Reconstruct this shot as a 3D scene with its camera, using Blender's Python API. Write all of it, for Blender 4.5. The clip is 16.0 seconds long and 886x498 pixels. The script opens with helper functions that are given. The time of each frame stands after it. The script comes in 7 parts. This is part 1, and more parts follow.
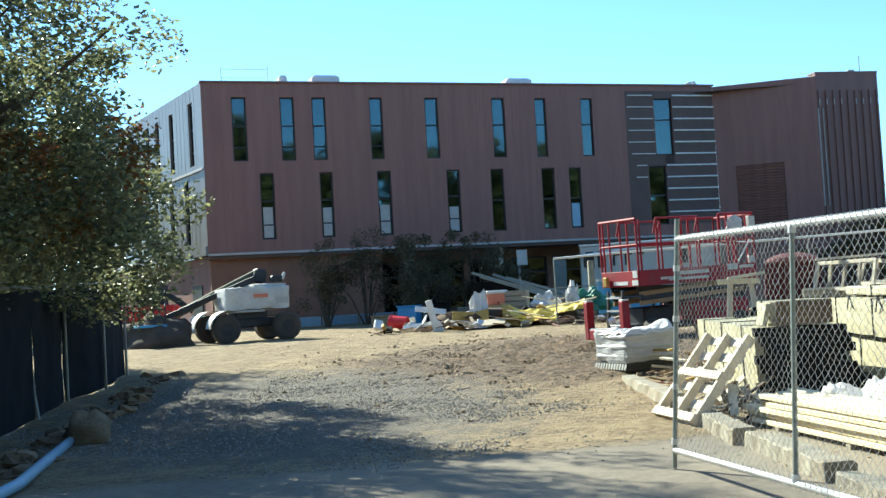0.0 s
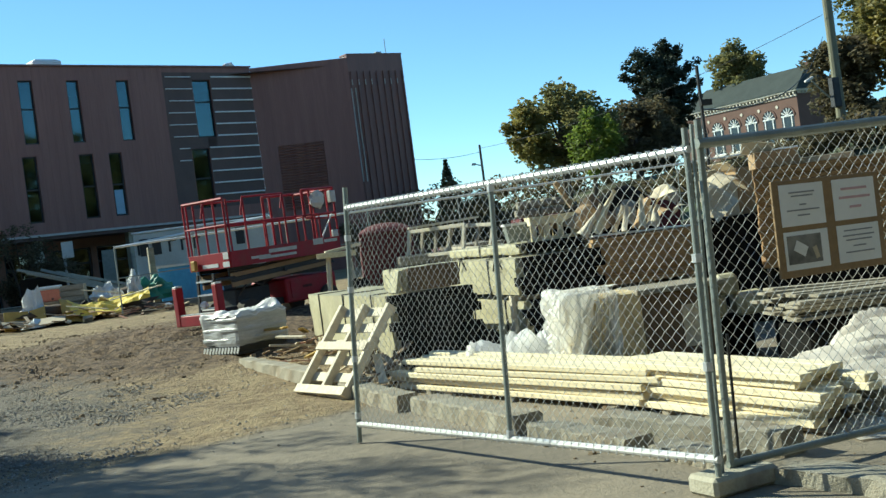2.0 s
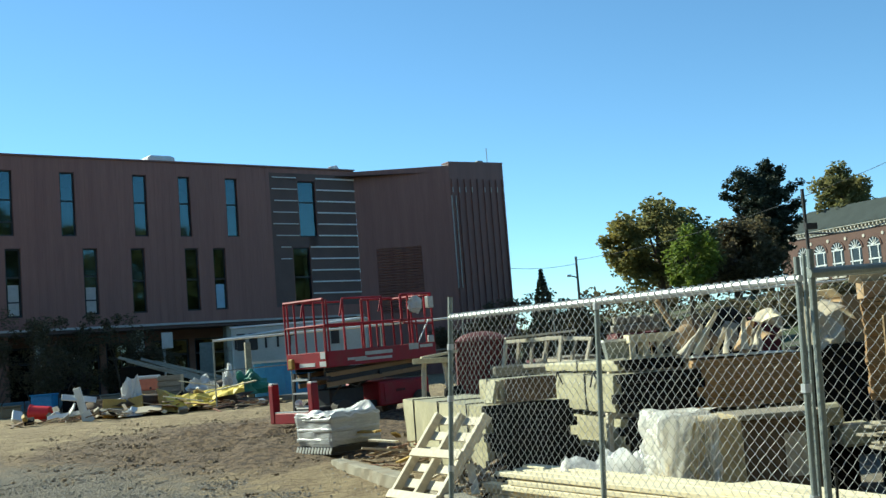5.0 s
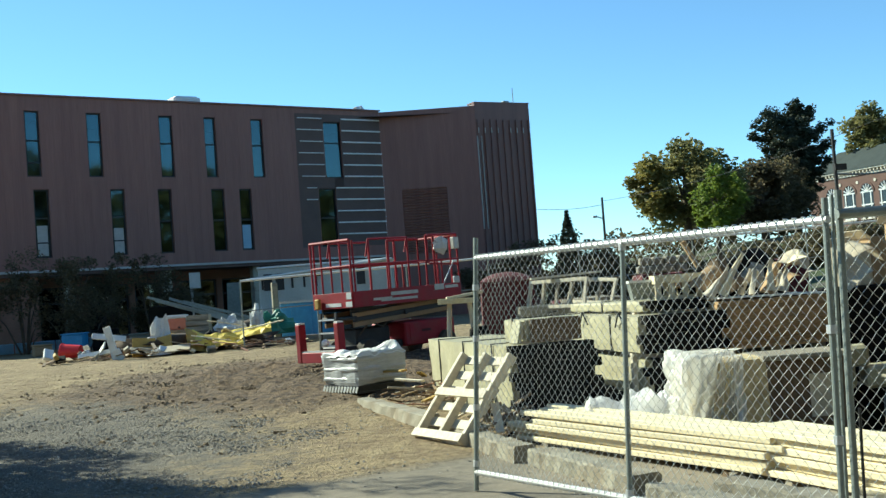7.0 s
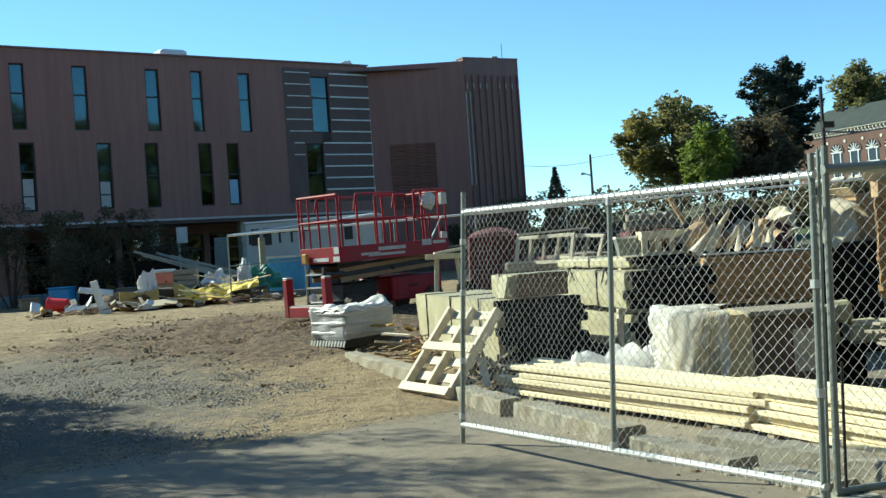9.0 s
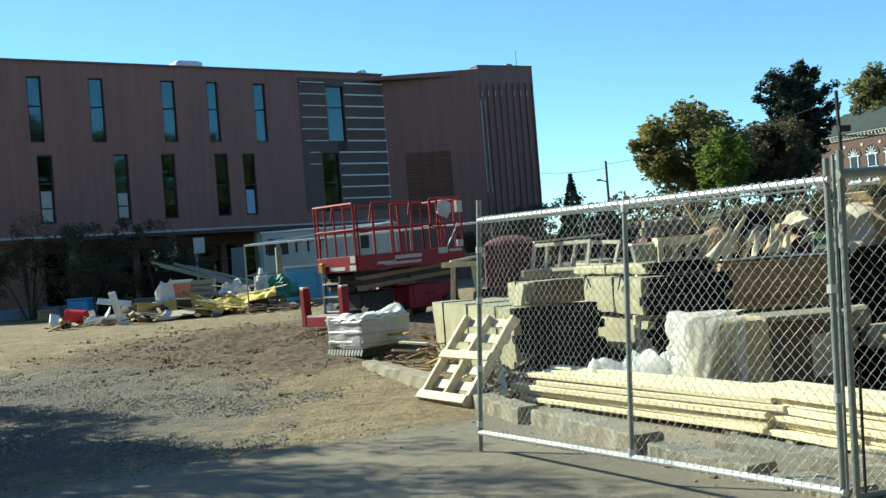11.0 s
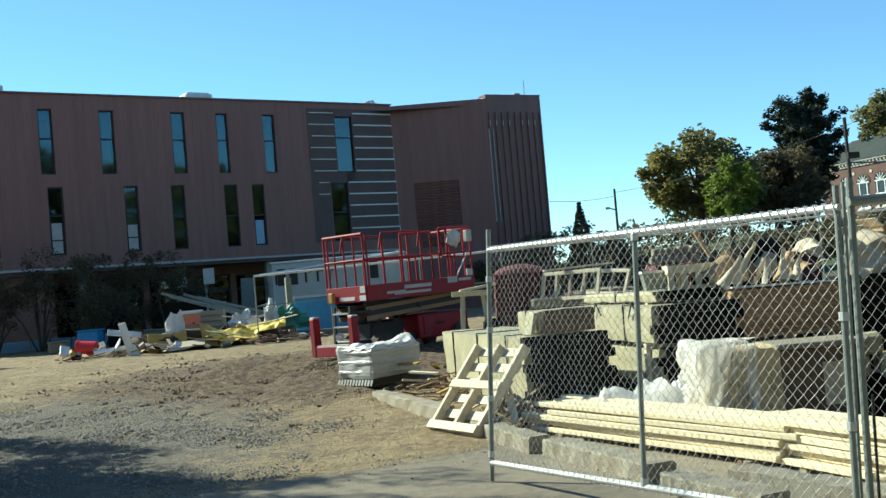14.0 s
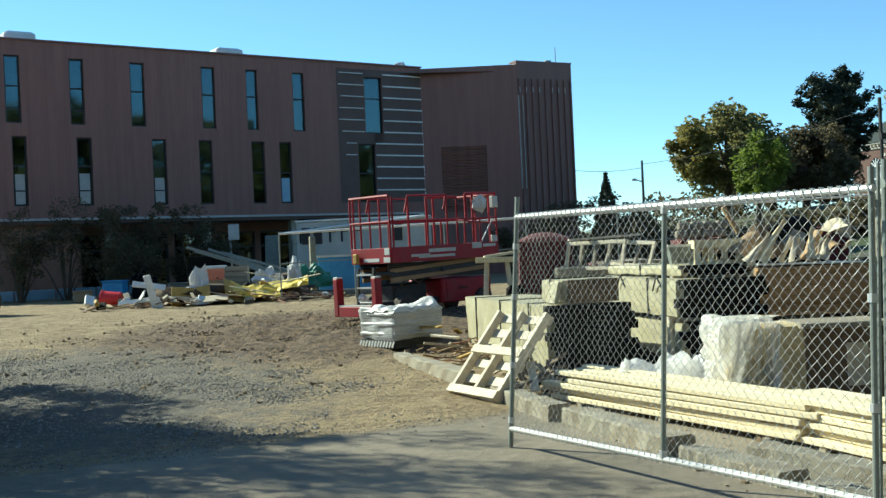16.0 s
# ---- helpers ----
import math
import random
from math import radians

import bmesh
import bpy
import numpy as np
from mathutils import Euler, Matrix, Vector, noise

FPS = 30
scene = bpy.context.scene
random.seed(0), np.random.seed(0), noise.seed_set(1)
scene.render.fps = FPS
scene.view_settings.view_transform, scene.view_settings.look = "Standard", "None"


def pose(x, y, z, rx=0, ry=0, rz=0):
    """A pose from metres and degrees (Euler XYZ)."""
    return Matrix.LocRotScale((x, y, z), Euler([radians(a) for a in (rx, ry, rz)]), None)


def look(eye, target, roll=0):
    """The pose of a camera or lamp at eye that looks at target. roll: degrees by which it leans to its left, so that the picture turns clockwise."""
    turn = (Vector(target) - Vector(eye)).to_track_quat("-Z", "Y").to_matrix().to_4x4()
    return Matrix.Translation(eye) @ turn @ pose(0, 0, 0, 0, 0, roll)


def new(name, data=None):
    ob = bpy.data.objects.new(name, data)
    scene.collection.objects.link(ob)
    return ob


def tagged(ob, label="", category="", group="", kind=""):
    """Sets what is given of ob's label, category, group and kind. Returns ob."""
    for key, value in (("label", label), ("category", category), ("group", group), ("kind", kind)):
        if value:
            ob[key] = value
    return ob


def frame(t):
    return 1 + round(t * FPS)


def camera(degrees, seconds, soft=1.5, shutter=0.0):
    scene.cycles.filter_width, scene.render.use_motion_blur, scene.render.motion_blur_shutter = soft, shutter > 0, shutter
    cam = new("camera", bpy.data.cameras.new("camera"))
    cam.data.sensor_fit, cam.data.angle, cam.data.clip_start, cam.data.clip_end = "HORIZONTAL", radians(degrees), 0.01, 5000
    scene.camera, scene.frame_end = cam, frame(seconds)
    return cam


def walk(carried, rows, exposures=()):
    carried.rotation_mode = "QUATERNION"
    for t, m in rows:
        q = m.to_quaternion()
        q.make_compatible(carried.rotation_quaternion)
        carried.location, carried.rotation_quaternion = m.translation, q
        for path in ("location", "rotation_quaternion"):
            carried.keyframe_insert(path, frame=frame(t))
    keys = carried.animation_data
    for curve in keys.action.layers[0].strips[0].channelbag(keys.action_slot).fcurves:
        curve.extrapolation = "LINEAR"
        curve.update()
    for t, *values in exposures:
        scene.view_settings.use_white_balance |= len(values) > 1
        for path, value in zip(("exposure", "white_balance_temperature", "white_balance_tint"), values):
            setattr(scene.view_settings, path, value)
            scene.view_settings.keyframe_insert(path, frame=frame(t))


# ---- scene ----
cam = camera(43.0, 16.0, soft=1.45)
PATH = [
    (0, (1.06, -0.2, 1.524), (0.895, 1.792, 1.608), -3.3),
    (0.5, (0.738, -0.125, 1.496), (0.658, 1.872, 1.57), -3.0),
    (1, (0.408, 0.046, 1.512), (0.645, 2.032, 1.5), -3.5),
    (1.5, (0.211, 0.364, 1.549), (0.694, 2.305, 1.562), -7.3),
    (2, (0.015, 0.423, 1.557), (0.656, 2.317, 1.535), -7.5),
    (2.5, (-0.144, 0.346, 1.576), (0.565, 2.215, 1.532), -3.9),
    (3, (-0.115, 0.36, 1.576), (0.541, 2.249, 1.56), -5.3),
    (3.5, (-0.071, 0.401, 1.592), (0.584, 2.29, 1.631), -3.5),
    (4, (-0.089, 0.379, 1.596), (0.576, 2.263, 1.685), -2.6),
    (4.5, (-0.111, 0.342, 1.604), (0.465, 2.25, 1.768), -3.4),
    (4.7, (-0.105, 0.335, 1.601), (0.428, 2.254, 1.793), -4.2),
    (6.8, (-0.105, 0.322, 1.595), (0.336, 2.272, 1.646), -4.5),
    (7, (-0.108, 0.319, 1.596), (0.343, 2.266, 1.679), -4.3),
    (7.5, (-0.119, 0.318, 1.58), (0.349, 2.26, 1.67), -3.6),
    (8, (-0.1, 0.337, 1.582), (0.377, 2.279, 1.621), -4.0),
    (8.5, (-0.1, 0.321, 1.581), (0.374, 2.264, 1.602), -3.9),
    (9, (-0.112, 0.303, 1.578), (0.355, 2.247, 1.582), -4.0),
    (11.5, (-0.113, 0.279, 1.582), (0.32, 2.231, 1.619), -4.5),
    (12, (-0.111, 0.276, 1.581), (0.315, 2.229, 1.645), -4.4),
    (12.5, (-0.122, 0.268, 1.581), (0.297, 2.223, 1.651), -4.3),
    (13, (-0.127, 0.262, 1.58), (0.286, 2.218, 1.65), -4.2),
    (13.5, (-0.121, 0.271, 1.581), (0.294, 2.226, 1.65), -4.4),
    (14, (-0.122, 0.272, 1.586), (0.306, 2.224, 1.659), -4.9),
    (14.5, (-0.131, 0.278, 1.587), (0.295, 2.231, 1.649), -5.5),
    (15, (-0.178, 0.258, 1.572), (0.241, 2.214, 1.552), -2.2),
    (15.5, (-0.161, 0.283, 1.564), (0.279, 2.233, 1.495), -1.5),
    (16, (-0.161, 0.26, 1.59), (0.223, 2.223, 1.603), -2.6),
]
walk(cam, [(t, look(eye, target, roll)) for t, eye, target, roll in PATH], exposures=[(0.0, 1.5, 6150, -9), (0.5, 1.38, 6200, -11), (1.2, 1.06, 6250, -14), (2.0, 0.82, 6250, -15), (4.7, 0.80, 6250, -15), (6.8, 0.93, 6250, -15), (16.0, 0.90, 6250, -15)])

# ---- world and sun ----
SUN_WAY = Vector((-0.70, 0.714, 0.0)).normalized()
SUN_UP = radians(33)
world = bpy.data.worlds.new("sky")
scene.world = world
world.use_nodes = True
wt = world.node_tree
sky = wt.nodes.new("ShaderNodeTexSky")
sky.sky_type, sky.sun_disc = "NISHITA", False
sky.sun_elevation = SUN_UP
sky.sun_rotation = math.atan2(SUN_WAY.x, SUN_WAY.y)
sky.altitude = 2600
sky.air_density, sky.dust_density, sky.ozone_density = 1.0, 0.0, 5.0
wt.links.new(sky.outputs[0], wt.nodes["Background"].inputs[0])
wt.nodes["Background"].inputs[1].default_value = 0.112
sun_data = bpy.data.lights.new("sun", "SUN")
sun_data.energy, sun_data.angle, sun_data.color = 5.0, radians(0.6), (1.0, 0.90, 0.80)
sun = new("sun", sun_data)
sun.matrix_world = look((0, 0, 60), Vector((0, 0, 60)) - Vector((SUN_WAY.x * math.cos(SUN_UP), SUN_WAY.y * math.cos(SUN_UP), math.sin(SUN_UP))))


# ---- materials ----
def mat(name, a, b=None, rough=0.8, metal=0.0, fine=40.0, coarse=3.0, bump=0.2, vary=0.0, stretch=(1, 1, 1), stain=None, coat=0.0):
    """Two colours mixed by noise at two scales, a bump, and a change from object to object."""
    m = bpy.data.materials.new(name)
    m.use_nodes = True
    t = m.node_tree
    n, l = t.nodes, t.links
    bsdf = n["Principled BSDF"]
    bsdf.inputs["Roughness"].default_value, bsdf.inputs["Metallic"].default_value = rough, metal
    bsdf.inputs["Coat Weight"].default_value = coat
    b = b or tuple(c * 0.72 for c in a)
    tc, mp = n.new("ShaderNodeTexCoord"), n.new("ShaderNodeMapping")
    mp.inputs["Scale"].default_value = stretch
    l.new(tc.outputs["Object"], mp.inputs[0])
    n1, n2 = n.new("ShaderNodeTexNoise"), n.new("ShaderNodeTexNoise")
    n1.inputs["Scale"].default_value, n2.inputs["Scale"].default_value = coarse, fine
    n1.inputs["Detail"].default_value, n2.inputs["Detail"].default_value = 5, 4
    for k in (n1, n2):
        l.new(mp.outputs[0], k.inputs["Vector"])
    add = n.new("ShaderNodeMath")
    add.operation = "MULTIPLY_ADD"
    l.new(n2.outputs[0], add.inputs[0])
    add.inputs[1].default_value = 0.45
    mul = n.new("ShaderNodeMath")
    mul.operation = "MULTIPLY"
    l.new(n1.outputs[0], mul.inputs[0])
    mul.inputs[1].default_value = 0.6
    l.new(mul.outputs[0], add.inputs[2])
    ramp = n.new("ShaderNodeValToRGB")
    ramp.color_ramp.elements[0].position, ramp.color_ramp.elements[1].position = 0.36, 0.68
    ramp.color_ramp.elements[0].color, ramp.color_ramp.elements[1].color = (*b, 1), (*a, 1)
    l.new(add.outputs[0], ramp.inputs[0])
    out = ramp.outputs[0]
    if stain:
        n3 = n.new("ShaderNodeTexNoise")
        n3.inputs["Scale"].default_value, n3.inputs["Detail"].default_value = coarse * 0.7, 6
        l.new(tc.outputs["Object"], n3.inputs["Vector"])
        r3 = n.new("ShaderNodeValToRGB")
        r3.color_ramp.elements[0].position, r3.color_ramp.elements[1].position = 0.52, 0.66
        l.new(n3.outputs[0], r3.inputs[0])
        mx = n.new("ShaderNodeMix")
        mx.data_type = "RGBA"
        l.new(r3.outputs[0], mx.inputs[0])
        l.new(out, mx.inputs[6])
        mx.inputs[7].default_value = (*stain, 1)
        out = mx.outputs[2]
    if vary:
        oi, hv = n.new("ShaderNodeObjectInfo"), n.new("ShaderNodeHueSaturation")
        ma = n.new("ShaderNodeMath")
        ma.operation = "MULTIPLY_ADD"
        l.new(oi.outputs["Random"], ma.inputs[0])
        ma.inputs[1].default_value, ma.inputs[2].default_value = 2 * vary, 1 - vary
        l.new(ma.outputs[0], hv.inputs["Value"])
        l.new(out, hv.inputs["Color"])
        out = hv.outputs[0]
    l.new(out, bsdf.inputs["Base Color"])
    bp = n.new("ShaderNodeBump")
    bp.inputs["Strength"].default_value, bp.inputs["Distance"].default_value = bump, 0.02
    l.new(n2.outputs[0], bp.inputs["Height"])
    l.new(bp.outputs[0], bsdf.inputs["Normal"])
    return m


def island_mat(name, colours, rough=0.7, through_light=0.0):
    """For joined small pieces: a colour drawn for each island."""
    m = bpy.data.materials.new(name)
    m.use_nodes = True
    n, l = m.node_tree.nodes, m.node_tree.links
    bsdf = n["Principled BSDF"]
    bsdf.inputs["Roughness"].default_value = rough
    ge, ramp = n.new("ShaderNodeNewGeometry"), n.new("ShaderNodeValToRGB")
    ramp.color_ramp.interpolation = "LINEAR"
    el = ramp.color_ramp.elements
    while len(el) < len(colours):
        el.new(0.5)
    for i, c in enumerate(colours):
        el[i].position = i / max(1, len(colours) - 1)
        el[i].color = (*c, 1)
    l.new(ge.outputs["Random Per Island"], ramp.inputs[0])
    l.new(ramp.outputs[0], bsdf.inputs["Base Color"])
    if through_light:
        tr, mix = n.new("ShaderNodeBsdfTranslucent"), n.new("ShaderNodeMixShader")
        mix.inputs[0].default_value = through_light
        l.new(ramp.outputs[0], tr.inputs[0])
        l.new(bsdf.outputs[0], mix.inputs[1])
        l.new(tr.outputs[0], mix.inputs[2])
        l.new(mix.outputs[0], n["Material Output"].inputs[0])
    return m


def glass_mat(name, tint, gloss, part_mirror, rough=0.02):
    m = bpy.data.materials.new(name)
    m.use_nodes = True
    n, l = m.node_tree.nodes, m.node_tree.links
    tr, gl, mix = n.new("ShaderNodeBsdfTransparent"), n.new("ShaderNodeBsdfGlossy"), n.new("ShaderNodeMixShader")
    tr.inputs[0].default_value, gl.inputs[0].default_value = (*tint, 1), (*gloss, 1)
    gl.inputs["Roughness"].default_value, mix.inputs[0].default_value = rough, part_mirror
    l.new(tr.outputs[0], mix.inputs[1])
    l.new(gl.outputs[0], mix.inputs[2])
    l.new(mix.outputs[0], n["Material Output"].inputs[0])
    return m


def sheet_mat(name, colour, clear, rough=0.3, stretch=(3.2, 3.2, 3.2)):
    """Thin plastic film: part see-through, part milky."""
    m = bpy.data.materials.new(name)
    m.use_nodes = True
    n, l = m.node_tree.nodes, m.node_tree.links
    bsdf = n["Principled BSDF"]
    bsdf.inputs["Base Color"].default_value, bsdf.inputs["Roughness"].default_value = (*colour, 1), rough
    tc, nz, ramp = n.new("ShaderNodeTexCoord"), n.new("ShaderNodeTexNoise"), n.new("ShaderNodeValToRGB")
    nz.inputs["Scale"].default_value, nz.inputs["Detail"].default_value = 1.0, 6
    mp = n.new("ShaderNodeMapping")
    mp.inputs["Scale"].default_value = stretch
    l.new(tc.outputs["Object"], mp.inputs[0])
    l.new(mp.outputs[0], nz.inputs["Vector"])
    l.new(nz.outputs[0], ramp.inputs[0])
    ramp.color_ramp.elements[0].position, ramp.color_ramp.elements[1].position = 0.37, 0.52
    ramp.color_ramp.elements[0].color = (clear, clear, clear, 1)
    ramp.color_ramp.elements[1].color = (clear * 0.2,) * 3 + (1,)
    tr, tl, mix, mix2 = n.new("ShaderNodeBsdfTransparent"), n.new("ShaderNodeBsdfTranslucent"), n.new("ShaderNodeMixShader"), n.new("ShaderNodeMixShader")
    tl.inputs[0].default_value = (*colour, 1)
    mix2.inputs[0].default_value = 0.5
    l.new(bsdf.outputs[0], mix2.inputs[1])
    l.new(tl.outputs[0], mix2.inputs[2])
    l.new(ramp.outputs[0], mix.inputs[0])
    l.new(mix2.outputs[0], mix.inputs[1])
    l.new(tr.outputs[0], mix.inputs[2])
    l.new(mix.outputs[0], n["Material Output"].inputs[0])
    return m


M_PANEL = mat("brown_metal_panel", (0.30, 0.148, 0.116), (0.22, 0.106, 0.085), rough=0.62, fine=9, coarse=1.2, bump=0.05, stretch=(2.4, 1, 0.12))
M_SIDEPANEL = mat("grey_metal_panel", (0.22, 0.205, 0.195), (0.17, 0.155, 0.15), rough=0.42, metal=0.25, fine=9, coarse=0.8, bump=0.04, stretch=(2.4, 1, 0.12))
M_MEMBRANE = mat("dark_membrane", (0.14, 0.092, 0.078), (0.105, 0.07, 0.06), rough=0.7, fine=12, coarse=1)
M_GIRT = mat("galvanised_girt", (0.80, 0.79, 0.76), (0.68, 0.67, 0.64), rough=0.5, fine=30)
M_RIB = mat("dark_ribbed_metal", (0.235, 0.118, 0.096), (0.17, 0.086, 0.07), rough=0.5, fine=10, coarse=1, stretch=(2, 1, 0.1))
M_TRIM = mat("pale_trim", (0.55, 0.52, 0.48), rough=0.6)
M_FRAME = mat("dark_window_frame", (0.022, 0.022, 0.024), rough=0.45, bump=0.02)
M_GLASS = glass_mat("coated_window_glass", (0.34, 0.42, 0.42), (0.44, 0.64, 0.70), 0.125, 0.035)
M_CLEARGLASS = glass_mat("clear_glass", (0.3, 0.33, 0.33), (0.7, 0.75, 0.75), 0.06)
M_DARKGLASS = mat("dark_old_glass", (0.03, 0.035, 0.04), rough=0.12, fine=3, bump=0.02)
M_ROOM = mat("room_plaster", (0.28, 0.28, 0.26), rough=0.9)
M_BRICKWALL = mat("orange_brown_panel", (0.28, 0.142, 0.09), (0.20, 0.102, 0.066), rough=0.75, fine=14, coarse=1.5)
M_CONCRETE = mat("concrete", (0.48, 0.445, 0.345), (0.36, 0.33, 0.25), rough=0.92, fine=60, coarse=4, bump=0.35, stain=(0.26, 0.23, 0.19))
M_GRANITE = mat("granite_kerb", (0.36, 0.325, 0.25), (0.21, 0.19, 0.145), rough=0.88, fine=90, coarse=5, bump=0.5, stain=(0.25, 0.21, 0.15))
M_GALV = mat("galvanised_steel", (0.72, 0.72, 0.71), (0.58, 0.58, 0.57), rough=0.4, metal=0.35, fine=120, coarse=12, bump=0.08)
M_GALVDULL = mat("dull_galvanised_pole", (0.30, 0.325, 0.30), (0.21, 0.23, 0.21), rough=0.5, metal=0.35, fine=90, coarse=8, bump=0.1)
M_WIRE = mat("chain_link_wire", (0.56, 0.56, 0.54), (0.44, 0.44, 0.42), rough=0.4, metal=0.25, fine=60, bump=0)
M_LUMBER = mat("fresh_yellow_lumber", (0.83, 0.74, 0.51), (0.66, 0.55, 0.34), rough=0.72, fine=30, coarse=4, bump=0.25, vary=0.1, stretch=(6, 0.5, 6))
M_PALLET = mat("pale_pallet_wood", (0.70, 0.63, 0.49), (0.52, 0.45, 0.33), rough=0.8, fine=30, coarse=4, bump=0.25, vary=0.12, stretch=(5, 1, 5))
M_GREYWOOD = mat("weathered_grey_wood", (0.37, 0.33, 0.25), (0.22, 0.19, 0.14), rough=0.9, fine=30, coarse=4, bump=0.35, vary=0.15, stretch=(1, 6, 6))
M_PLY = mat("brown_plywood_sheet", (0.34, 0.205, 0.088), (0.24, 0.135, 0.055), rough=0.8, fine=30, coarse=3, bump=0.25, vary=0.16, stretch=(1, 1, 6))
M_PLYTAN = mat("tan_plywood_sheet", (0.46, 0.30, 0.145), (0.34, 0.21, 0.095), rough=0.8, fine=30, coarse=3, bump=0.25, vary=0.16, stretch=(1, 1, 6))
M_WRAP = mat("beige_wrapped_bundle", (0.47, 0.43, 0.28), (0.31, 0.28, 0.17), rough=0.6, fine=18, coarse=2.2, bump=0.3, stain=(0.33, 0.30, 0.2))
# Near-black: black plastic, and shade put into colour on pack ends and under stacks.
M_NEARBLACK = mat("near_black", (0.014, 0.013, 0.012), (0.008, 0.008, 0.007), rough=0.85, fine=30, coarse=5, bump=0.4)
M_LOAD = mat("yellow_tan_blocks", (0.66, 0.54, 0.30), (0.40, 0.30, 0.16), rough=0.8, fine=12, coarse=3.5, bump=0.4)
M_STRAP = mat("black_strap", (0.03, 0.03, 0.03), rough=0.5)
M_CARD = mat("brown_cardboard", (0.42, 0.29, 0.16), (0.33, 0.22, 0.12), rough=0.85, fine=50, coarse=4, bump=0.1, vary=0.1)
M_CARDPALE = mat("pale_cardboard", (0.60, 0.52, 0.38), (0.48, 0.40, 0.28), rough=0.85, fine=50, coarse=4, bump=0.1, vary=0.15)
M_CARDDARK = mat("dark_brown_cardboard", (0.17, 0.115, 0.065), (0.11, 0.075, 0.045), rough=0.85, fine=50, coarse=4, bump=0.1)
M_ROCK = mat("tan_rock", (0.30, 0.24, 0.16), (0.18, 0.14, 0.09), rough=0.95, fine=30, coarse=5, bump=0.6)
M_BOARD = mat("notice_board_wood", (0.30, 0.20, 0.10), (0.22, 0.145, 0.07), rough=0.7, fine=40, coarse=4)
M_PAPER = mat("white_paper", (0.80, 0.80, 0.79), (0.74, 0.74, 0.73), rough=0.6, fine=20, bump=0.02)
M_INK = mat("grey_ink", (0.28, 0.29, 0.32), rough=0.7, bump=0)
M_PINKINK = mat("pink_ink", (0.62, 0.40, 0.42), rough=0.7, bump=0)
M_PHOTO = mat("grey_photograph", (0.30, 0.29, 0.27), (0.06, 0.06, 0.06), rough=0.4, fine=12, coarse=5, bump=0)
M_RED = mat("red_machine_paint", (0.37, 0.006, 0.02), (0.26, 0.005, 0.015), rough=0.6, fine=25, coarse=3, bump=0.05, stain=(0.26, 0.02, 0.025))
M_REDDULL = mat("dull_maroon_plastic", (0.12, 0.024, 0.026), (0.08, 0.017, 0.019), rough=0.85, fine=18, coarse=2)
M_BRIGHTRED = mat("bright_red_plastic", (0.75, 0.03, 0.03), (0.6, 0.02, 0.02), rough=0.35, fine=10, bump=0.03)
M_ORANGE = mat("faded_orange_plastic", (0.72, 0.24, 0.14), (0.6, 0.19, 0.11), rough=0.5, fine=10, bump=0.03)
M_WHITE = mat("white_painted", (0.78, 0.78, 0.76), (0.66, 0.66, 0.63), rough=0.5, fine=16, coarse=2, bump=0.05)
M_DIRTYWHITE = mat("dusty_white_body", (0.66, 0.65, 0.61), (0.50, 0.48, 0.43), rough=0.5, fine=14, coarse=1.6, bump=0.06)
M_MACHGREY = mat("pale_grey_machine_paint", (0.52, 0.52, 0.48), (0.42, 0.41, 0.37), rough=0.45, fine=14, coarse=1.6, bump=0.06)
M_DARKSTEEL = mat("dark_greasy_steel", (0.05, 0.05, 0.052), (0.03, 0.03, 0.03), rough=0.55, metal=0.4, fine=25)
M_TYRE = mat("black_rubber", (0.055, 0.048, 0.04), (0.085, 0.072, 0.056), rough=0.9, fine=20, coarse=3, bump=0.2)
M_BLUE = mat("sky_blue_plastic", (0.10, 0.36, 0.62), (0.07, 0.27, 0.5), rough=0.45, fine=12, coarse=2, bump=0.06)
M_BLUEPIPE = mat("pale_blue_pipe", (0.34, 0.52, 0.66), (0.26, 0.42, 0.55), rough=0.4, fine=14, coarse=3)
M_YELLOW = mat("yellow_sheeting", (0.80, 0.62, 0.10), (0.62, 0.44, 0.06), rough=0.55, fine=18, coarse=3, bump=0.25)
M_OCHRE = mat("ochre_board", (0.50, 0.33, 0.08), (0.38, 0.24, 0.06), rough=0.75, fine=18, coarse=3)
M_GREENTARP = mat("green_tarpaulin", (0.06, 0.24, 0.15), (0.04, 0.16, 0.10), rough=0.5, fine=14, coarse=3, bump=0.2)
M_SACK = mat("white_woven_sack", (0.74, 0.73, 0.70), (0.58, 0.56, 0.52), rough=0.6, fine=30, coarse=4, bump=0.3)
M_SCREEN = mat("black_screen_fabric", (0.022, 0.024, 0.028), (0.014, 0.016, 0.018), rough=1.0, fine=90, coarse=3, bump=0.1)
for m in (M_NEARBLACK, M_SCREEN):
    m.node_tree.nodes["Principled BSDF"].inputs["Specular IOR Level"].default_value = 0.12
M_EARTH = mat("dark_heaped_earth", (0.10, 0.07, 0.048), (0.06, 0.042, 0.03), rough=0.95, fine=18, coarse=3, bump=0.8)
M_BARK = mat("grey_brown_bark", (0.13, 0.10, 0.07), (0.07, 0.052, 0.038), rough=0.95, fine=20, coarse=4, bump=0.6, stretch=(3, 3, 0.6))
M_POLE = mat("utility_pole_wood", (0.22, 0.21, 0.14), (0.15, 0.14, 0.095), rough=0.9, fine=14, coarse=2, bump=0.3, stretch=(3, 3, 0.4))
M_OLDBRICK = mat("red_brick_far", (0.155, 0.085, 0.066), (0.11, 0.062, 0.048), rough=0.88, fine=8, coarse=0.6, bump=0.2)
M_STONETRIM = mat("pale_stone_trim", (0.66, 0.60, 0.50), rough=0.8, fine=5)
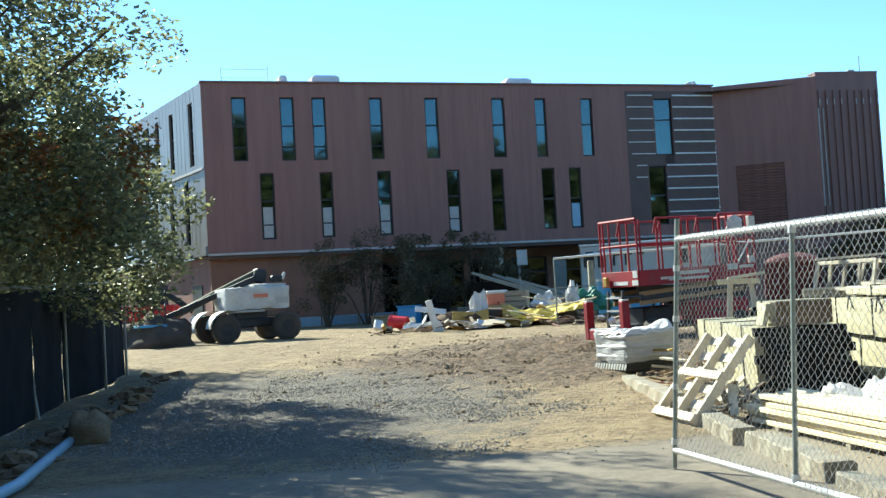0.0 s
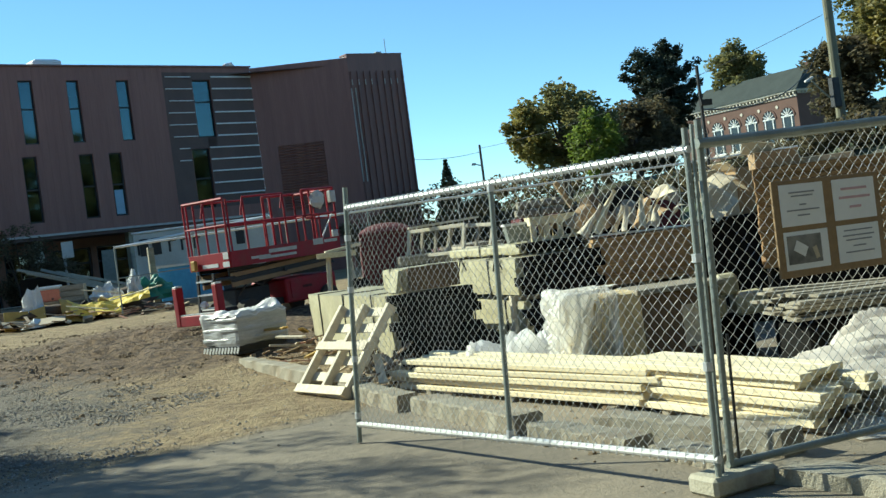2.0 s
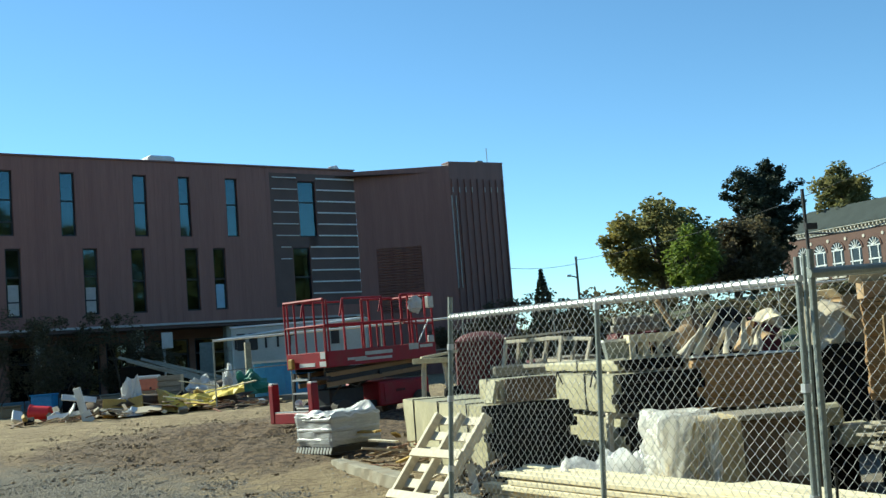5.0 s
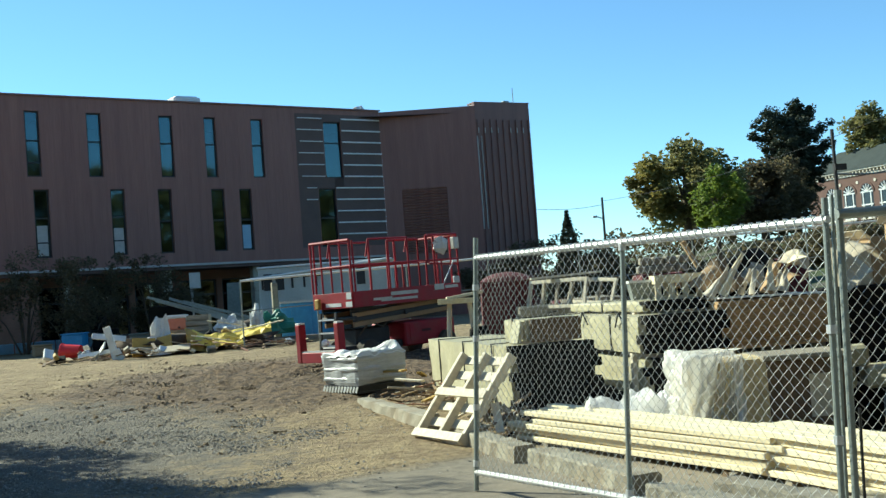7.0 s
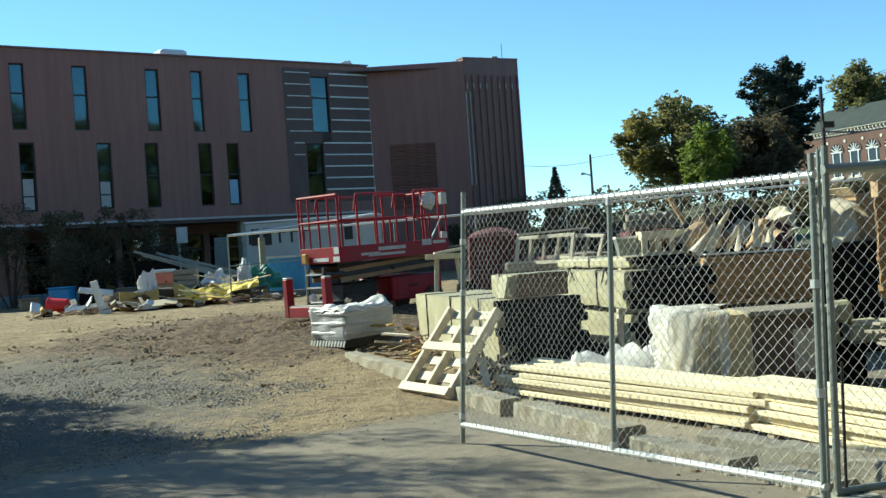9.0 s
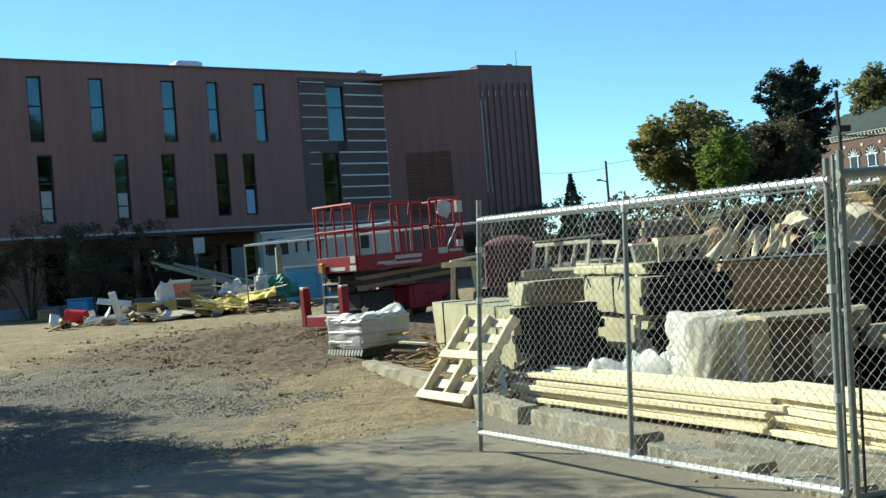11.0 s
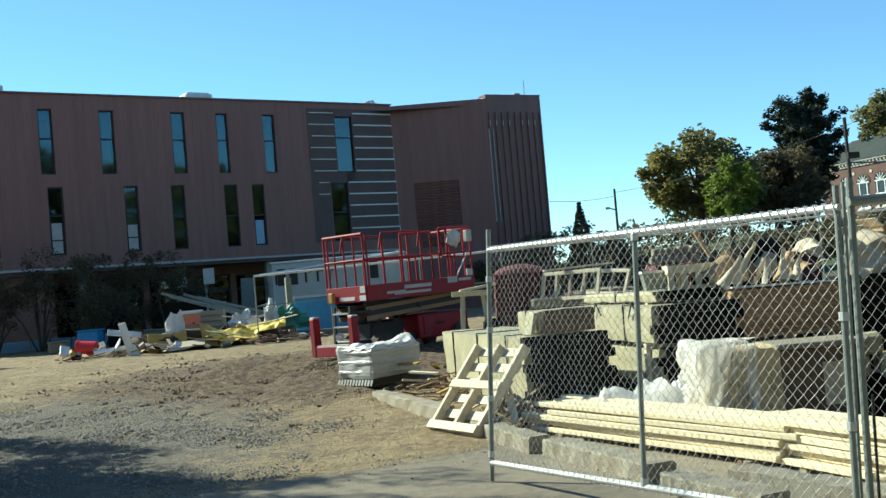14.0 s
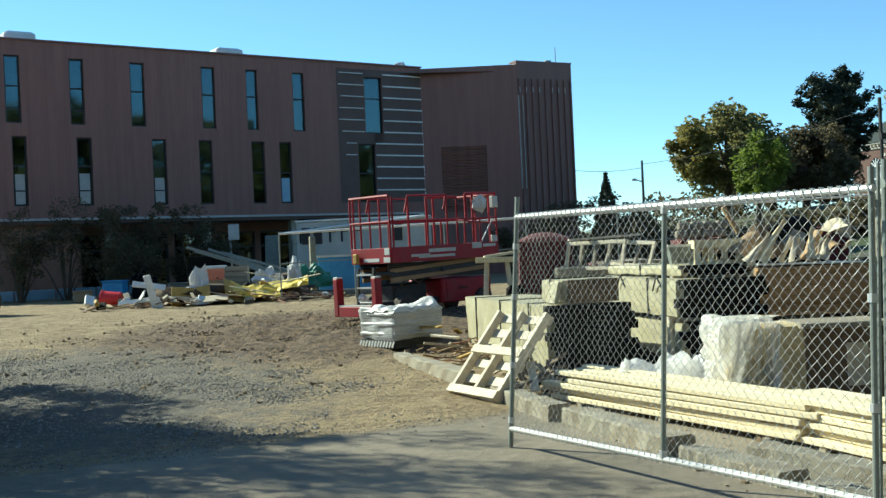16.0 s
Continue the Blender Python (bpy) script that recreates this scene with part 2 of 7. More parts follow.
M_SLATE = mat("grey_green_slate", (0.045, 0.056, 0.052), (0.03, 0.038, 0.035), rough=1.0, fine=6, coarse=0.7)
M_FILM = sheet_mat("clear_plastic_film", (0.93, 0.93, 0.90), 0.86, 0.12, (3.4, 3.4, 0.9))
M_FILMBRIGHT = sheet_mat("white_plastic_film", (0.95, 0.95, 0.94), 0.3, 0.12)
M_FILMWHITE = sheet_mat("milky_plastic_film", (0.95, 0.89, 0.79), 0.14)
M_GREYWRAP = mat("grey_stretch_wrap", (0.52, 0.52, 0.51), (0.35, 0.35, 0.35), rough=0.35, fine=14, coarse=3, bump=0.35, stretch=(1, 1, 5))
M_LEAF = island_mat("mixed_green_leaves", [(0.08, 0.095, 0.055), (0.14, 0.155, 0.085), (0.19, 0.205, 0.10), (0.36, 0.36, 0.17), (0.115, 0.125, 0.075)], 0.4, 0.5)
M_LEAFRUST = island_mat("rust_leaves", [(0.20, 0.065, 0.025), (0.28, 0.13, 0.04), (0.15, 0.15, 0.04)], 0.6, 0.45)
M_LEAFAUTUMN = island_mat("olive_autumn_leaves", [(0.15, 0.155, 0.065), (0.20, 0.195, 0.08), (0.25, 0.22, 0.085), (0.17, 0.17, 0.07)], 0.7, 0.6)
M_LEAFYELLOW = island_mat("yellow_autumn_leaves", [(0.27, 0.22, 0.06), (0.19, 0.18, 0.06), (0.32, 0.25, 0.07)], 0.6, 0.5)
M_LEAFBRIGHT = island_mat("bright_green_leaves", [(0.16, 0.22, 0.03), (0.22, 0.27, 0.05), (0.12, 0.16, 0.03)], 0.6, 0.5)
M_NEEDLE = island_mat("dark_needles", [(0.022, 0.032, 0.018), (0.034, 0.046, 0.024), (0.06, 0.062, 0.034)], 0.7, 0.2)
M_SHRUB = island_mat("dark_shrub_leaves", [(0.085, 0.078, 0.045), (0.135, 0.115, 0.062), (0.18, 0.14, 0.08)], 0.7, 0.55)
M_STONES = island_mat("gravel_stones", [(0.22, 0.205, 0.185), (0.34, 0.32, 0.285), (0.15, 0.138, 0.122), (0.46, 0.43, 0.38)], 0.9)
M_CLODS = island_mat("earth_clods", [(0.19, 0.135, 0.08), (0.29, 0.215, 0.13), (0.14, 0.098, 0.06), (0.36, 0.27, 0.165)], 0.95)
M_SCRAPS = island_mat("wood_scraps", [(0.46, 0.36, 0.22), (0.26, 0.17, 0.09), (0.16, 0.10, 0.06), (0.55, 0.47, 0.34), (0.34, 0.12, 0.07)], 0.85)


# ---- mesh building ----
class Build:
    """Collects vertices and faces of one mesh."""

    def __init__(self):
        self.v, self.f = [], []

    def add(self, verts, faces):
        k = len(self.v)
        self.v.extend(tuple(p) for p in verts)
        self.f.extend(tuple(i + k for i in q) for q in faces)
        return self

    def box(self, c, size, turn=None, ch=0.0):
        """A box about c, with chamfered edges where ch is given."""
        hx, hy, hz = (s / 2 for s in size)
        turn = turn or Matrix.Identity(3)
        c = Vector(c)
        if ch <= 0:
            pts = [Vector((x * hx, y * hy, z * hz)) for z in (-1, 1) for y in (-1, 1) for x in (-1, 1)]
            return self.add([c + turn @ p for p in pts], [(0, 2, 3, 1), (4, 5, 7, 6), (0, 1, 5, 4), (2, 6, 7, 3), (0, 4, 6, 2), (1, 3, 7, 5)])
        ch = min(ch, hx * 0.9, hy * 0.9, hz * 0.9)
        pts, at = [], {}
        for sx in (-1, 1):
            for sy in (-1, 1):
                for sz in (-1, 1):
                    for ax in range(3):
                        h = [hx - ch, hy - ch, hz - ch]
                        h[ax] += ch
                        at[(sx, sy, sz, ax)] = len(pts)
                        pts.append(Vector((sx * h[0], sy * h[1], sz * h[2])))
        faces = []
        for ax in range(3):
            o1, o2 = [k for k in range(3) if k != ax]
            for s in (-1, 1):
                ring = []
                for a, b in ((-1, -1), (1, -1), (1, 1), (-1, 1)):
                    key = [0, 0, 0]
                    key[ax], key[o1], key[o2] = s, a, b
                    ring.append(at[(*key, ax)])
                faces.append(tuple(ring))
            for a in (-1, 1):
                for b in (-1, 1):
                    k0, k1 = [0, 0, 0], [0, 0, 0]
                    k0[ax], k0[o1], k0[o2] = -1, a, b
                    k1[ax], k1[o1], k1[o2] = 1, a, b
                    faces.append((at[(*k0, o1)], at[(*k1, o1)], at[(*k1, o2)], at[(*k0, o2)]))
        for sx in (-1, 1):
            for sy in (-1, 1):
                for sz in (-1, 1):
                    faces.append(tuple(at[(sx, sy, sz, ax)] for ax in range(3)))
        return self.add([c + turn @ p for p in pts], faces)

    def beam(self, p, q, w, h, ch=0.0, up=(0, 0, 1)):
        """A box-section bar from p to q."""
        p, q = Vector(p), Vector(q)
        d = (q - p).normalized()
        side = d.cross(Vector(up))
        side = side.normalized() if side.length > 1e-4 else Vector((1, 0, 0))
        over = side.cross(d)
        turn = Matrix((side, d, over)).transposed()
        return self.box((p + q) / 2, (w, (q - p).length, h), turn, ch)

    def tube(self, pts, r, n=8, cap=True):
        """A round bar along pts; r is one radius or one for each point."""
        pts = [Vector(p) for p in pts]
        rs = r if isinstance(r, (list, tuple)) else [r] * len(pts)
        verts, faces = [], []
        for i, p in enumerate(pts):
            d = (pts[min(i + 1, len(pts) - 1)] - pts[max(i - 1, 0)]).normalized()
            a = d.orthogonal().normalized() if abs(d.z) > 0.9 else d.cross(Vector((0, 0, 1))).normalized()
            b = d.cross(a)
            for k in range(n):
                w = 2 * math.pi * k / n
                verts.append(p + rs[i] * (math.cos(w) * a + math.sin(w) * b))
        for i in range(len(pts) - 1):
            for k in range(n):
                faces.append((i * n + k, i * n + (k + 1) % n, (i + 1) * n + (k + 1) % n, (i + 1) * n + k))
        if cap:
            faces += [tuple(range(n))[::-1], tuple((len(pts) - 1) * n + k for k in range(n))]
        return self.add(verts, faces)

    def blob(self, c, size, rough=0.25, seed=0, rings=8, n=12, flat_base=True, freq=1.6):
        """A lumpy round mass; with flat_base its lower half is cut off level."""
        c, verts, faces = Vector(c), [], []
        for i in range(rings + 1):
            a = math.pi * i / rings
            for k in range(n):
                w = 2 * math.pi * k / n
                d = Vector((math.sin(a) * math.cos(w), math.sin(a) * math.sin(w), math.cos(a)))
                g = 1 + rough * noise.noise(d * freq + Vector((seed * 7.3, seed * 3.1, 0))) * 2 + rough * 0.5 * noise.noise(d * freq * 3 + Vector((seed, 0, 0)))
                p = Vector((d.x * size[0], d.y * size[1], d.z * size[2])) * g
                if flat_base and p.z < 0:
                    p.z *= 0.05
                verts.append(c + p)
        for i in range(rings):
            for k in range(n):
                faces.append((i * n + k, (i + 1) * n + k, (i + 1) * n + (k + 1) % n, i * n + (k + 1) % n))
        return self.add(verts, faces)

    def grid(self, fn, nu, nv):
        """A sheet through fn(u, v), u and v from 0 to 1."""
        verts = [fn(i / nu, j / nv) for j in range(nv + 1) for i in range(nu + 1)]
        w = nu + 1
        return self.add(verts, [(j * w + i, j * w + i + 1, (j + 1) * w + i + 1, (j + 1) * w + i) for j in range(nv) for i in range(nu)])

    def mesh(self, name, material, smooth=False):
        me = bpy.data.meshes.new(name)
        me.from_pydata(self.v, [], self.f)
        me.materials.append(material)
        if smooth:
            me.polygons.foreach_set("use_smooth", [True] * len(me.polygons))
        me.update()
        return me


def part(name, b, material, parent, label="", smooth=False, kind=""):
    ob = new(name, b.mesh(name, material, smooth) if isinstance(b, Build) else b)
    ob.parent = parent
    return tagged(ob, label, kind=kind)


def thing(name, label, category, m=None, group="", kind=""):
    ob = new(name)
    ob.empty_display_size = 0.2
    ob.matrix_world = m or Matrix.Identity(4)
    return tagged(ob, label, category, group, kind)


def single(name, b, material, label, category, m=None, group="", kind="", smooth=False):
    """A thing of one mesh."""
    ob = new(name, b.mesh(name, material, smooth))
    ob.matrix_world = m or Matrix.Identity(4)
    return tagged(ob, label, category, group, kind)


def ease(a, b, v):
    u = min(1.0, max(0.0, (v - a) / (b - a)))
    return u * u * (3 - 2 * u)


def ground_z(x, y):
    """The lie of the land: level at the gate, rising to the yard and to the street on the hill."""
    z = 0.4 * ease(10, 28, y) + 0.2 * math.exp(-((x - 4.5) ** 2 / 14 + (y - 21) ** 2 / 22))
    return z + 5.0 * ease(24, 62, x - 0.1 * max(0, y - 80)) * ease(25, 60, y)


def on_ground(x, y, rz=0, dz=0.0):
    return pose(x, y, ground_z(x, y) + dz, 0, 0, rz)


# ---- ground ----
def spread(lo, hi, step, far, grow=1.22):
    """Even steps from lo to hi, then growing ones out to far on both sides."""
    inner = [lo + step * i for i in range(int(round((hi - lo) / step)) + 1)]
    out, s, v = [], step, hi
    while v < far:
        s *= grow
        v += s
        out.append(v)
    left, s, v = [], step, lo
    while v > -far:
        s *= grow
        v -= s
        left.append(v)
    return left[::-1] + inner + out


def ground_mat():
    m = bpy.data.materials.new("yard_ground")
    m.use_nodes = True
    n, l = m.node_tree.nodes, m.node_tree.links
    bsdf = n["Principled BSDF"]
    bsdf.inputs["Roughness"].default_value = 0.95
    tc = n.new("ShaderNodeTexCoord")
    xyz = n.new("ShaderNodeSeparateXYZ")
    l.new(tc.outputs["Object"], xyz.inputs[0])

    def noise_of(scale, detail=6, rough=0.6):
        k = n.new("ShaderNodeTexNoise")
        k.inputs["Scale"].default_value, k.inputs["Detail"].default_value, k.inputs["Roughness"].default_value = scale, detail, rough
        l.new(tc.outputs["Object"], k.inputs["Vector"])
        return k.outputs[0]

    def math_of(op, a, b=0.0, c=0.0):
        k = n.new("ShaderNodeMath")
        k.operation = op
        for i, v in enumerate((a, b, c)):
            if isinstance(v, (int, float)):
                k.inputs[i].default_value = v
            else:
                l.new(v, k.inputs[i])
        return k.outputs[0]

    def step_of(v, lo, hi):
        k = n.new("ShaderNodeMapRange")
        k.interpolation_type = "SMOOTHSTEP"
        l.new(v, k.inputs[0])
        k.inputs[1].default_value, k.inputs[2].default_value = lo, hi
        return k.outputs[0]

    def mix_of(f, a, b):
        k = n.new("ShaderNodeMix")
        k.data_type = "RGBA"
        l.new(f, k.inputs[0])
        for i, v in ((6, a), (7, b)):
            if isinstance(v, tuple):
                k.inputs[i].default_value = (*v, 1)
            else:
                l.new(v, k.inputs[i])
        return k.outputs[2]

    big, mid, small, tiny = noise_of(0.35), noise_of(1.7), noise_of(9), noise_of(70, 3)
    x, y = xyz.outputs[0], xyz.outputs[1]
    wob = math_of("MULTIPLY_ADD", mid, 3.0, -1.5)
    wob2 = math_of("MULTIPLY_ADD", big, 5.0, -2.5)
    # dry tan earth with darker turned patches
    earth = mix_of(step_of(small, 0.35, 0.7), (0.20, 0.138, 0.074), (0.375, 0.284, 0.156))
    earth = mix_of(step_of(mid, 0.42, 0.72), earth, (0.395, 0.302, 0.166))
    # darker, damp earth round the lift
    dx, dy = math_of("DIVIDE", math_of("SUBTRACT", x, 1.6), 4.2), math_of("DIVIDE", math_of("SUBTRACT", y, 21.5), 5.0)
    dd = math_of("ADD", math_of("MULTIPLY", dx, dx), math_of("MULTIPLY", dy, dy))
    dd = math_of("ADD", dd, math_of("MULTIPLY", wob, 0.45))
    damp = mix_of(step_of(small, 0.35, 0.65), (0.06, 0.039, 0.024), (0.225, 0.152, 0.088))
    earth = mix_of(step_of(dd, 1.7, 0.5), earth, damp)
    # crushed grey stone
    gx = math_of("DIVIDE", math_of("ADD", x, math_of("MULTIPLY_ADD", y, 0.22, -0.7)), 3.6)
    gy = math_of("DIVIDE", math_of("SUBTRACT", y, 15.5), 5.6)
    gd = math_of("ADD", math_of("MULTIPLY", gx, gx), math_of("MULTIPLY", gy, gy))
    gd = math_of("ADD", gd, math_of("MULTIPLY", wob, 0.42))
    stone = mix_of(step_of(tiny, 0.38, 0.62), (0.092, 0.08, 0.064), (0.245, 0.215, 0.17))
    col = mix_of(step_of(math_of("ADD", gd, math_of("MULTIPLY_ADD", small, 1.2, -0.6)), 1.25, 0.35), earth, stone)
    # dusty asphalt at the gate
    ay = math_of("ADD", math_of("ADD", y, math_of("MULTIPLY", x, -0.28)), math_of("MULTIPLY", wob, 0.28))
    tar = mix_of(step_of(small, 0.3, 0.7), (0.155, 0.131, 0.096), (0.215, 0.182, 0.134))
    tar = mix_of(step_of(big, 0.4, 0.62), tar, (0.25, 0.21, 0.152))
    col = mix_of(step_of(ay, 10.7, 10.1), col, tar)
    # grass and pavements far off
    far = mix_of(step_of(big, 0.45, 0.6), (0.06, 0.085, 0.03), (0.12, 0.11, 0.08))
    col = mix_of(step_of(math_of("ADD", y, wob2), 66, 76), col, far)
    col = mix_of(step_of(math_of("ADD", x, wob2), 22, 29), col, far)
    l.new(col, bsdf.inputs["Base Color"])
    mid2 = noise_of(24, 4)
    h = math_of("ADD", math_of("ADD", math_of("MULTIPLY", small, 0.8), math_of("MULTIPLY", mid2, 0.5)), math_of("MULTIPLY", tiny, 0.3))
    h = math_of("MULTIPLY", h, math_of("MULTIPLY_ADD", step_of(ay, 10.1, 10.8), 0.85, 0.15))
    bp = n.new("ShaderNodeBump")
    bp.inputs["Strength"].default_value, bp.inputs["Distance"].default_value = 1.0, 0.11
    l.new(h, bp.inputs["Height"])
    l.new(bp.outputs[0], bsdf.inputs["Normal"])
    return m


def make_ground():
    xs, ys = spread(-11, 9, 0.16, 1900), spread(3, 30, 0.16, 1900)
    verts = []
    for y in ys:
        for x in xs:
            z = ground_z(x, y)
            if y < 70 and abs(x) < 60:
                loose = ease(9.6, 12.5, y - 0.28 * x)
                turned = math.exp(-((x - 1.6) ** 2 / 12 + (y - 21.5) ** 2 / 18))
                p = Vector((x, y, 0))
                z += loose * (0.035 * noise.noise(p * 0.6) + 0.018 * noise.noise(p * 2.1))
                z += turned * (0.15 * noise.noise(p * 1.1) + 0.12 * noise.noise(p * 2.9 + Vector((5, 0, 0))) + 0.09 * abs(noise.noise(p * 5.7)))
                z += 0.012 * loose * noise.noise(p * 4.3)
                # wheel ruts
                rut = abs((x + 0.10 * (y - 12)) % 1.9 - 0.95)
                z -= loose * (1 - turned) * 0.02 * math.exp(-(rut / 0.16) ** 2)
            verts.append((x, y, z))
    w = len(xs)
    faces = [(j * w + i, j * w + i + 1, (j + 1) * w + i + 1, (j + 1) * w + i) for j in range(len(ys) - 1) for i in range(w - 1)]
    b = Build().add(verts, faces)
    single("ground", b, ground_mat(), "dry tan earth yard with grey gravel and dusty asphalt", "ground", kind="structure", smooth=True)


make_ground()


# ---- the brown building ----
BASE = 0.35          # floor level of the building
ROOF, SOFFIT = 12.9, 4.22


def wall_with_holes(b, length, z0, z1, holes, thick):
    """A wall along +x with its outer face at y = 0, and rectangular holes (x0, x1, z0, z1) through it."""
    xs = sorted({0.0, length, *(h[0] for h in holes), *(h[1] for h in holes)})
    zs = sorted({z0, z1, *(h[2] for h in holes), *(h[3] for h in holes)})
    for i in range(len(xs) - 1):
        for j in range(len(zs) - 1):
            cx, cz = (xs[i] + xs[i + 1]) / 2, (zs[j] + zs[j + 1]) / 2
            if any(h[0] < cx < h[1] and h[2] < cz < h[3] for h in holes):
                continue
            for y, flip in ((0.0, False), (thick, True)):
                q = [(xs[i], y, zs[j]), (xs[i + 1], y, zs[j]), (xs[i + 1], y, zs[j + 1]), (xs[i], y, zs[j + 1])]
                b.add(q[::-1] if flip else q, [(0, 1, 2, 3)])
    for x0, x1, a, c in [*holes, (0.0, length, z0, z1)]:
        for p, q in (((x0, a), (x1, a)), ((x1, a), (x1, c)), ((x1, c), (x0, c)), ((x0, c), (x0, a))):
            b.add([(p[0], 0, p[1]), (q[0], 0, q[1]), (q[0], thick, q[1]), (p[0], thick, p[1])], [(0, 1, 2, 3)])
    return b


def seams(b, length, z0, z1, holes, step, w=0.018, d=0.007, skip=()):
    """Standing seams: upright strips proud of the wall, broken at the holes."""
    k = int(length / step)
    for i in range(1, k):
        x = i * step
        if any(a < x < c for a, c in skip):
            continue
        cuts = sorted((h[2] - 0.05, h[3] + 0.05) for h in holes if h[0] - 0.06 < x < h[1] + 0.06)
        z = z0
        for a, c in [*cuts, (z1, z1)]:
            if a - z > 0.05:
                b.box((x, -d / 2, (z + a) / 2), (w, d, a - z))
            z = c
    return b


def window(parent, x0, x1, z0, z1, bars, sash=0.075, depth=0.16, glass=None, blind=0.0):
    """A narrow window set back in its opening: frame, cross bars and a pane for each light."""
    w = new("window")
    w.parent = parent
    w.location = ((x0 + x1) / 2, 0, z0)
    hw, h = (x1 - x0) / 2, z1 - z0
    b = Build()
    for s in (-1, 1):
        b.box((s * (hw - sash / 2), depth, h / 2), (sash, 0.09, h))
    for z in (sash / 2, h - sash / 2):
        b.box((0, depth, z), (2 * hw - 2 * sash, 0.09, sash))
    for z in bars:
        b.box((0, depth, z * h), (2 * hw - 2 * sash, 0.08, sash * 0.9))
    part("window_frame", b, M_FRAME, w)
    zs = [0, *[z * h for z in bars], h]
    for a, c in zip(zs, zs[1:]):
        lo, hi = a + sash * 0.6, c - sash * 0.6
        p = part("pane", Build().box((0, depth + 0.005, (lo + hi) / 2), (2 * hw - 2 * sash, 0.012, hi - lo)), glass or M_GLASS, w)
        p.visible_shadow = False
    return w


def make_building():
    label = "three-storey brown metal-clad building with narrow windows, overhanging upper floors"
    o = Vector((-15.17, 54.5, 0))
    turn = math.degrees(math.atan2(11.9, 27.04))
    home = thing("campus_building", label, "building", pose(o.x, o.y, 0, 0, 0, turn))
    length = 29.54
    upper = [(1.27, 2.02), (3.76, 4.5), (5.43, 6.17), (8.53, 9.25), (11.61, 12.38), (15.49, 16.26), (18.07, 18.75), (20.89, 21.62), (25.56, 26.76)]
    lower = [(2.54, 3.28), (5.66, 6.36), (8.76, 9.52), (12.64, 13.4), (15.2, 15.96), (18.24, 19.03), (19.92, 20.66), (24.98, 26.14)]
    slide = lambda s: s + 0.22 * (1 - s / length)
    upper = [(slide(a), slide(c)) for a, c in upper]
    lower = [(slide(a), slide(c)) for a, c in lower]
    holes = [(a, c, 8.9, 12.17) for a, c in upper] + [(a, c, 4.9, 8.28) for a, c in lower]
    part("front_wall", wall_with_holes(Build(), length, SOFFIT, ROOF, holes, 0.35), M_PANEL, home)
    part("standing_seams", seams(Build(), length, SOFFIT + 0.12, ROOF - 0.08, holes, 0.42, skip=((23.7, 29.6),)), M_PANEL, home, kind="stuff")
    # bare strip where the cladding is still missing
    for x0, x1, z0, z1 in ((23.75, 24.98, 4.9, 12.6), (24.98, 25.56, 8.28, 12.6), (26.14, 29.5, 4.9, 8.9), (26.76, 29.5, 8.9, 12.6), (25.56, 26.76, 8.28, 8.9), (25.0, 26.76, 12.17, 12.6)):
        part("membrane", Build().box(((x0 + x1) / 2, -0.006, (z0 + z1) / 2), (x1 - x0, 0.004, z1 - z0)), M_MEMBRANE, home, "dark bare membrane where the cladding is missing")
    rng = random.Random(4)
    for k in range(11):
        z = 12.34 - k * 0.672
        for x0, x1, w in ((23.8 + 0.5 * rng.random(), 25.5 if z > 8.5 else 24.9, 0.045), (26.82 if z > 8.6 else 26.2, 29.5, 0.075)):
            if k > 7 and x1 < 26:
                continue
            part("girt", Build().box(((x0 + x1) / 2, -0.04, z), (x1 - x0, 0.06, w)), M_GIRT, home)
    rng = random.Random(5)
    for i, (a, c) in enumerate(upper):
        window(home, a, c, 8.9, 12.17, (0.22, 0.55) if i < 4 else ((0.55,) if i < 8 else (0.62,)))
    for i, (a, c) in enumerate(lower):
        w = window(home, a, c, 4.9, 8.28, (0.22, 0.58) if i < 4 else (0.5,))
        if i < 4 or i == 6:
            hw, hi = (c - a) / 2 - 0.08, (1.55, 1.45, 1.5, 1.3, 0, 0, 1.3)[i]
            part("blind", Build().box((0, 0.146, 0.1 + hi / 2), (2 * hw - 0.08, 0.006, hi)), M_BLUEPIPE if i == 6 else M_TRIM, w, "pale protective sheet taped over the glass")
    # parapet cap, soffit edge and soffit
    part("parapet_cap", Build().box((length / 2, 0.15, ROOF + 0.04), (length + 0.1, 0.5, 0.08)), M_RIB, home)
    part("soffit_trim", Build().box((length / 2, -0.03, SOFFIT + 0.02), (length, 0.1, 0.11)), M_TRIM, home, "pale metal drip edge along the overhang")
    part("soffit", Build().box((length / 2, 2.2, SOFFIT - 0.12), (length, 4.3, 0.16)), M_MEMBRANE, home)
    # recessed ground floor
    ghole = [(9.4 + 2.55 * i, 11.6 + 2.55 * i, 0.75, 3.5) for i in range(7)]
    part("ground_floor_wall", Build().box((4.6, 0.62, (BASE + SOFFIT) / 2 - 0.3), (8.9, 0.25, SOFFIT - BASE + 0.3)), M_BRICKWALL, home, "orange-brown ground floor wall near the corner")
    part("ground_floor_wall", wall_with_holes(Build(), length - 0.3, BASE - 0.4, SOFFIT - 0.2, ghole, 0.3), M_BRICKWALL, home, "orange-brown ground floor wall under the overhang").location = (0.25, 2.6, 0)
    for x0, x1, z0, z1 in ghole:
        w = window(home, x0 + 0.25, x1 + 0.25, z0, z1, (0.7,), 0.09, 0.14, M_CLEARGLASS)
        w.location.y = 2.6
    for x in (10.6, 15.8, 21.0, 26.2):
        part("column", Build().box((x, 0.75, (BASE + SOFFIT) / 2 - 0.2), (0.45, 0.45, SOFFIT - BASE + 0.2), ch=0.03), M_CONCRETE, home)
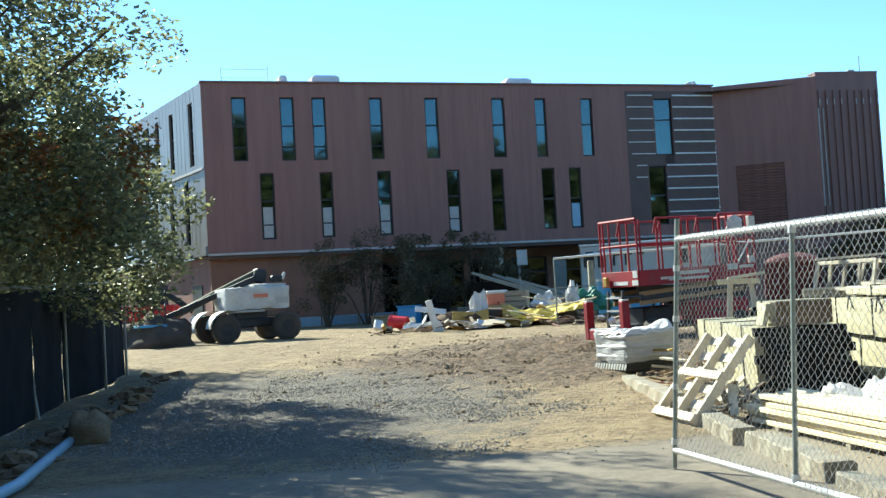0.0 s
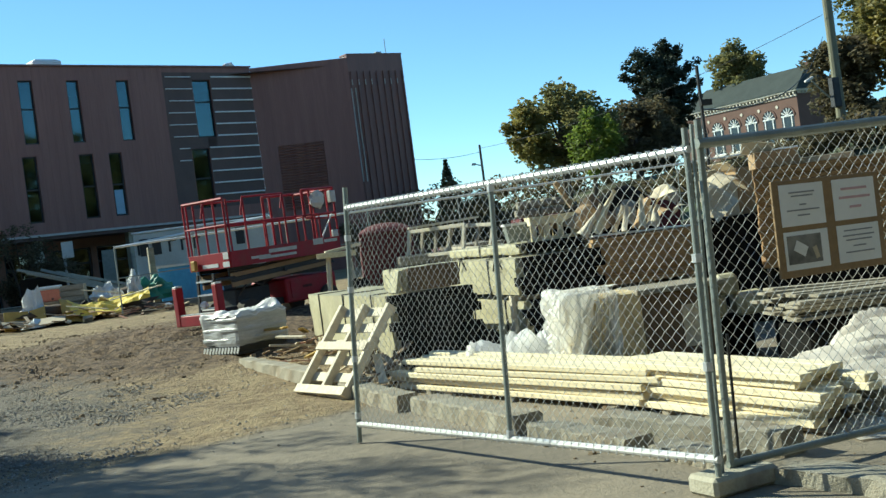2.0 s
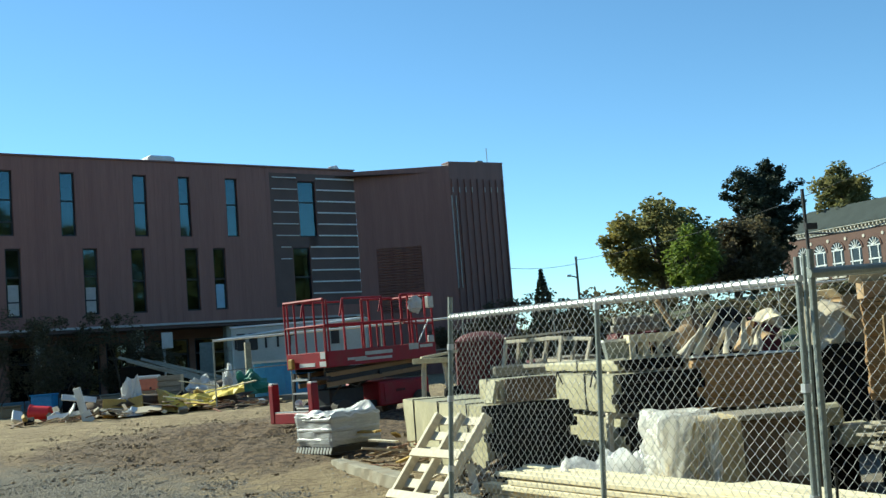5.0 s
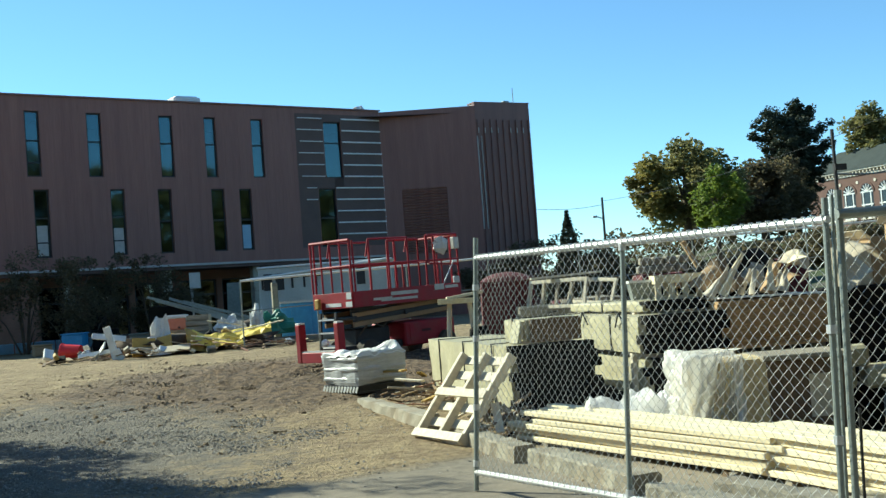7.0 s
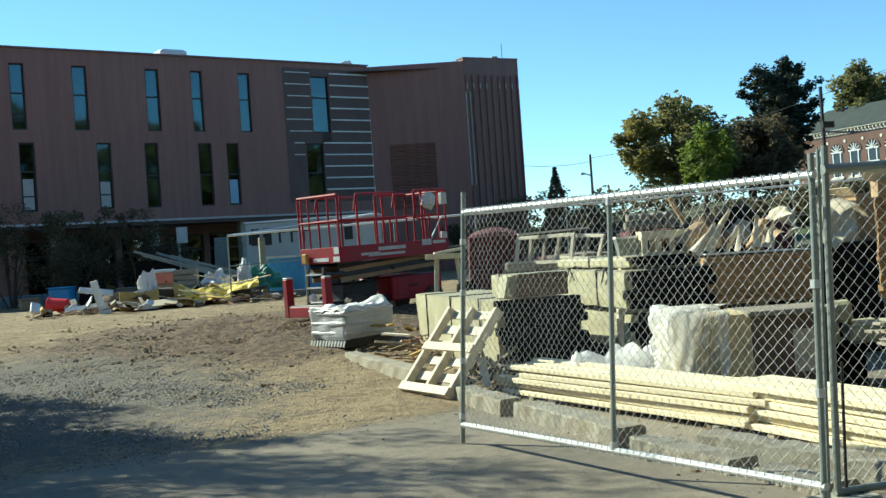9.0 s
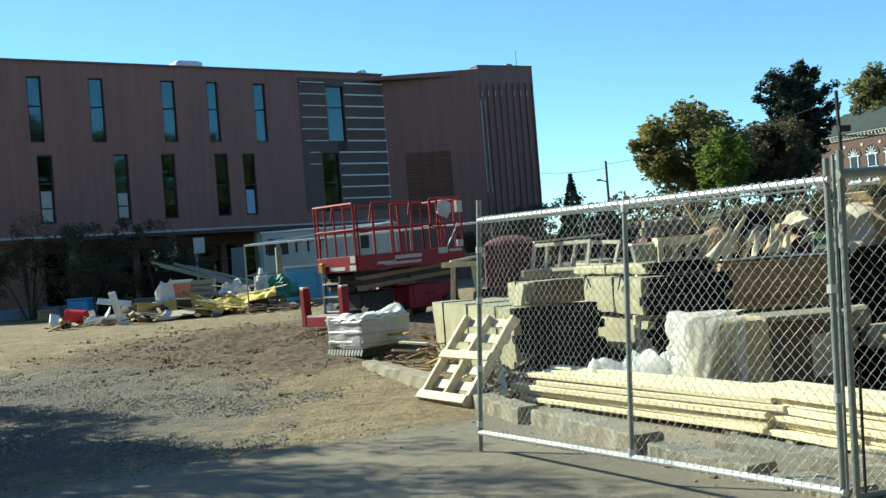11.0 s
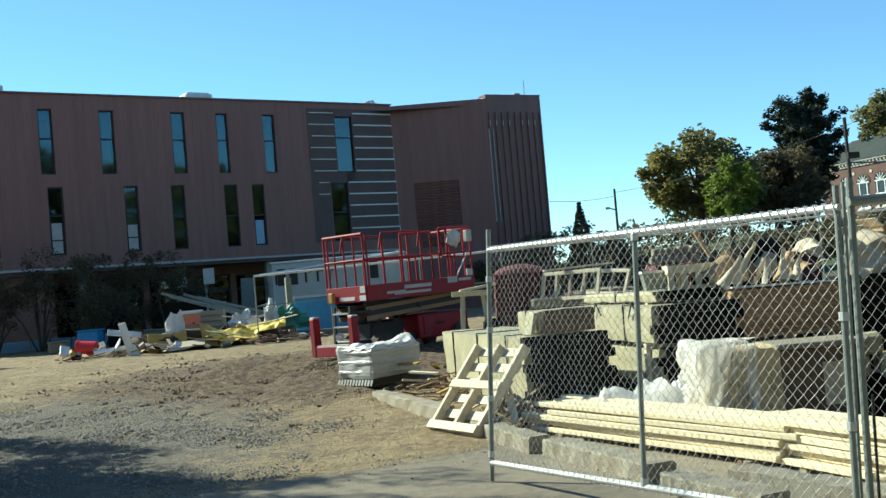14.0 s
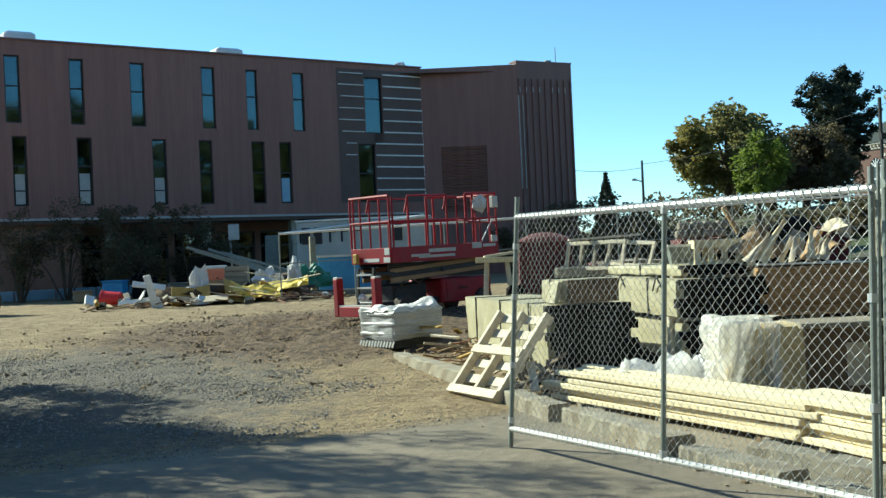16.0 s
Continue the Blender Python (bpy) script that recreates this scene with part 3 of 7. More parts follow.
    part("return_wall", Build().box((length - 0.12, 1.45, 2.0), (0.24, 2.9, SOFFIT - 0.3)), M_BRICKWALL, home)
    # floors, rear walls and roof
    for z in (BASE - 0.1, 4.45, 8.62, ROOF - 0.35):
        part("floor_slab" if z < 12 else "roof", Build().add([(0.3, 0.36 if z > 4 else 2.9, z), (length - 0.2, 0.36 if z > 4 else 2.9, z), (length - 2, 16, z), (0.3, 16, z)], [(0, 1, 2, 3)]).add([(0.3, 0.36, z - 0.25), (length - 0.2, 0.36, z - 0.25), (length - 2, 16, z - 0.25), (0.3, 16, z - 0.25)], [(3, 2, 1, 0)]), M_ROOM if z < 12 else M_MEMBRANE, home)
    part("room_partition", Build().box((length / 2, 5.5, 6.4), (length - 1, 0.15, 12)), M_ROOM, home)
    for x in (4.9, 10.3, 14.3, 17.2, 23.2, 29.0):
        part("room_partition", Build().box((x, 2.9, 8.4), (0.15, 5.0, 7.8)), M_ROOM, home)
    # side wall, in the sun
    d = Vector((-0.57, 0.82, 0)).normalized()
    side_len = 26.0
    inv = home.matrix_world.inverted()
    far = o + d * side_len
    ang = math.degrees(math.atan2(-d.y, -d.x)) - turn
    lf = inv @ far
    sh = []
    for s0 in (1.5, 4.9, 7.6, 9.6, 13.0, 15.4, 18.2, 21.5):
        sh.append((side_len - s0 - 0.75, side_len - s0, 8.9, 12.17))
    for s0 in (2.7, 5.4, 8.4, 10.3, 12.2, 16.0, 18.6, 22.1):
        sh.append((side_len - s0 - 0.75, side_len - s0, 4.9, 8.28))
    sw = part("side_wall", wall_with_holes(Build(), side_len - 0.02, SOFFIT, ROOF, sh, 0.35), M_SIDEPANEL, home, "sunlit grey metal side wall")
    sw.matrix_local = pose(lf.x, lf.y, 0, 0, 0, ang)
    part("standing_seams", seams(Build(), side_len, SOFFIT + 0.1, ROOF - 0.06, sh, 0.62), M_SIDEPANEL, sw, kind="stuff")
    for x0, x1, z0, z1 in sh:
        window(sw, x0, x1, z0, z1, (0.22, 0.58))
    part("string_course", Build().box((side_len / 2, -0.05, 8.58), (side_len, 0.09, 0.12)), M_TRIM, sw)
    part("string_course", Build().box((side_len / 2, -0.06, 4.45), (side_len, 0.12, 0.45)), M_SIDEPANEL, sw)
    part("side_plinth_wall", Build().box((side_len / 2 - 0.2, 0.5, 2.1), (side_len - 1.0, 0.3, SOFFIT)), M_PANEL, sw)
    part("side_doorway", Build().box((side_len - 3.0, 0.33, 1.6), (1.6, 0.06, 2.4)), M_FRAME, sw)
    # wall beyond the bend, facing the yard
    bend = inv @ Vector((11.87, 66.4, 0))
    corner = inv @ Vector((17.5, 65.2, 0))
    end = inv @ Vector((21.25, 66.3, 0))
    v = corner - bend
    bl = v.length
    bw = part("bend_wall", wall_with_holes(Build(), bl, BASE - 0.3, ROOF - 0.05, [(1.05, 3.75, 4.2, 8.1)], 0.3), M_PANEL, home, "plain brown panelled wall beyond the bend")
    bw.matrix_local = pose(bend.x, bend.y, 0, 0, 0, math.degrees(math.atan2(v.y, v.x)))
    part("standing_seams", seams(Build(), bl, BASE, ROOF - 0.1, [(1.05, 3.75, 4.2, 8.1)], 0.42), M_PANEL, bw, kind="stuff")
    for i in range(24):
        part("louvre", Build().box((2.4, 0.07, 4.3 + i * 0.16), (2.68, 0.13, 0.06), Euler((radians(35), 0, 0)).to_matrix()), M_PANEL, bw)
    part("louvre_backing", Build().box((2.4, 0.14, 6.15), (2.7, 0.03, 3.9)), M_PANEL, bw)
    v2 = end - corner
    rl = v2.length
    rw = part("ribbed_wall", Build().box((rl / 2, 0.15, (ROOF + 0.1 + BASE) / 2), (rl, 0.3, ROOF + 0.1 - BASE)), M_RIB, home, "dark ribbed metal stair tower wall")
    rw.matrix_local = pose(corner.x, corner.y, 0, 0, 0, math.degrees(math.atan2(v2.y, v2.x)))
    for i in range(9):
        x = 0.12 + i * (rl - 0.24) / 8
        part("rib", Build().box((x, -0.05, 6.4), (0.07, 0.1, 11.2)), M_RIB, rw)
        if i not in (4,):
            part("rib_cap", Build().box((x, -0.06, 11.35), (0.05, 0.12, 0.32)), M_TRIM, rw)
    for x in (0.02, 0.3):
        part("rib_edge", Build().box((x, -0.07, 8.2), (0.035, 0.1, 5.6)), M_TRIM, rw)
    part("tower_cap", Build().box((rl / 2, 0.4, ROOF + 0.14), (rl + 0.04, 0.84, 0.09)), M_RIB, rw)
    part("tower_side", Build().box((0.14, 1.7, ROOF - 0.2), (0.28, 2.8, 0.5)), M_TRIM, rw)
    part("tower_end", Build().box((rl - 0.12, 8.3, 6.6), (0.3, 16.0, ROOF - BASE + 0.2)), M_PANEL, rw)
    part("roof", Build().add([(0, 0.2, 12.5), (rl, 0.2, 12.5), (rl, 16, 12.5), (-22, 16, 12.5), (-22, 8, 12.5)], [(0, 1, 2, 3, 4)]), M_MEMBRANE, rw)
    # roof fittings
    for x, y, s, hgt in ((6.6, 1.2, 1.5, 0.52), (17.6, 1.2, 1.55, 0.46), (4.3, 1.0, 0.42, 0.45)):
        b = Build().box((x, y, ROOF - 0.2 + hgt / 2), (s, 1.2, hgt + 0.4), ch=0.08)
        b.box((x, y, ROOF + hgt), (s * 0.82, 1.0, 0.12), ch=0.04)
        part("roof_vent", b, M_WHITE, home, "pale roof ventilator box")
    b = Build().tube([(1.2, 1.0, ROOF - 0.3), (1.2, 1.0, ROOF + 1.0)], 0.02, 6).tube([(3.6, 1.0, ROOF - 0.3), (3.6, 1.0, ROOF + 1.05)], 0.02, 6)
    b.tube([(1.2, 1.0, ROOF + 0.9), (3.6, 1.0, ROOF + 0.9)], 0.014, 6).tube([(1.2, 1.0, ROOF + 0.45), (3.6, 1.0, ROOF + 0.45)], 0.014, 6)
    part("roof_rail", b, M_GALV, home)
    part("roof_mast", Build().tube([(rl - 0.7, 0.6, ROOF), (rl - 0.7, 0.6, ROOF + 1.2)], 0.025, 6).box((rl - 1.3, 0.6, ROOF + 0.28), (0.4, 0.3, 0.2), ch=0.03), M_GALVDULL, rw)
    b = Build().blob((28.3, 0.3, ROOF + 0.05), (0.42, 0.3, 0.22), 0.3, 3)
    part("roof_sack", b, M_SACK, home, "crumpled white sack on the parapet")


make_building()


# ---- gate fence ----
def quad_at(p00, p10, p01, p11):
    p00, p10, p01, p11 = (Vector(p) for p in (p00, p10, p01, p11))
    return lambda u, v: (p00 * (1 - u) + p10 * u) * (1 - v) + (p01 * (1 - u) + p11 * u) * v


def chain_link(fn, width, height, pitch=0.037, r=0.0019):
    """Woven wires: each runs up the panel in a zigzag and hooks its neighbours."""
    b = Build()
    nx, nz = int(width / pitch), int(round(height / (pitch * 2)))
    du, dv = fn(1, 0.5) - fn(0, 0.5), fn(0.5, 1) - fn(0.5, 0)
    nrm = du.cross(dv).normalized()
    for i in range(nx):
        pts = []
        for k in range(2 * nz + 1):
            u = (i + (0.03 if (k + i) % 2 == 0 else 1.03)) / (nx + 0.1)
            wave = 0.012 * math.sin(i * 0.37) * math.sin(k * 0.11)
            pts.append(fn(min(1, u), k / (2 * nz)) + nrm * ((0.003 if k % 2 else -0.003) + wave))
        b.tube(pts, r, 4, False)
    return b


def make_gate_fence():
    """The temporary panel that leans a little, with three uprights."""
    f = thing("fence_panel", "galvanised chain-link fence panel leaning slightly, standing on asphalt", "fence", pose(2.09, 9.22, 0), "temporary fence panels")
    o = Vector((2.09, 9.22, 0))
    fn0 = quad_at((2.092, 9.217, 0.156), (3.143, 5.606, 0.2), (2.221, 9.217, 1.885), (3.198, 5.606, 1.845))
    fn = lambda u, v: fn0(u, v) - o
    part("top_rail", Build().tube([fn(0, 1), fn(0.5, 1), fn(1, 1)], 0.021, 10), M_GALV, f)
    part("bottom_rail", Build().tube([fn(0, 0), fn(0.5, 0), fn(1, 0)], 0.022, 10), M_GALV, f)
    part("post", Build().tube([fn(0, -0.085), fn(0, 1.095)], 0.021, 10), M_GALVDULL, f)
    part("post", Build().tube([fn(0.525, 0), fn(0.525, 1)], 0.018, 10), M_GALVDULL, f)
    part("post", Build().tube([fn(0.995, -0.06), fn(0.995, 1.07)], 0.017, 10), M_GALVDULL, f)
    part("chain_link_mesh", chain_link(lambda u, v: fn(u, 0.005 + v * 0.99), 3.76, 1.72), M_WIRE, f, kind="stuff")
    for u, v in ((0, 0.3), (0, 0.62), (0, 0.86), (0, 0.04), (0.525, 0.02), (0.525, 0.98), (0.995, 0.3), (0.995, 0.65)):
        d = fn(u, v + 0.01) - fn(u, v - 0.01)
        part("clamp", Build().tube([fn(u, v) - d * 0.7, fn(u, v) + d * 0.7], 0.028, 8), M_GALV, f)
    # ties over the top rail
    b = Build()
    for i in range(56):
        p = fn((i + 0.5) / 56, 1)
        b.tube([p + Vector((-0.012, -0.02, -0.03)), p + Vector((-0.022, -0.012, 0.026)), p + Vector((0.016, 0.012, 0.026)), p + Vector((0.022, 0.016, -0.03))], 0.004, 4, False)
    for i in range(56):
        p = fn((i + 0.5) / 56, 0)
        b.tube([p + Vector((-0.012, -0.02, 0.03)), p + Vector((-0.02, -0.012, -0.024)), p + Vector((0.016, 0.012, -0.024)), p + Vector((0.02, 0.016, 0.03))], 0.0035, 4, False)
    part("tie_wire", b, M_GALV, f, kind="stuff")

    # the second panel, across
    g = thing("fence_panel", "dull galvanised chain-link fence panel set on a concrete block", "fence", pose(3.28, 5.72, 0), "temporary fence panels")
    p0 = Vector((3.28, 5.72, 0))
    gn0 = quad_at((3.27, 5.74, 0.13), (6.85, 6.2, 0.06), (3.33, 5.74, 1.875), (6.95, 6.2, 1.94))
    gn = lambda u, v: gn0(u, v) - p0
    part("top_rail", Build().tube([gn(0, 1), gn(1, 1)], 0.03, 10), M_GALVDULL, g)
    part("bottom_rail", Build().tube([gn(0, 0), gn(1, 0)], 0.022, 10), M_GALVDULL, g)
    part("post", Build().tube([gn(0.006, -0.035), gn(0.006, 1.075)], 0.020, 10), M_GALVDULL, g)
    part("post", Build().tube([gn(1, -0.06), gn(1, 1.08)], 0.027, 10), M_GALVDULL, g)
    part("post", Build().tube([gn(0.5, 0), gn(0.5, 1)], 0.02, 10), M_GALVDULL, g)
    part("stay_rod", Build().tube([gn(0.022, -0.02), gn(0.022, 0.4)], 0.009, 6), M_DARKSTEEL, g, "dark steel rod beside the post")
    part("chain_link_mesh", chain_link(lambda u, v: gn(u, 0.005 + v * 0.99), 3.6, 1.78), M_WIRE, g, kind="stuff")
    # thin pole between the panels
    single("corner_pole", Build().tube([(3.195, 5.68, 0.10), (3.275, 5.68, 1.98)], 0.011, 8), M_GALVDULL, "thin galvanised pole clamped between the fence panels", "pole")

    # notice board wired to the second panel
    n = thing("notice_board", "brown wooden notice board with four white sheets on the fence", "notice board", pose(4.155, 5.79, 1.07, 0, 1.0, 7))
    part("backboard", Build().box((0, 0, 0.27), (0.81, 0.02, 0.545), ch=0.004), M_BOARD, n)
    for s, z, hh in ((-1, 0.40, 0.235), (1, 0.40, 0.235), (-1, 0.145, 0.215), (1, 0.145, 0.215)):
        x = s * 0.198
        sh = part("paper_sheet", Build().box((x, -0.012, z), (0.325, 0.003, hh)), M_PAPER, n)
        if s < 0 and z < 0.3:
            part("photograph", Build().box((x - 0.02, -0.0152, z + 0.005), (0.25, 0.002, 0.16)), M_PHOTO, sh, "grey aerial photograph")
            part("photograph_roof", Build().box((x - 0.05, -0.0175, z + 0.01), (0.09, 0.002, 0.06), Euler((0, 0.5, 0)).to_matrix()), M_GIRT, sh)
            part("photograph_block", Build().box((x + 0.06, -0.0175, z - 0.02), (0.03, 0.002, 0.07), Euler((0, -0.3, 0)).to_matrix()), M_CARDPALE, sh)
            continue
        lines = {(-1, 0.40): [(0.19, 0.07), (0.16, 0.05), (0.05, 0.0), (0.24, -0.03), (0.09, -0.06)], (1, 0.40): [(0.20, 0.06), (0.24, 0.01), (0.09, -0.045)], (1, 0.145): [(0.22, 0.075), (0.24, 0.045), (0.20, 0.02), (0.10, -0.015), (0.22, -0.05)]}[(s, z)]
        for w, dz in lines:
            part("text_line", Build().box((x, -0.0152, z + dz), (w, 0.002, 0.008 if s < 0 or z < 0.3 else 0.014)), M_PINKINK if (s > 0 and z > 0.3) else M_INK, sh)

    # its foot
    blk = thing("concrete_block", "pale concrete fence foot block with cast holes on asphalt", "block", pose(3.26, 5.72, 0, 0, 0, 8))
    part("body", Build().box((0.02, 0, 0.055), (0.44, 0.24, 0.11), ch=0.02), M_CONCRETE, blk)
    for x in (0.08, 0.17):
        part("hole", Build().tube([(x, 0, 0.10), (x, 0, 0.113)], 0.02, 10), M_DARKSTEEL, blk)


make_gate_fence()


# ---- kerb stones at the gate ----
def kerb_stone(p, q, w, h, label, seed=0, sink=0.03):
    p, q = Vector(p), Vector(q)
    mid = (p + q) / 2
    rng = random.Random(seed)
    b, n = Build(), 17
    L = (q - p).length
    prof = [(-w / 2, 0), (-w / 2 + 0.004, h - 0.014), (-w / 2 + 0.016, h), (w / 2 - 0.016, h), (w / 2, h - 0.014), (w / 2, 0)]
    vs = []
    for i in range(n):
        x = -L / 2 + L * i / (n - 1)
        for y, z in prof:
            vs.append((x, y + rng.uniform(-0.012, 0.012), z + (rng.uniform(-0.014, 0.01) if z > 0 else -sink)))
    k = len(prof)
    fs = [(i * k + j, (i + 1) * k + j, (i + 1) * k + j + 1, i * k + j + 1) for i in range(n - 1) for j in range(k - 1)]
    fs += [tuple(range(k))[::-1], tuple((n - 1) * k + j for j in range(k))]
    b.add(vs, fs)
    rz = math.degrees(math.atan2(q.y - p.y, q.x - p.x))
    return single("kerb_stone", b, M_GRANITE, label, "kerb stone", pose(mid.x, mid.y, ground_z(mid.x, mid.y) + mid.z, 0, 0, rz), "granite kerb stones")


GK = "squared grey granite kerb stone lying beside the lumber"
kerb_stone((2.27, 16.3, 0), (2.60, 13.25, 0), 0.2, 0.14, "low weathered kerb stone half sunk in earth", 1)
kerb_stone((2.72, 12.3, 0), (2.86, 10.4, 0), 0.22, 0.15, GK, 2)
kerb_stone((2.95, 10.25, 0), (3.18, 8.3, 0), 0.24, 0.15, GK, 3)
kerb_stone((3.54, 7.75, 0), (3.95, 6.1, 0), 0.2, 0.16, GK, 4)
kerb_stone((3.22, 8.2, 0), (3.40, 7.0, 0), 0.24, 0.10, GK, 5)
kerb_stone((3.45, 6.8, 0), (3.56, 6.1, 0), 0.22, 0.09, GK, 6)
kerb_stone((3.58, 5.75, 0), (3.98, 4.2, 0), 0.24, 0.10, "low granite kerb stone set along the asphalt edge", 7)


# ---- stacked materials behind the gate fence ----
def frame_at(p, q, z=0.0):
    """A pose at p whose +y points from p to q on the level."""
    return pose(p[0], p[1], ground_z(*p) + z, 0, 0, math.degrees(math.atan2(q[1] - p[1], q[0] - p[0])) - 90)


def soft_box(b, c, size, seed, bulge=0.02, nx=6, ny=10, nz=4):
    """A wrapped pack: a box with slightly bulging, uneven faces and rounded edges."""
    hx, hy, hz = (s / 2 for s in size)
    c = Vector(c)

    def put(p):
        q = Vector(p)
        n = Vector((q.x / hx, q.y / hy, q.z / hz))
        r = 0.035
        k = Vector((max(-hx + r, min(hx - r, q.x)), max(-hy + r, min(hy - r, q.y)), max(-hz + r, min(hz - r, q.z))))
        d = q - k
        q = k + d.normalized() * min(d.length, r) if d.length > 1e-6 else q
        w = noise.noise(q * 2.3 + Vector((seed, seed * 2, 0))) + 0.5 * noise.noise(q * 6 + Vector((seed, 0, 3)))
        return c + q + Vector((n.x if abs(n.x) > 0.98 else 0, n.y if abs(n.y) > 0.98 else 0, n.z if abs(n.z) > 0.98 else 0)) * w * bulge

    for ax, s in ((0, -1), (0, 1), (1, -1), (1, 1), (2, -1), (2, 1)):
        h = (hx, hy, hz)
        o1, o2 = [k for k in range(3) if k != ax]
        cnt = (nx, ny, nz)

        def fn(u, v, ax=ax, s=s, o1=o1, o2=o2):
            p = [0, 0, 0]
            p[ax], p[o1], p[o2] = s * h[ax], (2 * u - 1) * h[o1], (2 * v - 1) * h[o2]
            return put(p)

        b.grid(fn, cnt[o1], cnt[o2])
    return b


def bundle(p, q, width, z0, height, label, seed, straps=3, dark_end=True):
    """A long pack in beige wrap from its near end p to its far end q, the sunny long side along p-q."""
    L = math.hypot(q[0] - p[0], q[1] - p[1])
    g = thing("wrapped_bundle", label, "bundle", frame_at(p, q, z0), "wrapped bundles")
    part("wrap", soft_box(Build(), (width / 2, L / 2, height / 2), (width, L, height), seed), M_WRAP, g)
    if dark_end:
        # End turned from the sun: its shade is put into a near-black colour.
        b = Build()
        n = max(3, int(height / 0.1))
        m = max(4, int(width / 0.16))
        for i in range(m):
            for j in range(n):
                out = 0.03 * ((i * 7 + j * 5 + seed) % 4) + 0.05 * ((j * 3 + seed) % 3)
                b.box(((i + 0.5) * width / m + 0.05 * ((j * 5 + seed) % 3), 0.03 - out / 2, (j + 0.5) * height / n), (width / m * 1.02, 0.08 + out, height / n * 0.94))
        part("bare_end", b, M_NEARBLACK, g, "end of the pack away from the sun, shade coloured near-black", kind="stuff")
    for i in range(straps):
        y = L * (i + 0.5) / straps
        b = Build()
        t = 0.012
        for c, s in (((-t / 2, y, height / 2), (t, 0.03, height)), ((width / 2, y, height + t / 2), (width + 2 * t, 0.03, t)), ((width + t / 2, y, height / 2), (t, 0.03, height))):
            b.box(c, s)
        part("strap", b, M_STRAP, g)
    for y in (0.35, L - 0.35):
        if z0 > 0.08:
            part("bearer", Build().box((width / 2, y, -z0 / 2 - 0.02), (width * 0.96, 0.09, z0 + 0.04), ch=0.006), M_PALLET, g)
    return g


BEIGE = "long pack in dusty beige wrap with black straps, on timber bearers"
bundle((3.42, 12.65), (3.36, 16.7), 0.98, 0.12, 0.82, BEIGE, 1)
short = bundle((3.60, 12.58), (3.62, 13.5), 0.66, 0.96, 0.27, "short beige pack with a brown end lying on a longer pack", 2, 1, False)
part("brown_end", Build().box((0.36, -0.04, 0.135), (0.60, 0.05, 0.262), ch=0.008), M_CARDDARK, short, "dark brown board closing the pack's end")
part("torn_flap", Build().box((-0.06, 0.1, 0.12), (0.05, 0.22, 0.26), Euler((0, 0.25, 0.2)).to_matrix(), 0.008), M_WRAP, short, "torn beige flap of wrap")
# near-black lumpy mass that carries the pack's dark end on to the right
single("black_sheeting", Build().blob((0, 0, 0), (0.42, 0.3, 0.52), 0.28, 33, 12, 18), M_NEARBLACK, "black lumpy mass beside a wrapped pack", "sheeting", on_ground(4.45, 12.75), smooth=True)
bundle((4.55, 15.2), (4.62, 18.2), 0.9, 0.12, 0.62, BEIGE, 7)
bundle((4.93, 12.35), (5.06, 16.0), 0.92, 0.18, 0.50, BEIGE, 3)
upper_pack = bundle((4.86, 12.3), (5.02, 16.1), 0.98, 0.74, 0.44, "upper beige wrapped pack strapped on top of another", 4, 2)
bundle((5.12, 12.75), (5.22, 15.6), 0.70, 1.19, 0.13, "thin beige pack lying on top of the stack", 5, 1)


for y in (0.35, 1.75, 3.3):
    loop = new("strap_loop", Build().beam((0, 0, 0.40), (-0.012, 0.16, 0.56), 0.016, 0.012).beam((-0.012, 0.16, 0.56), (0, 0.34, 0.38), 0.016, 0.012).beam((0.0, 0.16, 0.56), (0.1, 0.16, 0.57), 0.03, 0.01).mesh("strap_loop", M_STRAP))
    loop.parent, loop.location = upper_pack, (-0.03, y, -0.08)


def lumber_stack(p, q, width, courses, across, thick, label, seed):
    rng = random.Random(seed)
    L = math.hypot(q[0] - p[0], q[1] - p[1])
    g = thing("lumber_stack", label, "lumber", frame_at(p, q, 0.0), "fresh lumber stacks")
    for y in (0.5, L / 2, L - 0.5):
        part("bearer", Build().box((width / 2, y, 0.02), (width, 0.08, 0.05)), M_GREYWOOD, g)
    w = width / across
    shapes = [Build().box((0, 0, 0), (w * 0.96, L * k, thick * (0.78 if k < 1 else 0.88)), ch=0.006).mesh("plank", M_LUMBER) for k in (1.0, 0.97, 0.93, 1.02)]
    for j in range(courses):
        for i in range(across):
            ob = part("plank", shapes[rng.randrange(4)], None, g)
            ob.location = ((i + 0.5) * w + rng.uniform(-0.02, 0.02) + 0.02 * math.sin(j * 2.1), L / 2 + rng.uniform(-0.2, 0.2), 0.045 + (j + 0.5) * thick)
            ob.rotation_euler = (rng.uniform(-0.006, 0.006), rng.uniform(-0.012, 0.012), rng.uniform(-0.014, 0.014))
    return g


lumber_stack((4.08, 8.0), (3.20, 11.7), 0.55, 5, 4, 0.061, "stack of fresh yellow lumber behind granite kerb stones", 1)
lumber_stack((4.32, 6.45), (4.09, 8.45), 0.5, 6, 4, 0.059, "short stack of fresh yellow lumber with uneven ends", 2)
# dark ends and offcuts beside it
for i in range(6):
    single("offcut", Build().box((0, 0, 0.04), (0.16, 0.62 + 0.05 * (i % 3), 0.07), ch=0.006), M_GREYWOOD, "dark weathered timber offcut beside the lumber", "offcut", pose(4.84 + 0.045 * i, 6.62 + 0.03 * (i % 2), 0.0 + 0.07 * (i % 3) + 0.0, 0, 0, 8 + 5 * i), "timber offcuts")


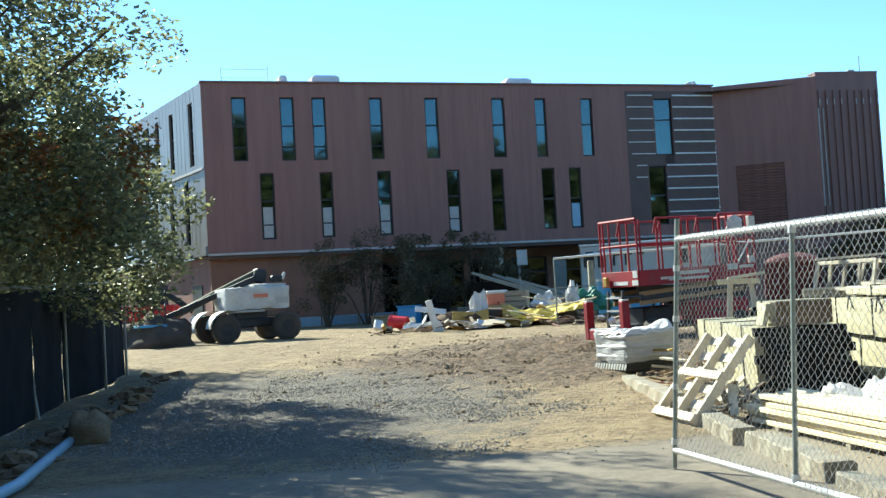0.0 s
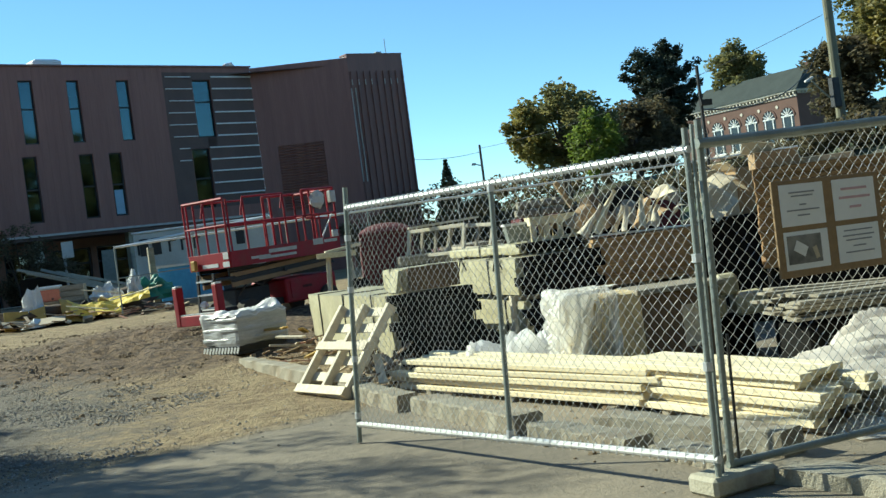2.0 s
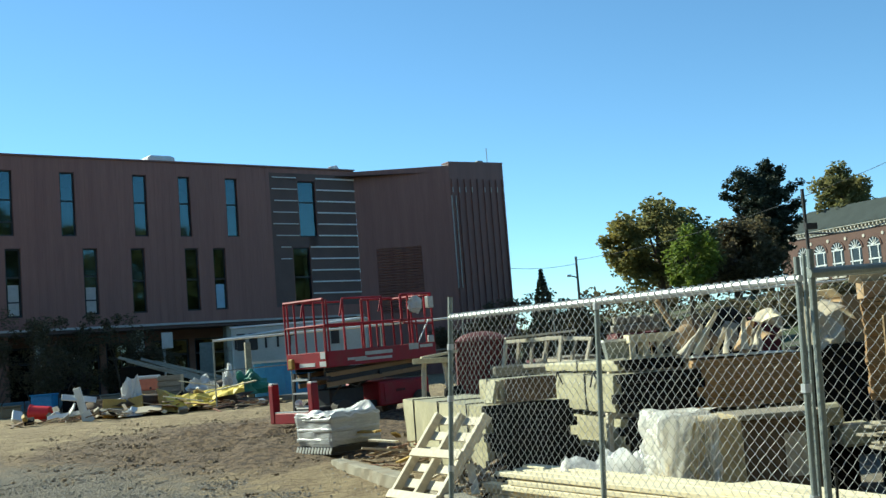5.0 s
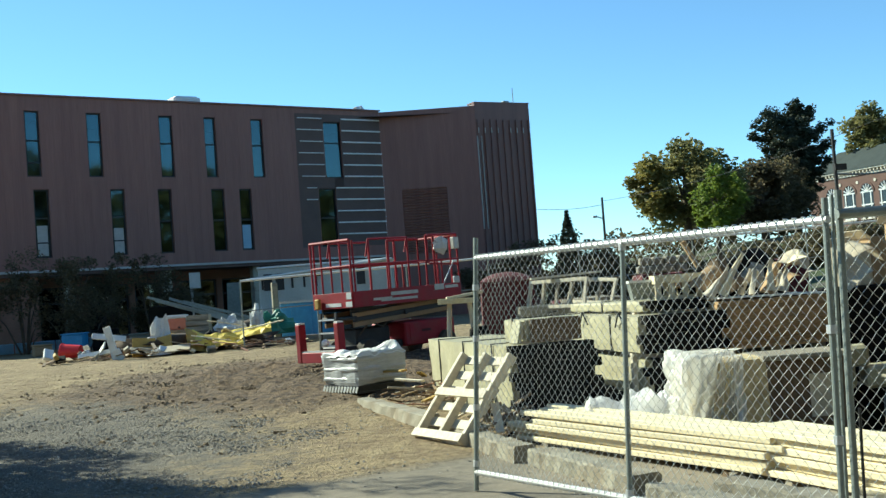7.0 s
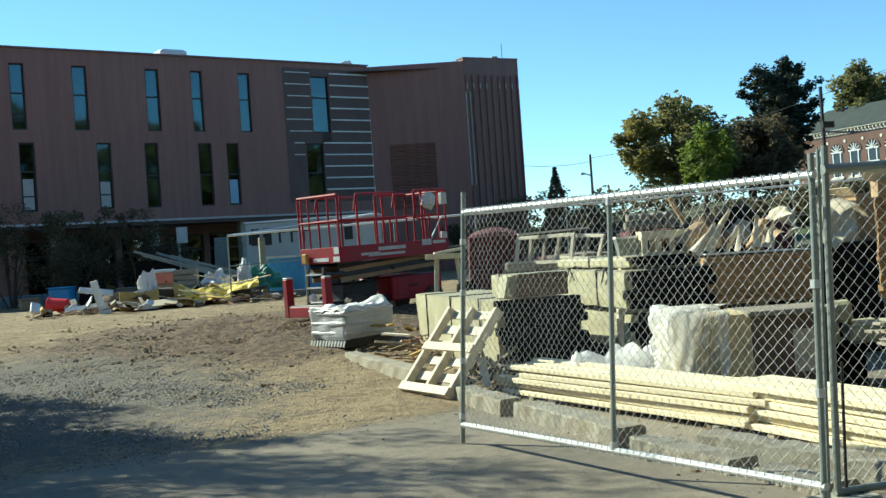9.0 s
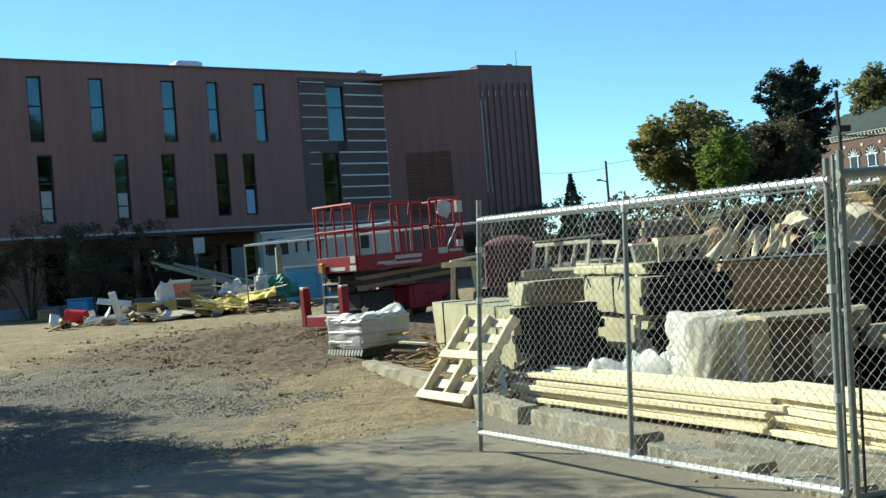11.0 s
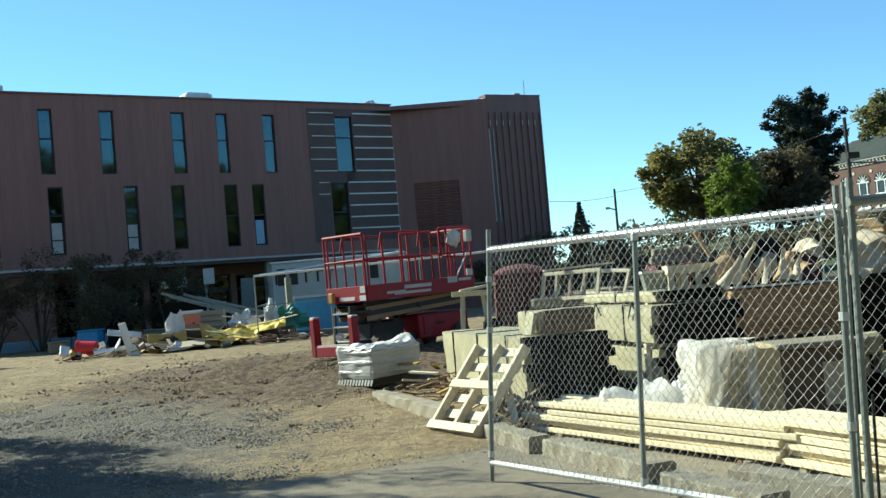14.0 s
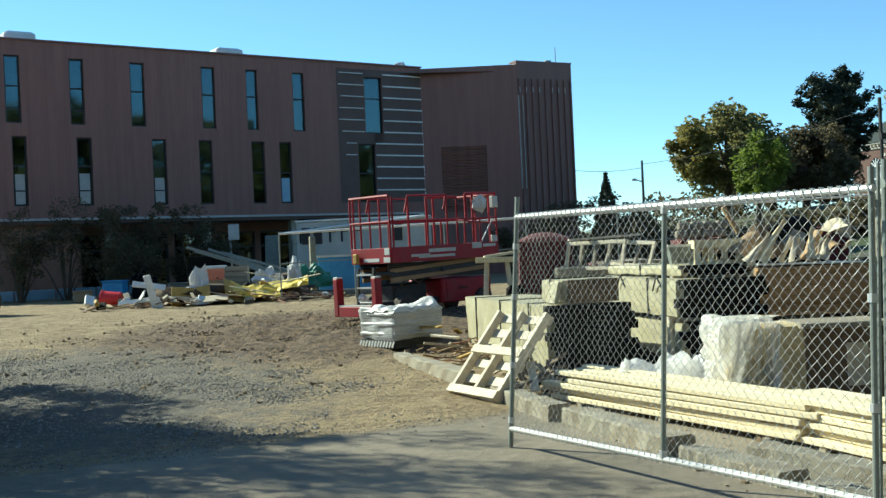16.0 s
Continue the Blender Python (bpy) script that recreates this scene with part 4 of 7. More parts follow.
def sheet_stack(x, y, w, d, z0, h, n, rz, label, material, seed, legs=True):
    rng = random.Random(seed)
    g = thing("panel_stack", label, "panel stack", on_ground(x, y, rz, z0), "panel stacks")
    t = h / n
    for k in range(n):
        ob = part("sheet", Build().box((0, 0, 0), (w * rng.uniform(0.985, 1.0), d, t * rng.uniform(0.86, 0.97))), material, g)
        ob.location = (rng.uniform(-0.015, 0.015), rng.uniform(-0.02, 0.02), (k + 0.5) * t)
    if legs:
        for sx in (-0.4, 0, 0.4):
            part("bearer", Build().box((sx * w, 0, -z0 / 2), (0.1, d * 0.95, z0 + 0.02)), M_GREYWOOD, g)
    return g


sheet_stack(6.58, 12.75, 1.34, 1.2, 0.70, 0.56, 15, -8, "stack of brown plywood sheets on timber bearers", M_PLYTAN, 1)
sheet_stack(6.58, 12.85, 1.28, 1.1, 0.10, 0.52, 9, -8, "lower stack of dark brown sheets under plywood", M_PLY, 2)
sheet_stack(7.146, 9.69, 1.3, 1.1, 0.85, 0.95, 26, -34, "tall stack of brown boards over a near-black shade block", M_PLY, 3, False)
single("pale_sheet", Build().box((0, 0, 0), (1.3, 1.15, 0.016)), M_WHITE, "white faced sheet lying on plywood stack", "sheet", pose(6.60, 12.75, ground_z(6.58, 12.75) + 1.285, 0, 1, -8))

# wrapped block and crate
def film_over(name, label, size, m, seed, material, puff=0.05):
    w, d, h = size

    def fn(u, v):
        a = 2 * math.pi * (0.32 + 0.44 * u)
        k = max(abs(math.cos(a)), abs(math.sin(a)))
        x, y = math.cos(a) / k * w / 2, math.sin(a) / k * d / 2
        if v < 0.75:
            z, s = h * v / 0.75, 1.0 + 0.16 * max(0, 0.25 - v)
        else:
            z, s = h + 0.02, 1.0 - (v - 0.75) / 0.25
        p = Vector((x * s, y * s, z))
        fold = 0.6 - 2.4 * abs(noise.noise(Vector((a * 3.2 + 1.6 * v, v * 0.9, seed)))) + 0.3 - 1.4 * abs(noise.noise(Vector((a * 8.0 - 5 * v, v * 1.5, seed + 4)))) + 0.15 - 0.7 * abs(noise.noise(Vector((a * 17.0 + 6 * v, v * 2.4, seed + 9))))
        out = Vector((x, y, 0)).normalized()
        return p + out * fold * puff + Vector((0, 0, 0.4 * puff * noise.noise(p * 5 + Vector((seed, 0, 0))) * (1 if v > 0.05 else 0)))

    return single(name, Build().grid(fn, 150, 46), material, label, "plastic wrapping", m, smooth=True)


g = thing("stone_pallet", "pallet load of tan blocks under clear plastic film", "pallet load", on_ground(4.93, 10.35, -14))
part("load", soft_box(Build(), (0, 0, 0.45), (0.82, 0.78, 0.70), 11, 0.03), M_LOAD, g)
part("pallet_base", Build().box((0, 0, 0.05), (0.86, 0.82, 0.1), ch=0.01), M_PALLET, g)
film_over("plastic_cover", "torn clear plastic film draped over a pallet load", (0.93, 0.88, 0.84), on_ground(4.93, 10.35, -14), 3, M_FILM, 0.12)
g = thing("crate", "dark cardboard crate with a weathered wooden lid", "crate", on_ground(5.52, 10.1, -12))
part("body", Build().box((0, 0, 0.40), (0.72, 0.6, 0.72), ch=0.01), M_CARDDARK, g)
part("side_label", Build().box((0.12, -0.303, 0.42), (0.2, 0.004, 0.4)), M_CARDPALE, g)
part("lid", Build().box((0.02, 0, 0.79), (0.86, 0.72, 0.05), ch=0.008), M_GREYWOOD, g, "weathered wooden lid")


def crumple(name, label, c, size, seed, material, lift=0.25, category="plastic sheet", n=44, rz=0, sharp=1.0):
    """A heap of crumpled film lying on the ground."""
    w, d = size

    def fn(u, v):
        x, y = (u - 0.5) * w, (v - 0.5) * d
        e = min(u, 1 - u, v, 1 - v)
        rim = min(1.0, e * 5)
        q = Vector((x * 1.5 + seed, y * 1.5, seed * 0.7))
        ridge = 1 - abs(noise.noise(q * 1.1)) * 2
        crease = abs(noise.noise(q * 3.6)) + 0.5 * abs(noise.noise(q * 8.0))
        z = rim * lift * (0.45 + 0.55 * ridge) + 0.10 * sharp * rim * crease * (lift / 0.25) ** 0.5
        return (x + 0.09 * noise.noise(q * 2 + Vector((9, 0, 0))), y + 0.09 * noise.noise(q * 2 + Vector((0, 9, 0))), max(0.012, z))

    return single(name, Build().grid(fn, n, n), material, label, category, on_ground(c[0], c[1], rz), smooth=False)


def drape(label, c, size, seed, material, lift, rz):
    """A long sheet thrown over a low heap, with folds running down its slope."""
    w, d = size

    def fn(u, v):
        x, y = (u - 0.5) * w, (v - 0.5) * d
        rim = (0.4 * ease(0.0, 0.12, u) + 0.6 * ease(0.1, 0.55, u)) * ease(0.0, 0.12, 1 - u) * (0.12 + 0.88 * ease(-0.1, 0.8, v)) * ease(0.0, 0.14, 1 - v)
        q = Vector((x + seed, y, seed * 0.7))
        z = rim * lift * (0.9 + 0.35 * noise.noise(q * 1.3))
        fold = abs(noise.noise(Vector((x * 2.6 + y * 3.6 + seed, y * 0.7 - x * 0.5, 1.0)))) + 0.5 * abs(noise.noise(Vector((x * 5 + y * 6.5, y * 1.6, seed))))
        edge = 0.16 * noise.noise(q * 1.6 + Vector((0, 9, 0))) + 0.07 * noise.noise(q * 5 + Vector((0, 9, 0)))
        return (x + 0.1 * noise.noise(q * 2), y + edge, max(0.014, z - 0.26 * fold * (0.25 + 0.75 * rim) + 0.012 * noise.noise(q * 9)))

    return single("plastic_sheet", Build().grid(fn, 160, 100), material, label, "plastic sheet", on_ground(c[0], c[1], rz), smooth=True)


drape("milky off-white plastic sheet draped over a low heap", (5.95, 7.15), (3.3, 2.0), 2, M_FILMWHITE, 0.56, 5)
crumple("plastic_sheet", "loose clear plastic sheet with ragged edges", (5.35, 7.15), (1.2, 0.7), 5, M_FILMBRIGHT, 0.24, rz=-14)
crumple("plastic_sheet", "crumpled white plastic sheet behind lumber", (4.2, 11.1), (1.35, 0.85), 8, M_FILMBRIGHT, 0.40, rz=-20)
single("earth_heap", Build().blob((0, 0, 0), (1.1, 0.5, 0.14), 0.2, 5, 10, 18), M_EARTH, "low dark earth heap under plastic sheets", "earth heap", on_ground(5.95, 7.6), smooth=True)

# long grey planks
g = thing("plank_pile", "pile of long weathered grey planks on near-black blocks that fill in shade", "planks", on_ground(7.22, 8.45, -4, 0.42))
rng = random.Random(9)
for k in range(6):
    for i in range(4):
        ob = part("plank", Build().box((0, 0, 0), (rng.uniform(2.95, 3.1), rng.uniform(0.12, 0.2), 0.026), ch=0.003), M_GREYWOOD, g)
        ob.location = (rng.uniform(-0.12, 0.12), (i - 1.5) * 0.19 + rng.uniform(-0.03, 0.03), 0.05 + k * 0.034)
        ob.rotation_euler = (0, radians(rng.uniform(1.0, 3.4)), radians(rng.uniform(-2, 2)))
# Wide near-black blocks fill the space below the planks in place of shade.
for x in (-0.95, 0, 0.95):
    part("block", Build().box((x, 0.05, -0.22), (0.9, 0.5, 0.46), ch=0.02), M_NEARBLACK, g)
# Added block under the tall stack; its near-black colour stands for shade.
single("dark_crate", Build().box((0, 0, 0.42), (1.2, 1.0, 0.84), ch=0.02), M_NEARBLACK, "near-black block filling in the shade under the brown boards", "crate", on_ground(7.146, 9.72, -34))
# pale blocks between the stacks
for x, y, z, s in ((5.9, 9.95, 0.54, 0.3), (6.06, 9.9, 0.74, 0.22), (6.25, 9.85, 0.54, 0.34)):
    single("stone_block", Build().box((0, 0, 0), (s, s * 0.9, 0.2), ch=0.03), M_WRAP, "cream rough stone block between stacks", "stone block", pose(x, y, z + ground_z(x, y), 3, 2, x * 40), "stone blocks")
# near-black block that darkens the gap under the stones
single("dark_crate", Build().box((0, 0, 0.22), (1.0, 0.7, 0.44), ch=0.02), M_NEARBLACK, "low near-black block under stone blocks", "crate", on_ground(5.85, 10.3, 4))


def cardboard(c, size, turn, label="torn piece of pale cardboard on the stack", material=None, bend=0.1, seed=1, taper=0.35):
    def fn(u, v):
        x, y = (u - 0.5) * size[0], (v - 0.5) * size[1]
        x *= 1.0 - taper * v
        x += 0.12 * size[1] * noise.noise(Vector((seed * 3.1, v * 2.2, 0)))
        return (x, y, bend * math.sin(u * 2.6) + 0.4 * bend * noise.noise(Vector((x * 4 + seed, y * 4, 0))))

    b = Build().grid(fn, 8, 8)
    b.grid(lambda u, v: Vector(fn(1 - u, v)) + Vector((0, 0, -0.006)), 8, 8)
    return single("cardboard_scrap", b, material or M_CARDPALE, label, "cardboard", pose(*c, *turn), "cardboard scraps")


top = ground_z(6.58, 12.75) + 1.3
rng = random.Random(12)
for i, (x, y, z, s, t, sd, mt) in enumerate((
    (5.95, 12.7, 0.20, (0.3, 0.42), (50, 38, 20), 1, M_CARD), (6.22, 12.8, 0.22, (0.36, 0.5), (64, -24, 30), 2, M_CARDDARK),
    (6.45, 12.6, 0.13, (0.14, 0.34), (65, 10, -30), 3, M_CARDPALE), (6.72, 12.6, 0.17, (0.16, 0.42), (70, 20, 24), 4, M_CARD),
    (6.86, 12.6, 0.10, (0.2, 0.3), (55, -20, -20), 5, M_CARDPALE), (7.1, 12.7, 0.34, (0.42, 0.34), (25, 18, 10), 6, M_CARDPALE),
    (7.05, 12.75, 0.12, (0.3, 0.3), (15, -16, 40), 7, M_CARD), (6.3, 12.9, 0.10, (0.5, 0.4), (10, 8, 15), 8, M_CARD),
    (5.85, 13.1, 0.16, (0.34, 0.2), (55, 0, -25), 9, M_CARD), (6.6, 13.0, 0.2, (0.6, 0.4), (40, 10, 5), 10, M_GREYWOOD))):
    cardboard((x, y, top + z), s, (t[0], t[1], t[2] - 50), material=mt, seed=sd)
single("dark_bag", Build().blob((0, 0, 0), (0.68, 0.25, 0.46), 0.3, 6, 12, 20), M_NEARBLACK, "black refuse bags heaped on the plywood stack", "bag", pose(6.5, 13.05, top - 0.01), smooth=True)
for i, (x, y, z, s, t) in enumerate(((5.98, 12.45, 0.17, (0.2, 0.44), (58, 50, 10)), (6.14, 12.4, 0.25, (0.22, 0.56), (66, 40, 14)), (6.42, 12.35, 0.13, (0.15, 0.34), (70, -28, -14)), (6.62, 12.35, 0.2, (0.14, 0.42), (66, -12, 10)), (6.8, 12.4, 0.13, (0.22, 0.28), (70, 22, 20)), (7.06, 12.5, 0.36, (0.4, 0.24), (36, -30, 10)), (7.12, 12.35, 0.16, (0.3, 0.2), (24, -24, 30)))):
    cardboard((x, y, top + z), s, (t[0], t[1] * 0.6, t[2] - 74), "torn cream cardboard shard standing in rubbish", M_LUMBER if i % 2 else M_PALLET, 0.09, 20 + i, 0.85)
t2 = ground_z(7.3, 9.72) + 1.8
g = thing("cardboard_box", "open brown cardboard box with a raised flap on boards", "box", pose(6.66, 9.75, t2 + 0.005, 0, 0, -24))
part("body", Build().box((0, 0, 0.08), (0.42, 0.34, 0.16), ch=0.005), M_CARD, g)
part("flap", Build().box((-0.16, -0.1, 0.2), (0.3, 0.01, 0.14), Euler((0.5, 0.2, 0)).to_matrix()), M_CARDPALE, g)
single("flat_box", Build().box((0, 0, 0.03), (0.55, 0.4, 0.06), ch=0.006), M_CARDPALE, "flat pale cardboard box on boards", "box", pose(7.15, 9.7, t2 + 0.003, 0, 0, -18))
# The pack's shadow side is put into its near-black colour.
single("dark_crate", Build().box((0, 0, 0.66), (1.0, 0.8, 1.32), ch=0.02), M_NEARBLACK, "pack of boards under cardboard boxes, shade coloured near-black", "crate", on_ground(7.95, 12.6, -14))
bz = ground_z(7.95, 12.6) + 1.322
for px, py, s, hh, turn, mt in ((7.78, 12.5, 0.34, 0.5, 24, M_CARDPALE), (8.14, 12.6, 0.38, 0.58, 8, M_CARD)):
    g = thing("cardboard_box", "open brown cardboard box standing on a dark pack", "box", pose(px, py, bz, 0, 0, turn), "open cardboard boxes")
    part("body", Build().box((0, 0, hh / 2), (s, s, hh), ch=0.008), mt, g)
    part("flap", Build().box((-s / 2 - 0.05, 0, hh + 0.03), (0.16, s, 0.008), Euler((0, 0.7, 0)).to_matrix()), M_CARDPALE, g)
cardboard((7.5, 12.15, bz + 0.16), (0.42, 0.36), (50, -25, 15), "curled cream sheet leaning on cardboard boxes", M_CARDPALE, 0.16, 6)
cardboard((6.45, 10.35, t2 - 0.12), (0.45, 0.3), (30, 12, 20), "curled cream sheet hanging from the stack", M_CARDPALE, 0.14, 4)

# things standing on and behind the packs
g = thing("wooden_crate", "yellow open-slatted wooden crate standing on a wrapped pack", "crate", pose(5.66, 12.95, ground_z(5.7, 13.0) + 1.295, 0, 0, -14))
for z, hh in ((0.03, 0.06), (0.255, 0.09)):
    part("rail", Build().box((0, -0.18, z), (0.56, 0.04, hh), ch=0.005).box((0, 0.18, z), (0.56, 0.04, hh), ch=0.005).box((-0.26, 0, z), (0.04, 0.32, hh)).box((0.26, 0, z), (0.04, 0.32, hh)), M_LUMBER, g)
for i in range(4):
    for y in (-0.18, 0.18):
        part("slat", Build().box((-0.245 + i * 0.163, y, 0.135), (0.07, 0.032, 0.15)), M_LUMBER, g)
part("lid_board", Build().box((0, 0, 0.306), (0.57, 0.4, 0.012)), M_LUMBER, g)
g = thing("storage_tub", "grey-blue plastic tub on a wrapped pack", "tub", on_ground(5.33, 13.2, -12, 1.325))
part("body", Build().add([(-0.13, -0.1, 0), (0.13, -0.1, 0), (0.13, 0.1, 0), (-0.13, 0.1, 0), (-0.17, -0.13, 0.22), (0.17, -0.13, 0.22), (0.17, 0.13, 0.22), (-0.17, 0.13, 0.22)], [(3, 2, 1, 0), (0, 1, 5, 4), (1, 2, 6, 5), (2, 3, 7, 6), (3, 0, 4, 7)]), M_GALVDULL, g)
part("rim", Build().box((0, -0.13, 0.22), (0.36, 0.02, 0.03)).box((0, 0.13, 0.22), (0.36, 0.02, 0.03)).box((-0.17, 0, 0.22), (0.02, 0.28, 0.03)).box((0.17, 0, 0.22), (0.02, 0.28, 0.03)), M_WHITE, g)

g = thing("waste_container", "dull maroon plastic waste container with rounded lid", "container", on_ground(5.35, 19.2, -14))
part("body", soft_box(Build(), (0, 0, 0.70), (0.92, 0.8, 1.40), 31, 0.02), M_REDDULL, g)
part("lid", Build().grid(lambda u, v: ((u - 0.5) * 0.94, (v - 0.5) * 0.88, 1.40 + 0.16 * math.sin(math.pi * u) ** 0.6 * math.sin(math.pi * v) ** 0.6), 12, 12), M_REDDULL, g)
for x in (-0.25, 0.0, 0.25):
    part("panel_rib", Build().box((x, -0.42, 0.62), (0.04, 0.05, 1.16)), M_REDDULL, g)

# stacked pale frames
def slat_frame(m, w, h, cols, label, material):
    f = thing("slatted_frame", label, "frame", m, "pale timber frames")
    for z in (0.03, h - 0.03):
        part("rail", Build().box((0, 0, z), (w, 0.05, 0.06), ch=0.004), material, f)
    for i in range(cols):
        part("stile", Build().box((-w / 2 + 0.03 + i * (w - 0.06) / (cols - 1), 0, h / 2), (0.05, 0.045, h - 0.12)), material if i in (0, cols - 1) else M_GREYWOOD, f)
    return f


sb = ground_z(5.9, 18.2)
single("timber_block", Build().box((0, 0, 0.5), (1.5, 0.9, 1.0), ch=0.03), M_GREYWOOD, "rough stack of grey timber under pale frames", "timber stack", on_ground(6.1, 18.6, -12))
slat_frame(pose(5.85, 18.1, sb + 0.95, -14, 0, -58), 1.25, 0.5, 5, "pale wooden frame leaning on a timber stack", M_PALLET)
slat_frame(pose(6.4, 18.0, sb + 0.98, -20, 4, -62), 1.0, 0.46, 4, "pale wooden frame leaning on a timber stack", M_PALLET)
single("cream_plank", Build().box((0, 0, 0), (1.2, 0.12, 0.035), ch=0.004), M_PALLET, "cream plank lying over timber frames", "plank", pose(6.1, 18.2, sb + 1.49, 0, -2, -10))
single("leaning_post", Build().beam((5.98, 13.35, 2.05), (6.42, 13.3, 1.25), 0.06, 0.06, 0.008), M_CARD, "rough brown timber leaning behind the stacks", "timber")
# tables and trestles of the yard farther back
rng = random.Random(21)
for i, (x, y, w, h, mt) in enumerate(((8.6, 24, 1.6, 0.9, M_REDDULL), (11.2, 26, 1.1, 1.35, M_REDDULL), (9.6, 22, 1.3, 1.1, M_NEARBLACK), (13.5, 25, 1.8, 1.5, M_REDDULL), (7.4, 20.5, 0.9, 1.0, M_GREYWOOD), (15.5, 23, 2.0, 1.6, M_NEARBLACK), (10.5, 18, 1.5, 0.9, M_PLY), (12.5, 16, 1.6, 0.9, M_PLY))):
    single("covered_load", soft_box(Build(), (0, 0, h / 2), (w, 0.9, h), 40 + i, 0.05), mt, "rough stack of building materials in the yard", "stack", on_ground(x, y, -14 + 7 * i), "yard stacks")
g = thing("stone_wall_sample", "dry-laid pale stone wall sample in the yard", "stone wall", on_ground(11.2, 25.9, -14, 1.37))
for j in range(2):
    for i in range(4):
        part("stone", Build().box((-0.45 + i * 0.3 + 0.06 * (j % 2), -0.2, 0.1 + j * 0.2), (0.27, 0.35, 0.18), Euler((0, 0.03 * (i - 1), 0.05 * i)).to_matrix(), 0.03), M_GRANITE, g)


# ---- leaning pallet ----
def pallet_mesh(g, w=1.05, h=1.12):
    for x in (-w / 2 + 0.03, 0, w / 2 - 0.03):
        part("stringer", Build().box((x, 0.0, h / 2), (0.06, 0.09, h), ch=0.004), M_PALLET, g)
    n = 6
    for i in range(n):
        z = 0.05 + i * (h - 0.1) / (n - 1)
        part("deck_board", Build().box((0, 0.056, z), (w, 0.02, 0.11), ch=0.003), M_PALLET, g)
    for z in (0.05, h * 0.52):
        part("bottom_board", Build().box((0, -0.056, z), (w, 0.02, 0.1), ch=0.003), M_PALLET, g)


u = Vector((0.30, -1.0, 0)).normalized()
v = Vector((0.68, 0.16, 0.86)).normalized()
v = (v - u * v.dot(u)).normalized()
w = u.cross(v)
m = Matrix((u, -w, v)).transposed().to_4x4()
m.translation = Vector((2.44, 12.25, 0.04))
g = thing("pallet", "pale wooden pallet leaning on edge against a wrapped bundle", "pallet", m)
pallet_mesh(g)
# broken pallet parts behind it
rng = random.Random(3)
g = thing("broken_pallet", "broken dark and pale pallet boards lying behind the fence", "pallet", on_ground(3.05, 12.4))
for i in range(20):
    a = Vector((rng.uniform(-0.2, 0.35), rng.uniform(-0.6, 0.9), rng.uniform(0.02, 0.28)))
    d = Vector((rng.uniform(-0.4, 0.5), rng.uniform(-0.5, 0.5), rng.uniform(-0.2, 0.3)))
    part("board", Build().beam(a - d * 0.6, a + d * 0.6, 0.09, 0.02, 0.003), (M_PALLET, M_CARDDARK, M_GREYWOOD, M_NEARBLACK)[i % 4], g)

# ---- wrapped pallet and scrap wood ----
g = thing("wrapped_pallet", "pallet of grey stretch-wrapped sacks with white film on top", "pallet load", on_ground(2.72, 17.3, 28))
part("load_wrap", soft_box(Build(), (0, 0.42, 0.355), (0.93, 0.91, 0.49), 50, 0.03, 14, 14, 9), M_GREYWRAP, g)
for k in range(3):
    part("film_band", soft_box(Build(), (0, 0.42, 0.21 + k * 0.15), (0.945, 0.925, 0.08), 54 + k, 0.014, 12, 12, 3), M_GREYWRAP, g)
part("pallet_base", Build().box((0, 0.42, 0.105), (0.95, 0.92, 0.025)).box((0, 0.42, 0.013), (0.95, 0.92, 0.025)).box((0, 0.42, 0.06), (0.86, 0.84, 0.07)), M_DARKSTEEL, g)
for i in range(12):
    part("pallet_stripe", Build().box((-0.482, 0.0 + i * 0.077, 0.06), (0.012, 0.036, 0.10), Euler((0.5, 0, 0)).to_matrix()), M_WHITE, g)
b = Build().grid(lambda u, v: ((u - 0.5) * 0.95, v * 0.95 - 0.05, 0.605 + 0.06 * noise.noise(Vector((u * 7, v * 7, 2))) + 0.13 * math.exp(-((u - 0.9) ** 2 + (v - 0.3) ** 2) * 30) - 0.05 * (abs(u - 0.5) > 0.47 or v < 0.03)), 24, 24)
part("top_film", b, M_SACK, g, "crumpled white film on top")
rng = random.Random(8)
b = Build()
for i in range(85):
    x, y = rng.gauss(3.25, 0.33), rng.gauss(16.0, 0.55)
    a, t = rng.uniform(0, math.pi), rng.uniform(-0.25, 0.25)
    d = Vector((math.cos(a), math.sin(a), t)) * rng.uniform(0.08, 0.42)
    c = Vector((x, y, ground_z(x, y) + 0.03 + 0.2 * rng.random() * math.exp(-((x - 3.3) ** 2 + (y - 16) ** 2) * 2)))
    b.beam(c - d / 2, c + d / 2, rng.uniform(0.02, 0.07), 0.018)
for i in range(7):
    x, y = rng.gauss(3.15, 0.3), rng.gauss(16.0, 0.45)
    single("scrap_board", Build().box((0, 0, 0), (rng.uniform(0.45, 0.8), rng.uniform(0.07, 0.13), 0.03), ch=0.004), M_PALLET if i % 2 else M_OCHRE, "loose board lying on splintered scrap wood", "board", pose(x, y, ground_z(x, y) + 0.12 + 0.03 * i, rng.uniform(-8, 8), rng.uniform(-12, 12), rng.uniform(0, 180)), "scrap boards")
single("scrap_wood", b, M_SCRAPS, "heap of splintered scrap wood on the ground", "scrap wood", kind="stuff")


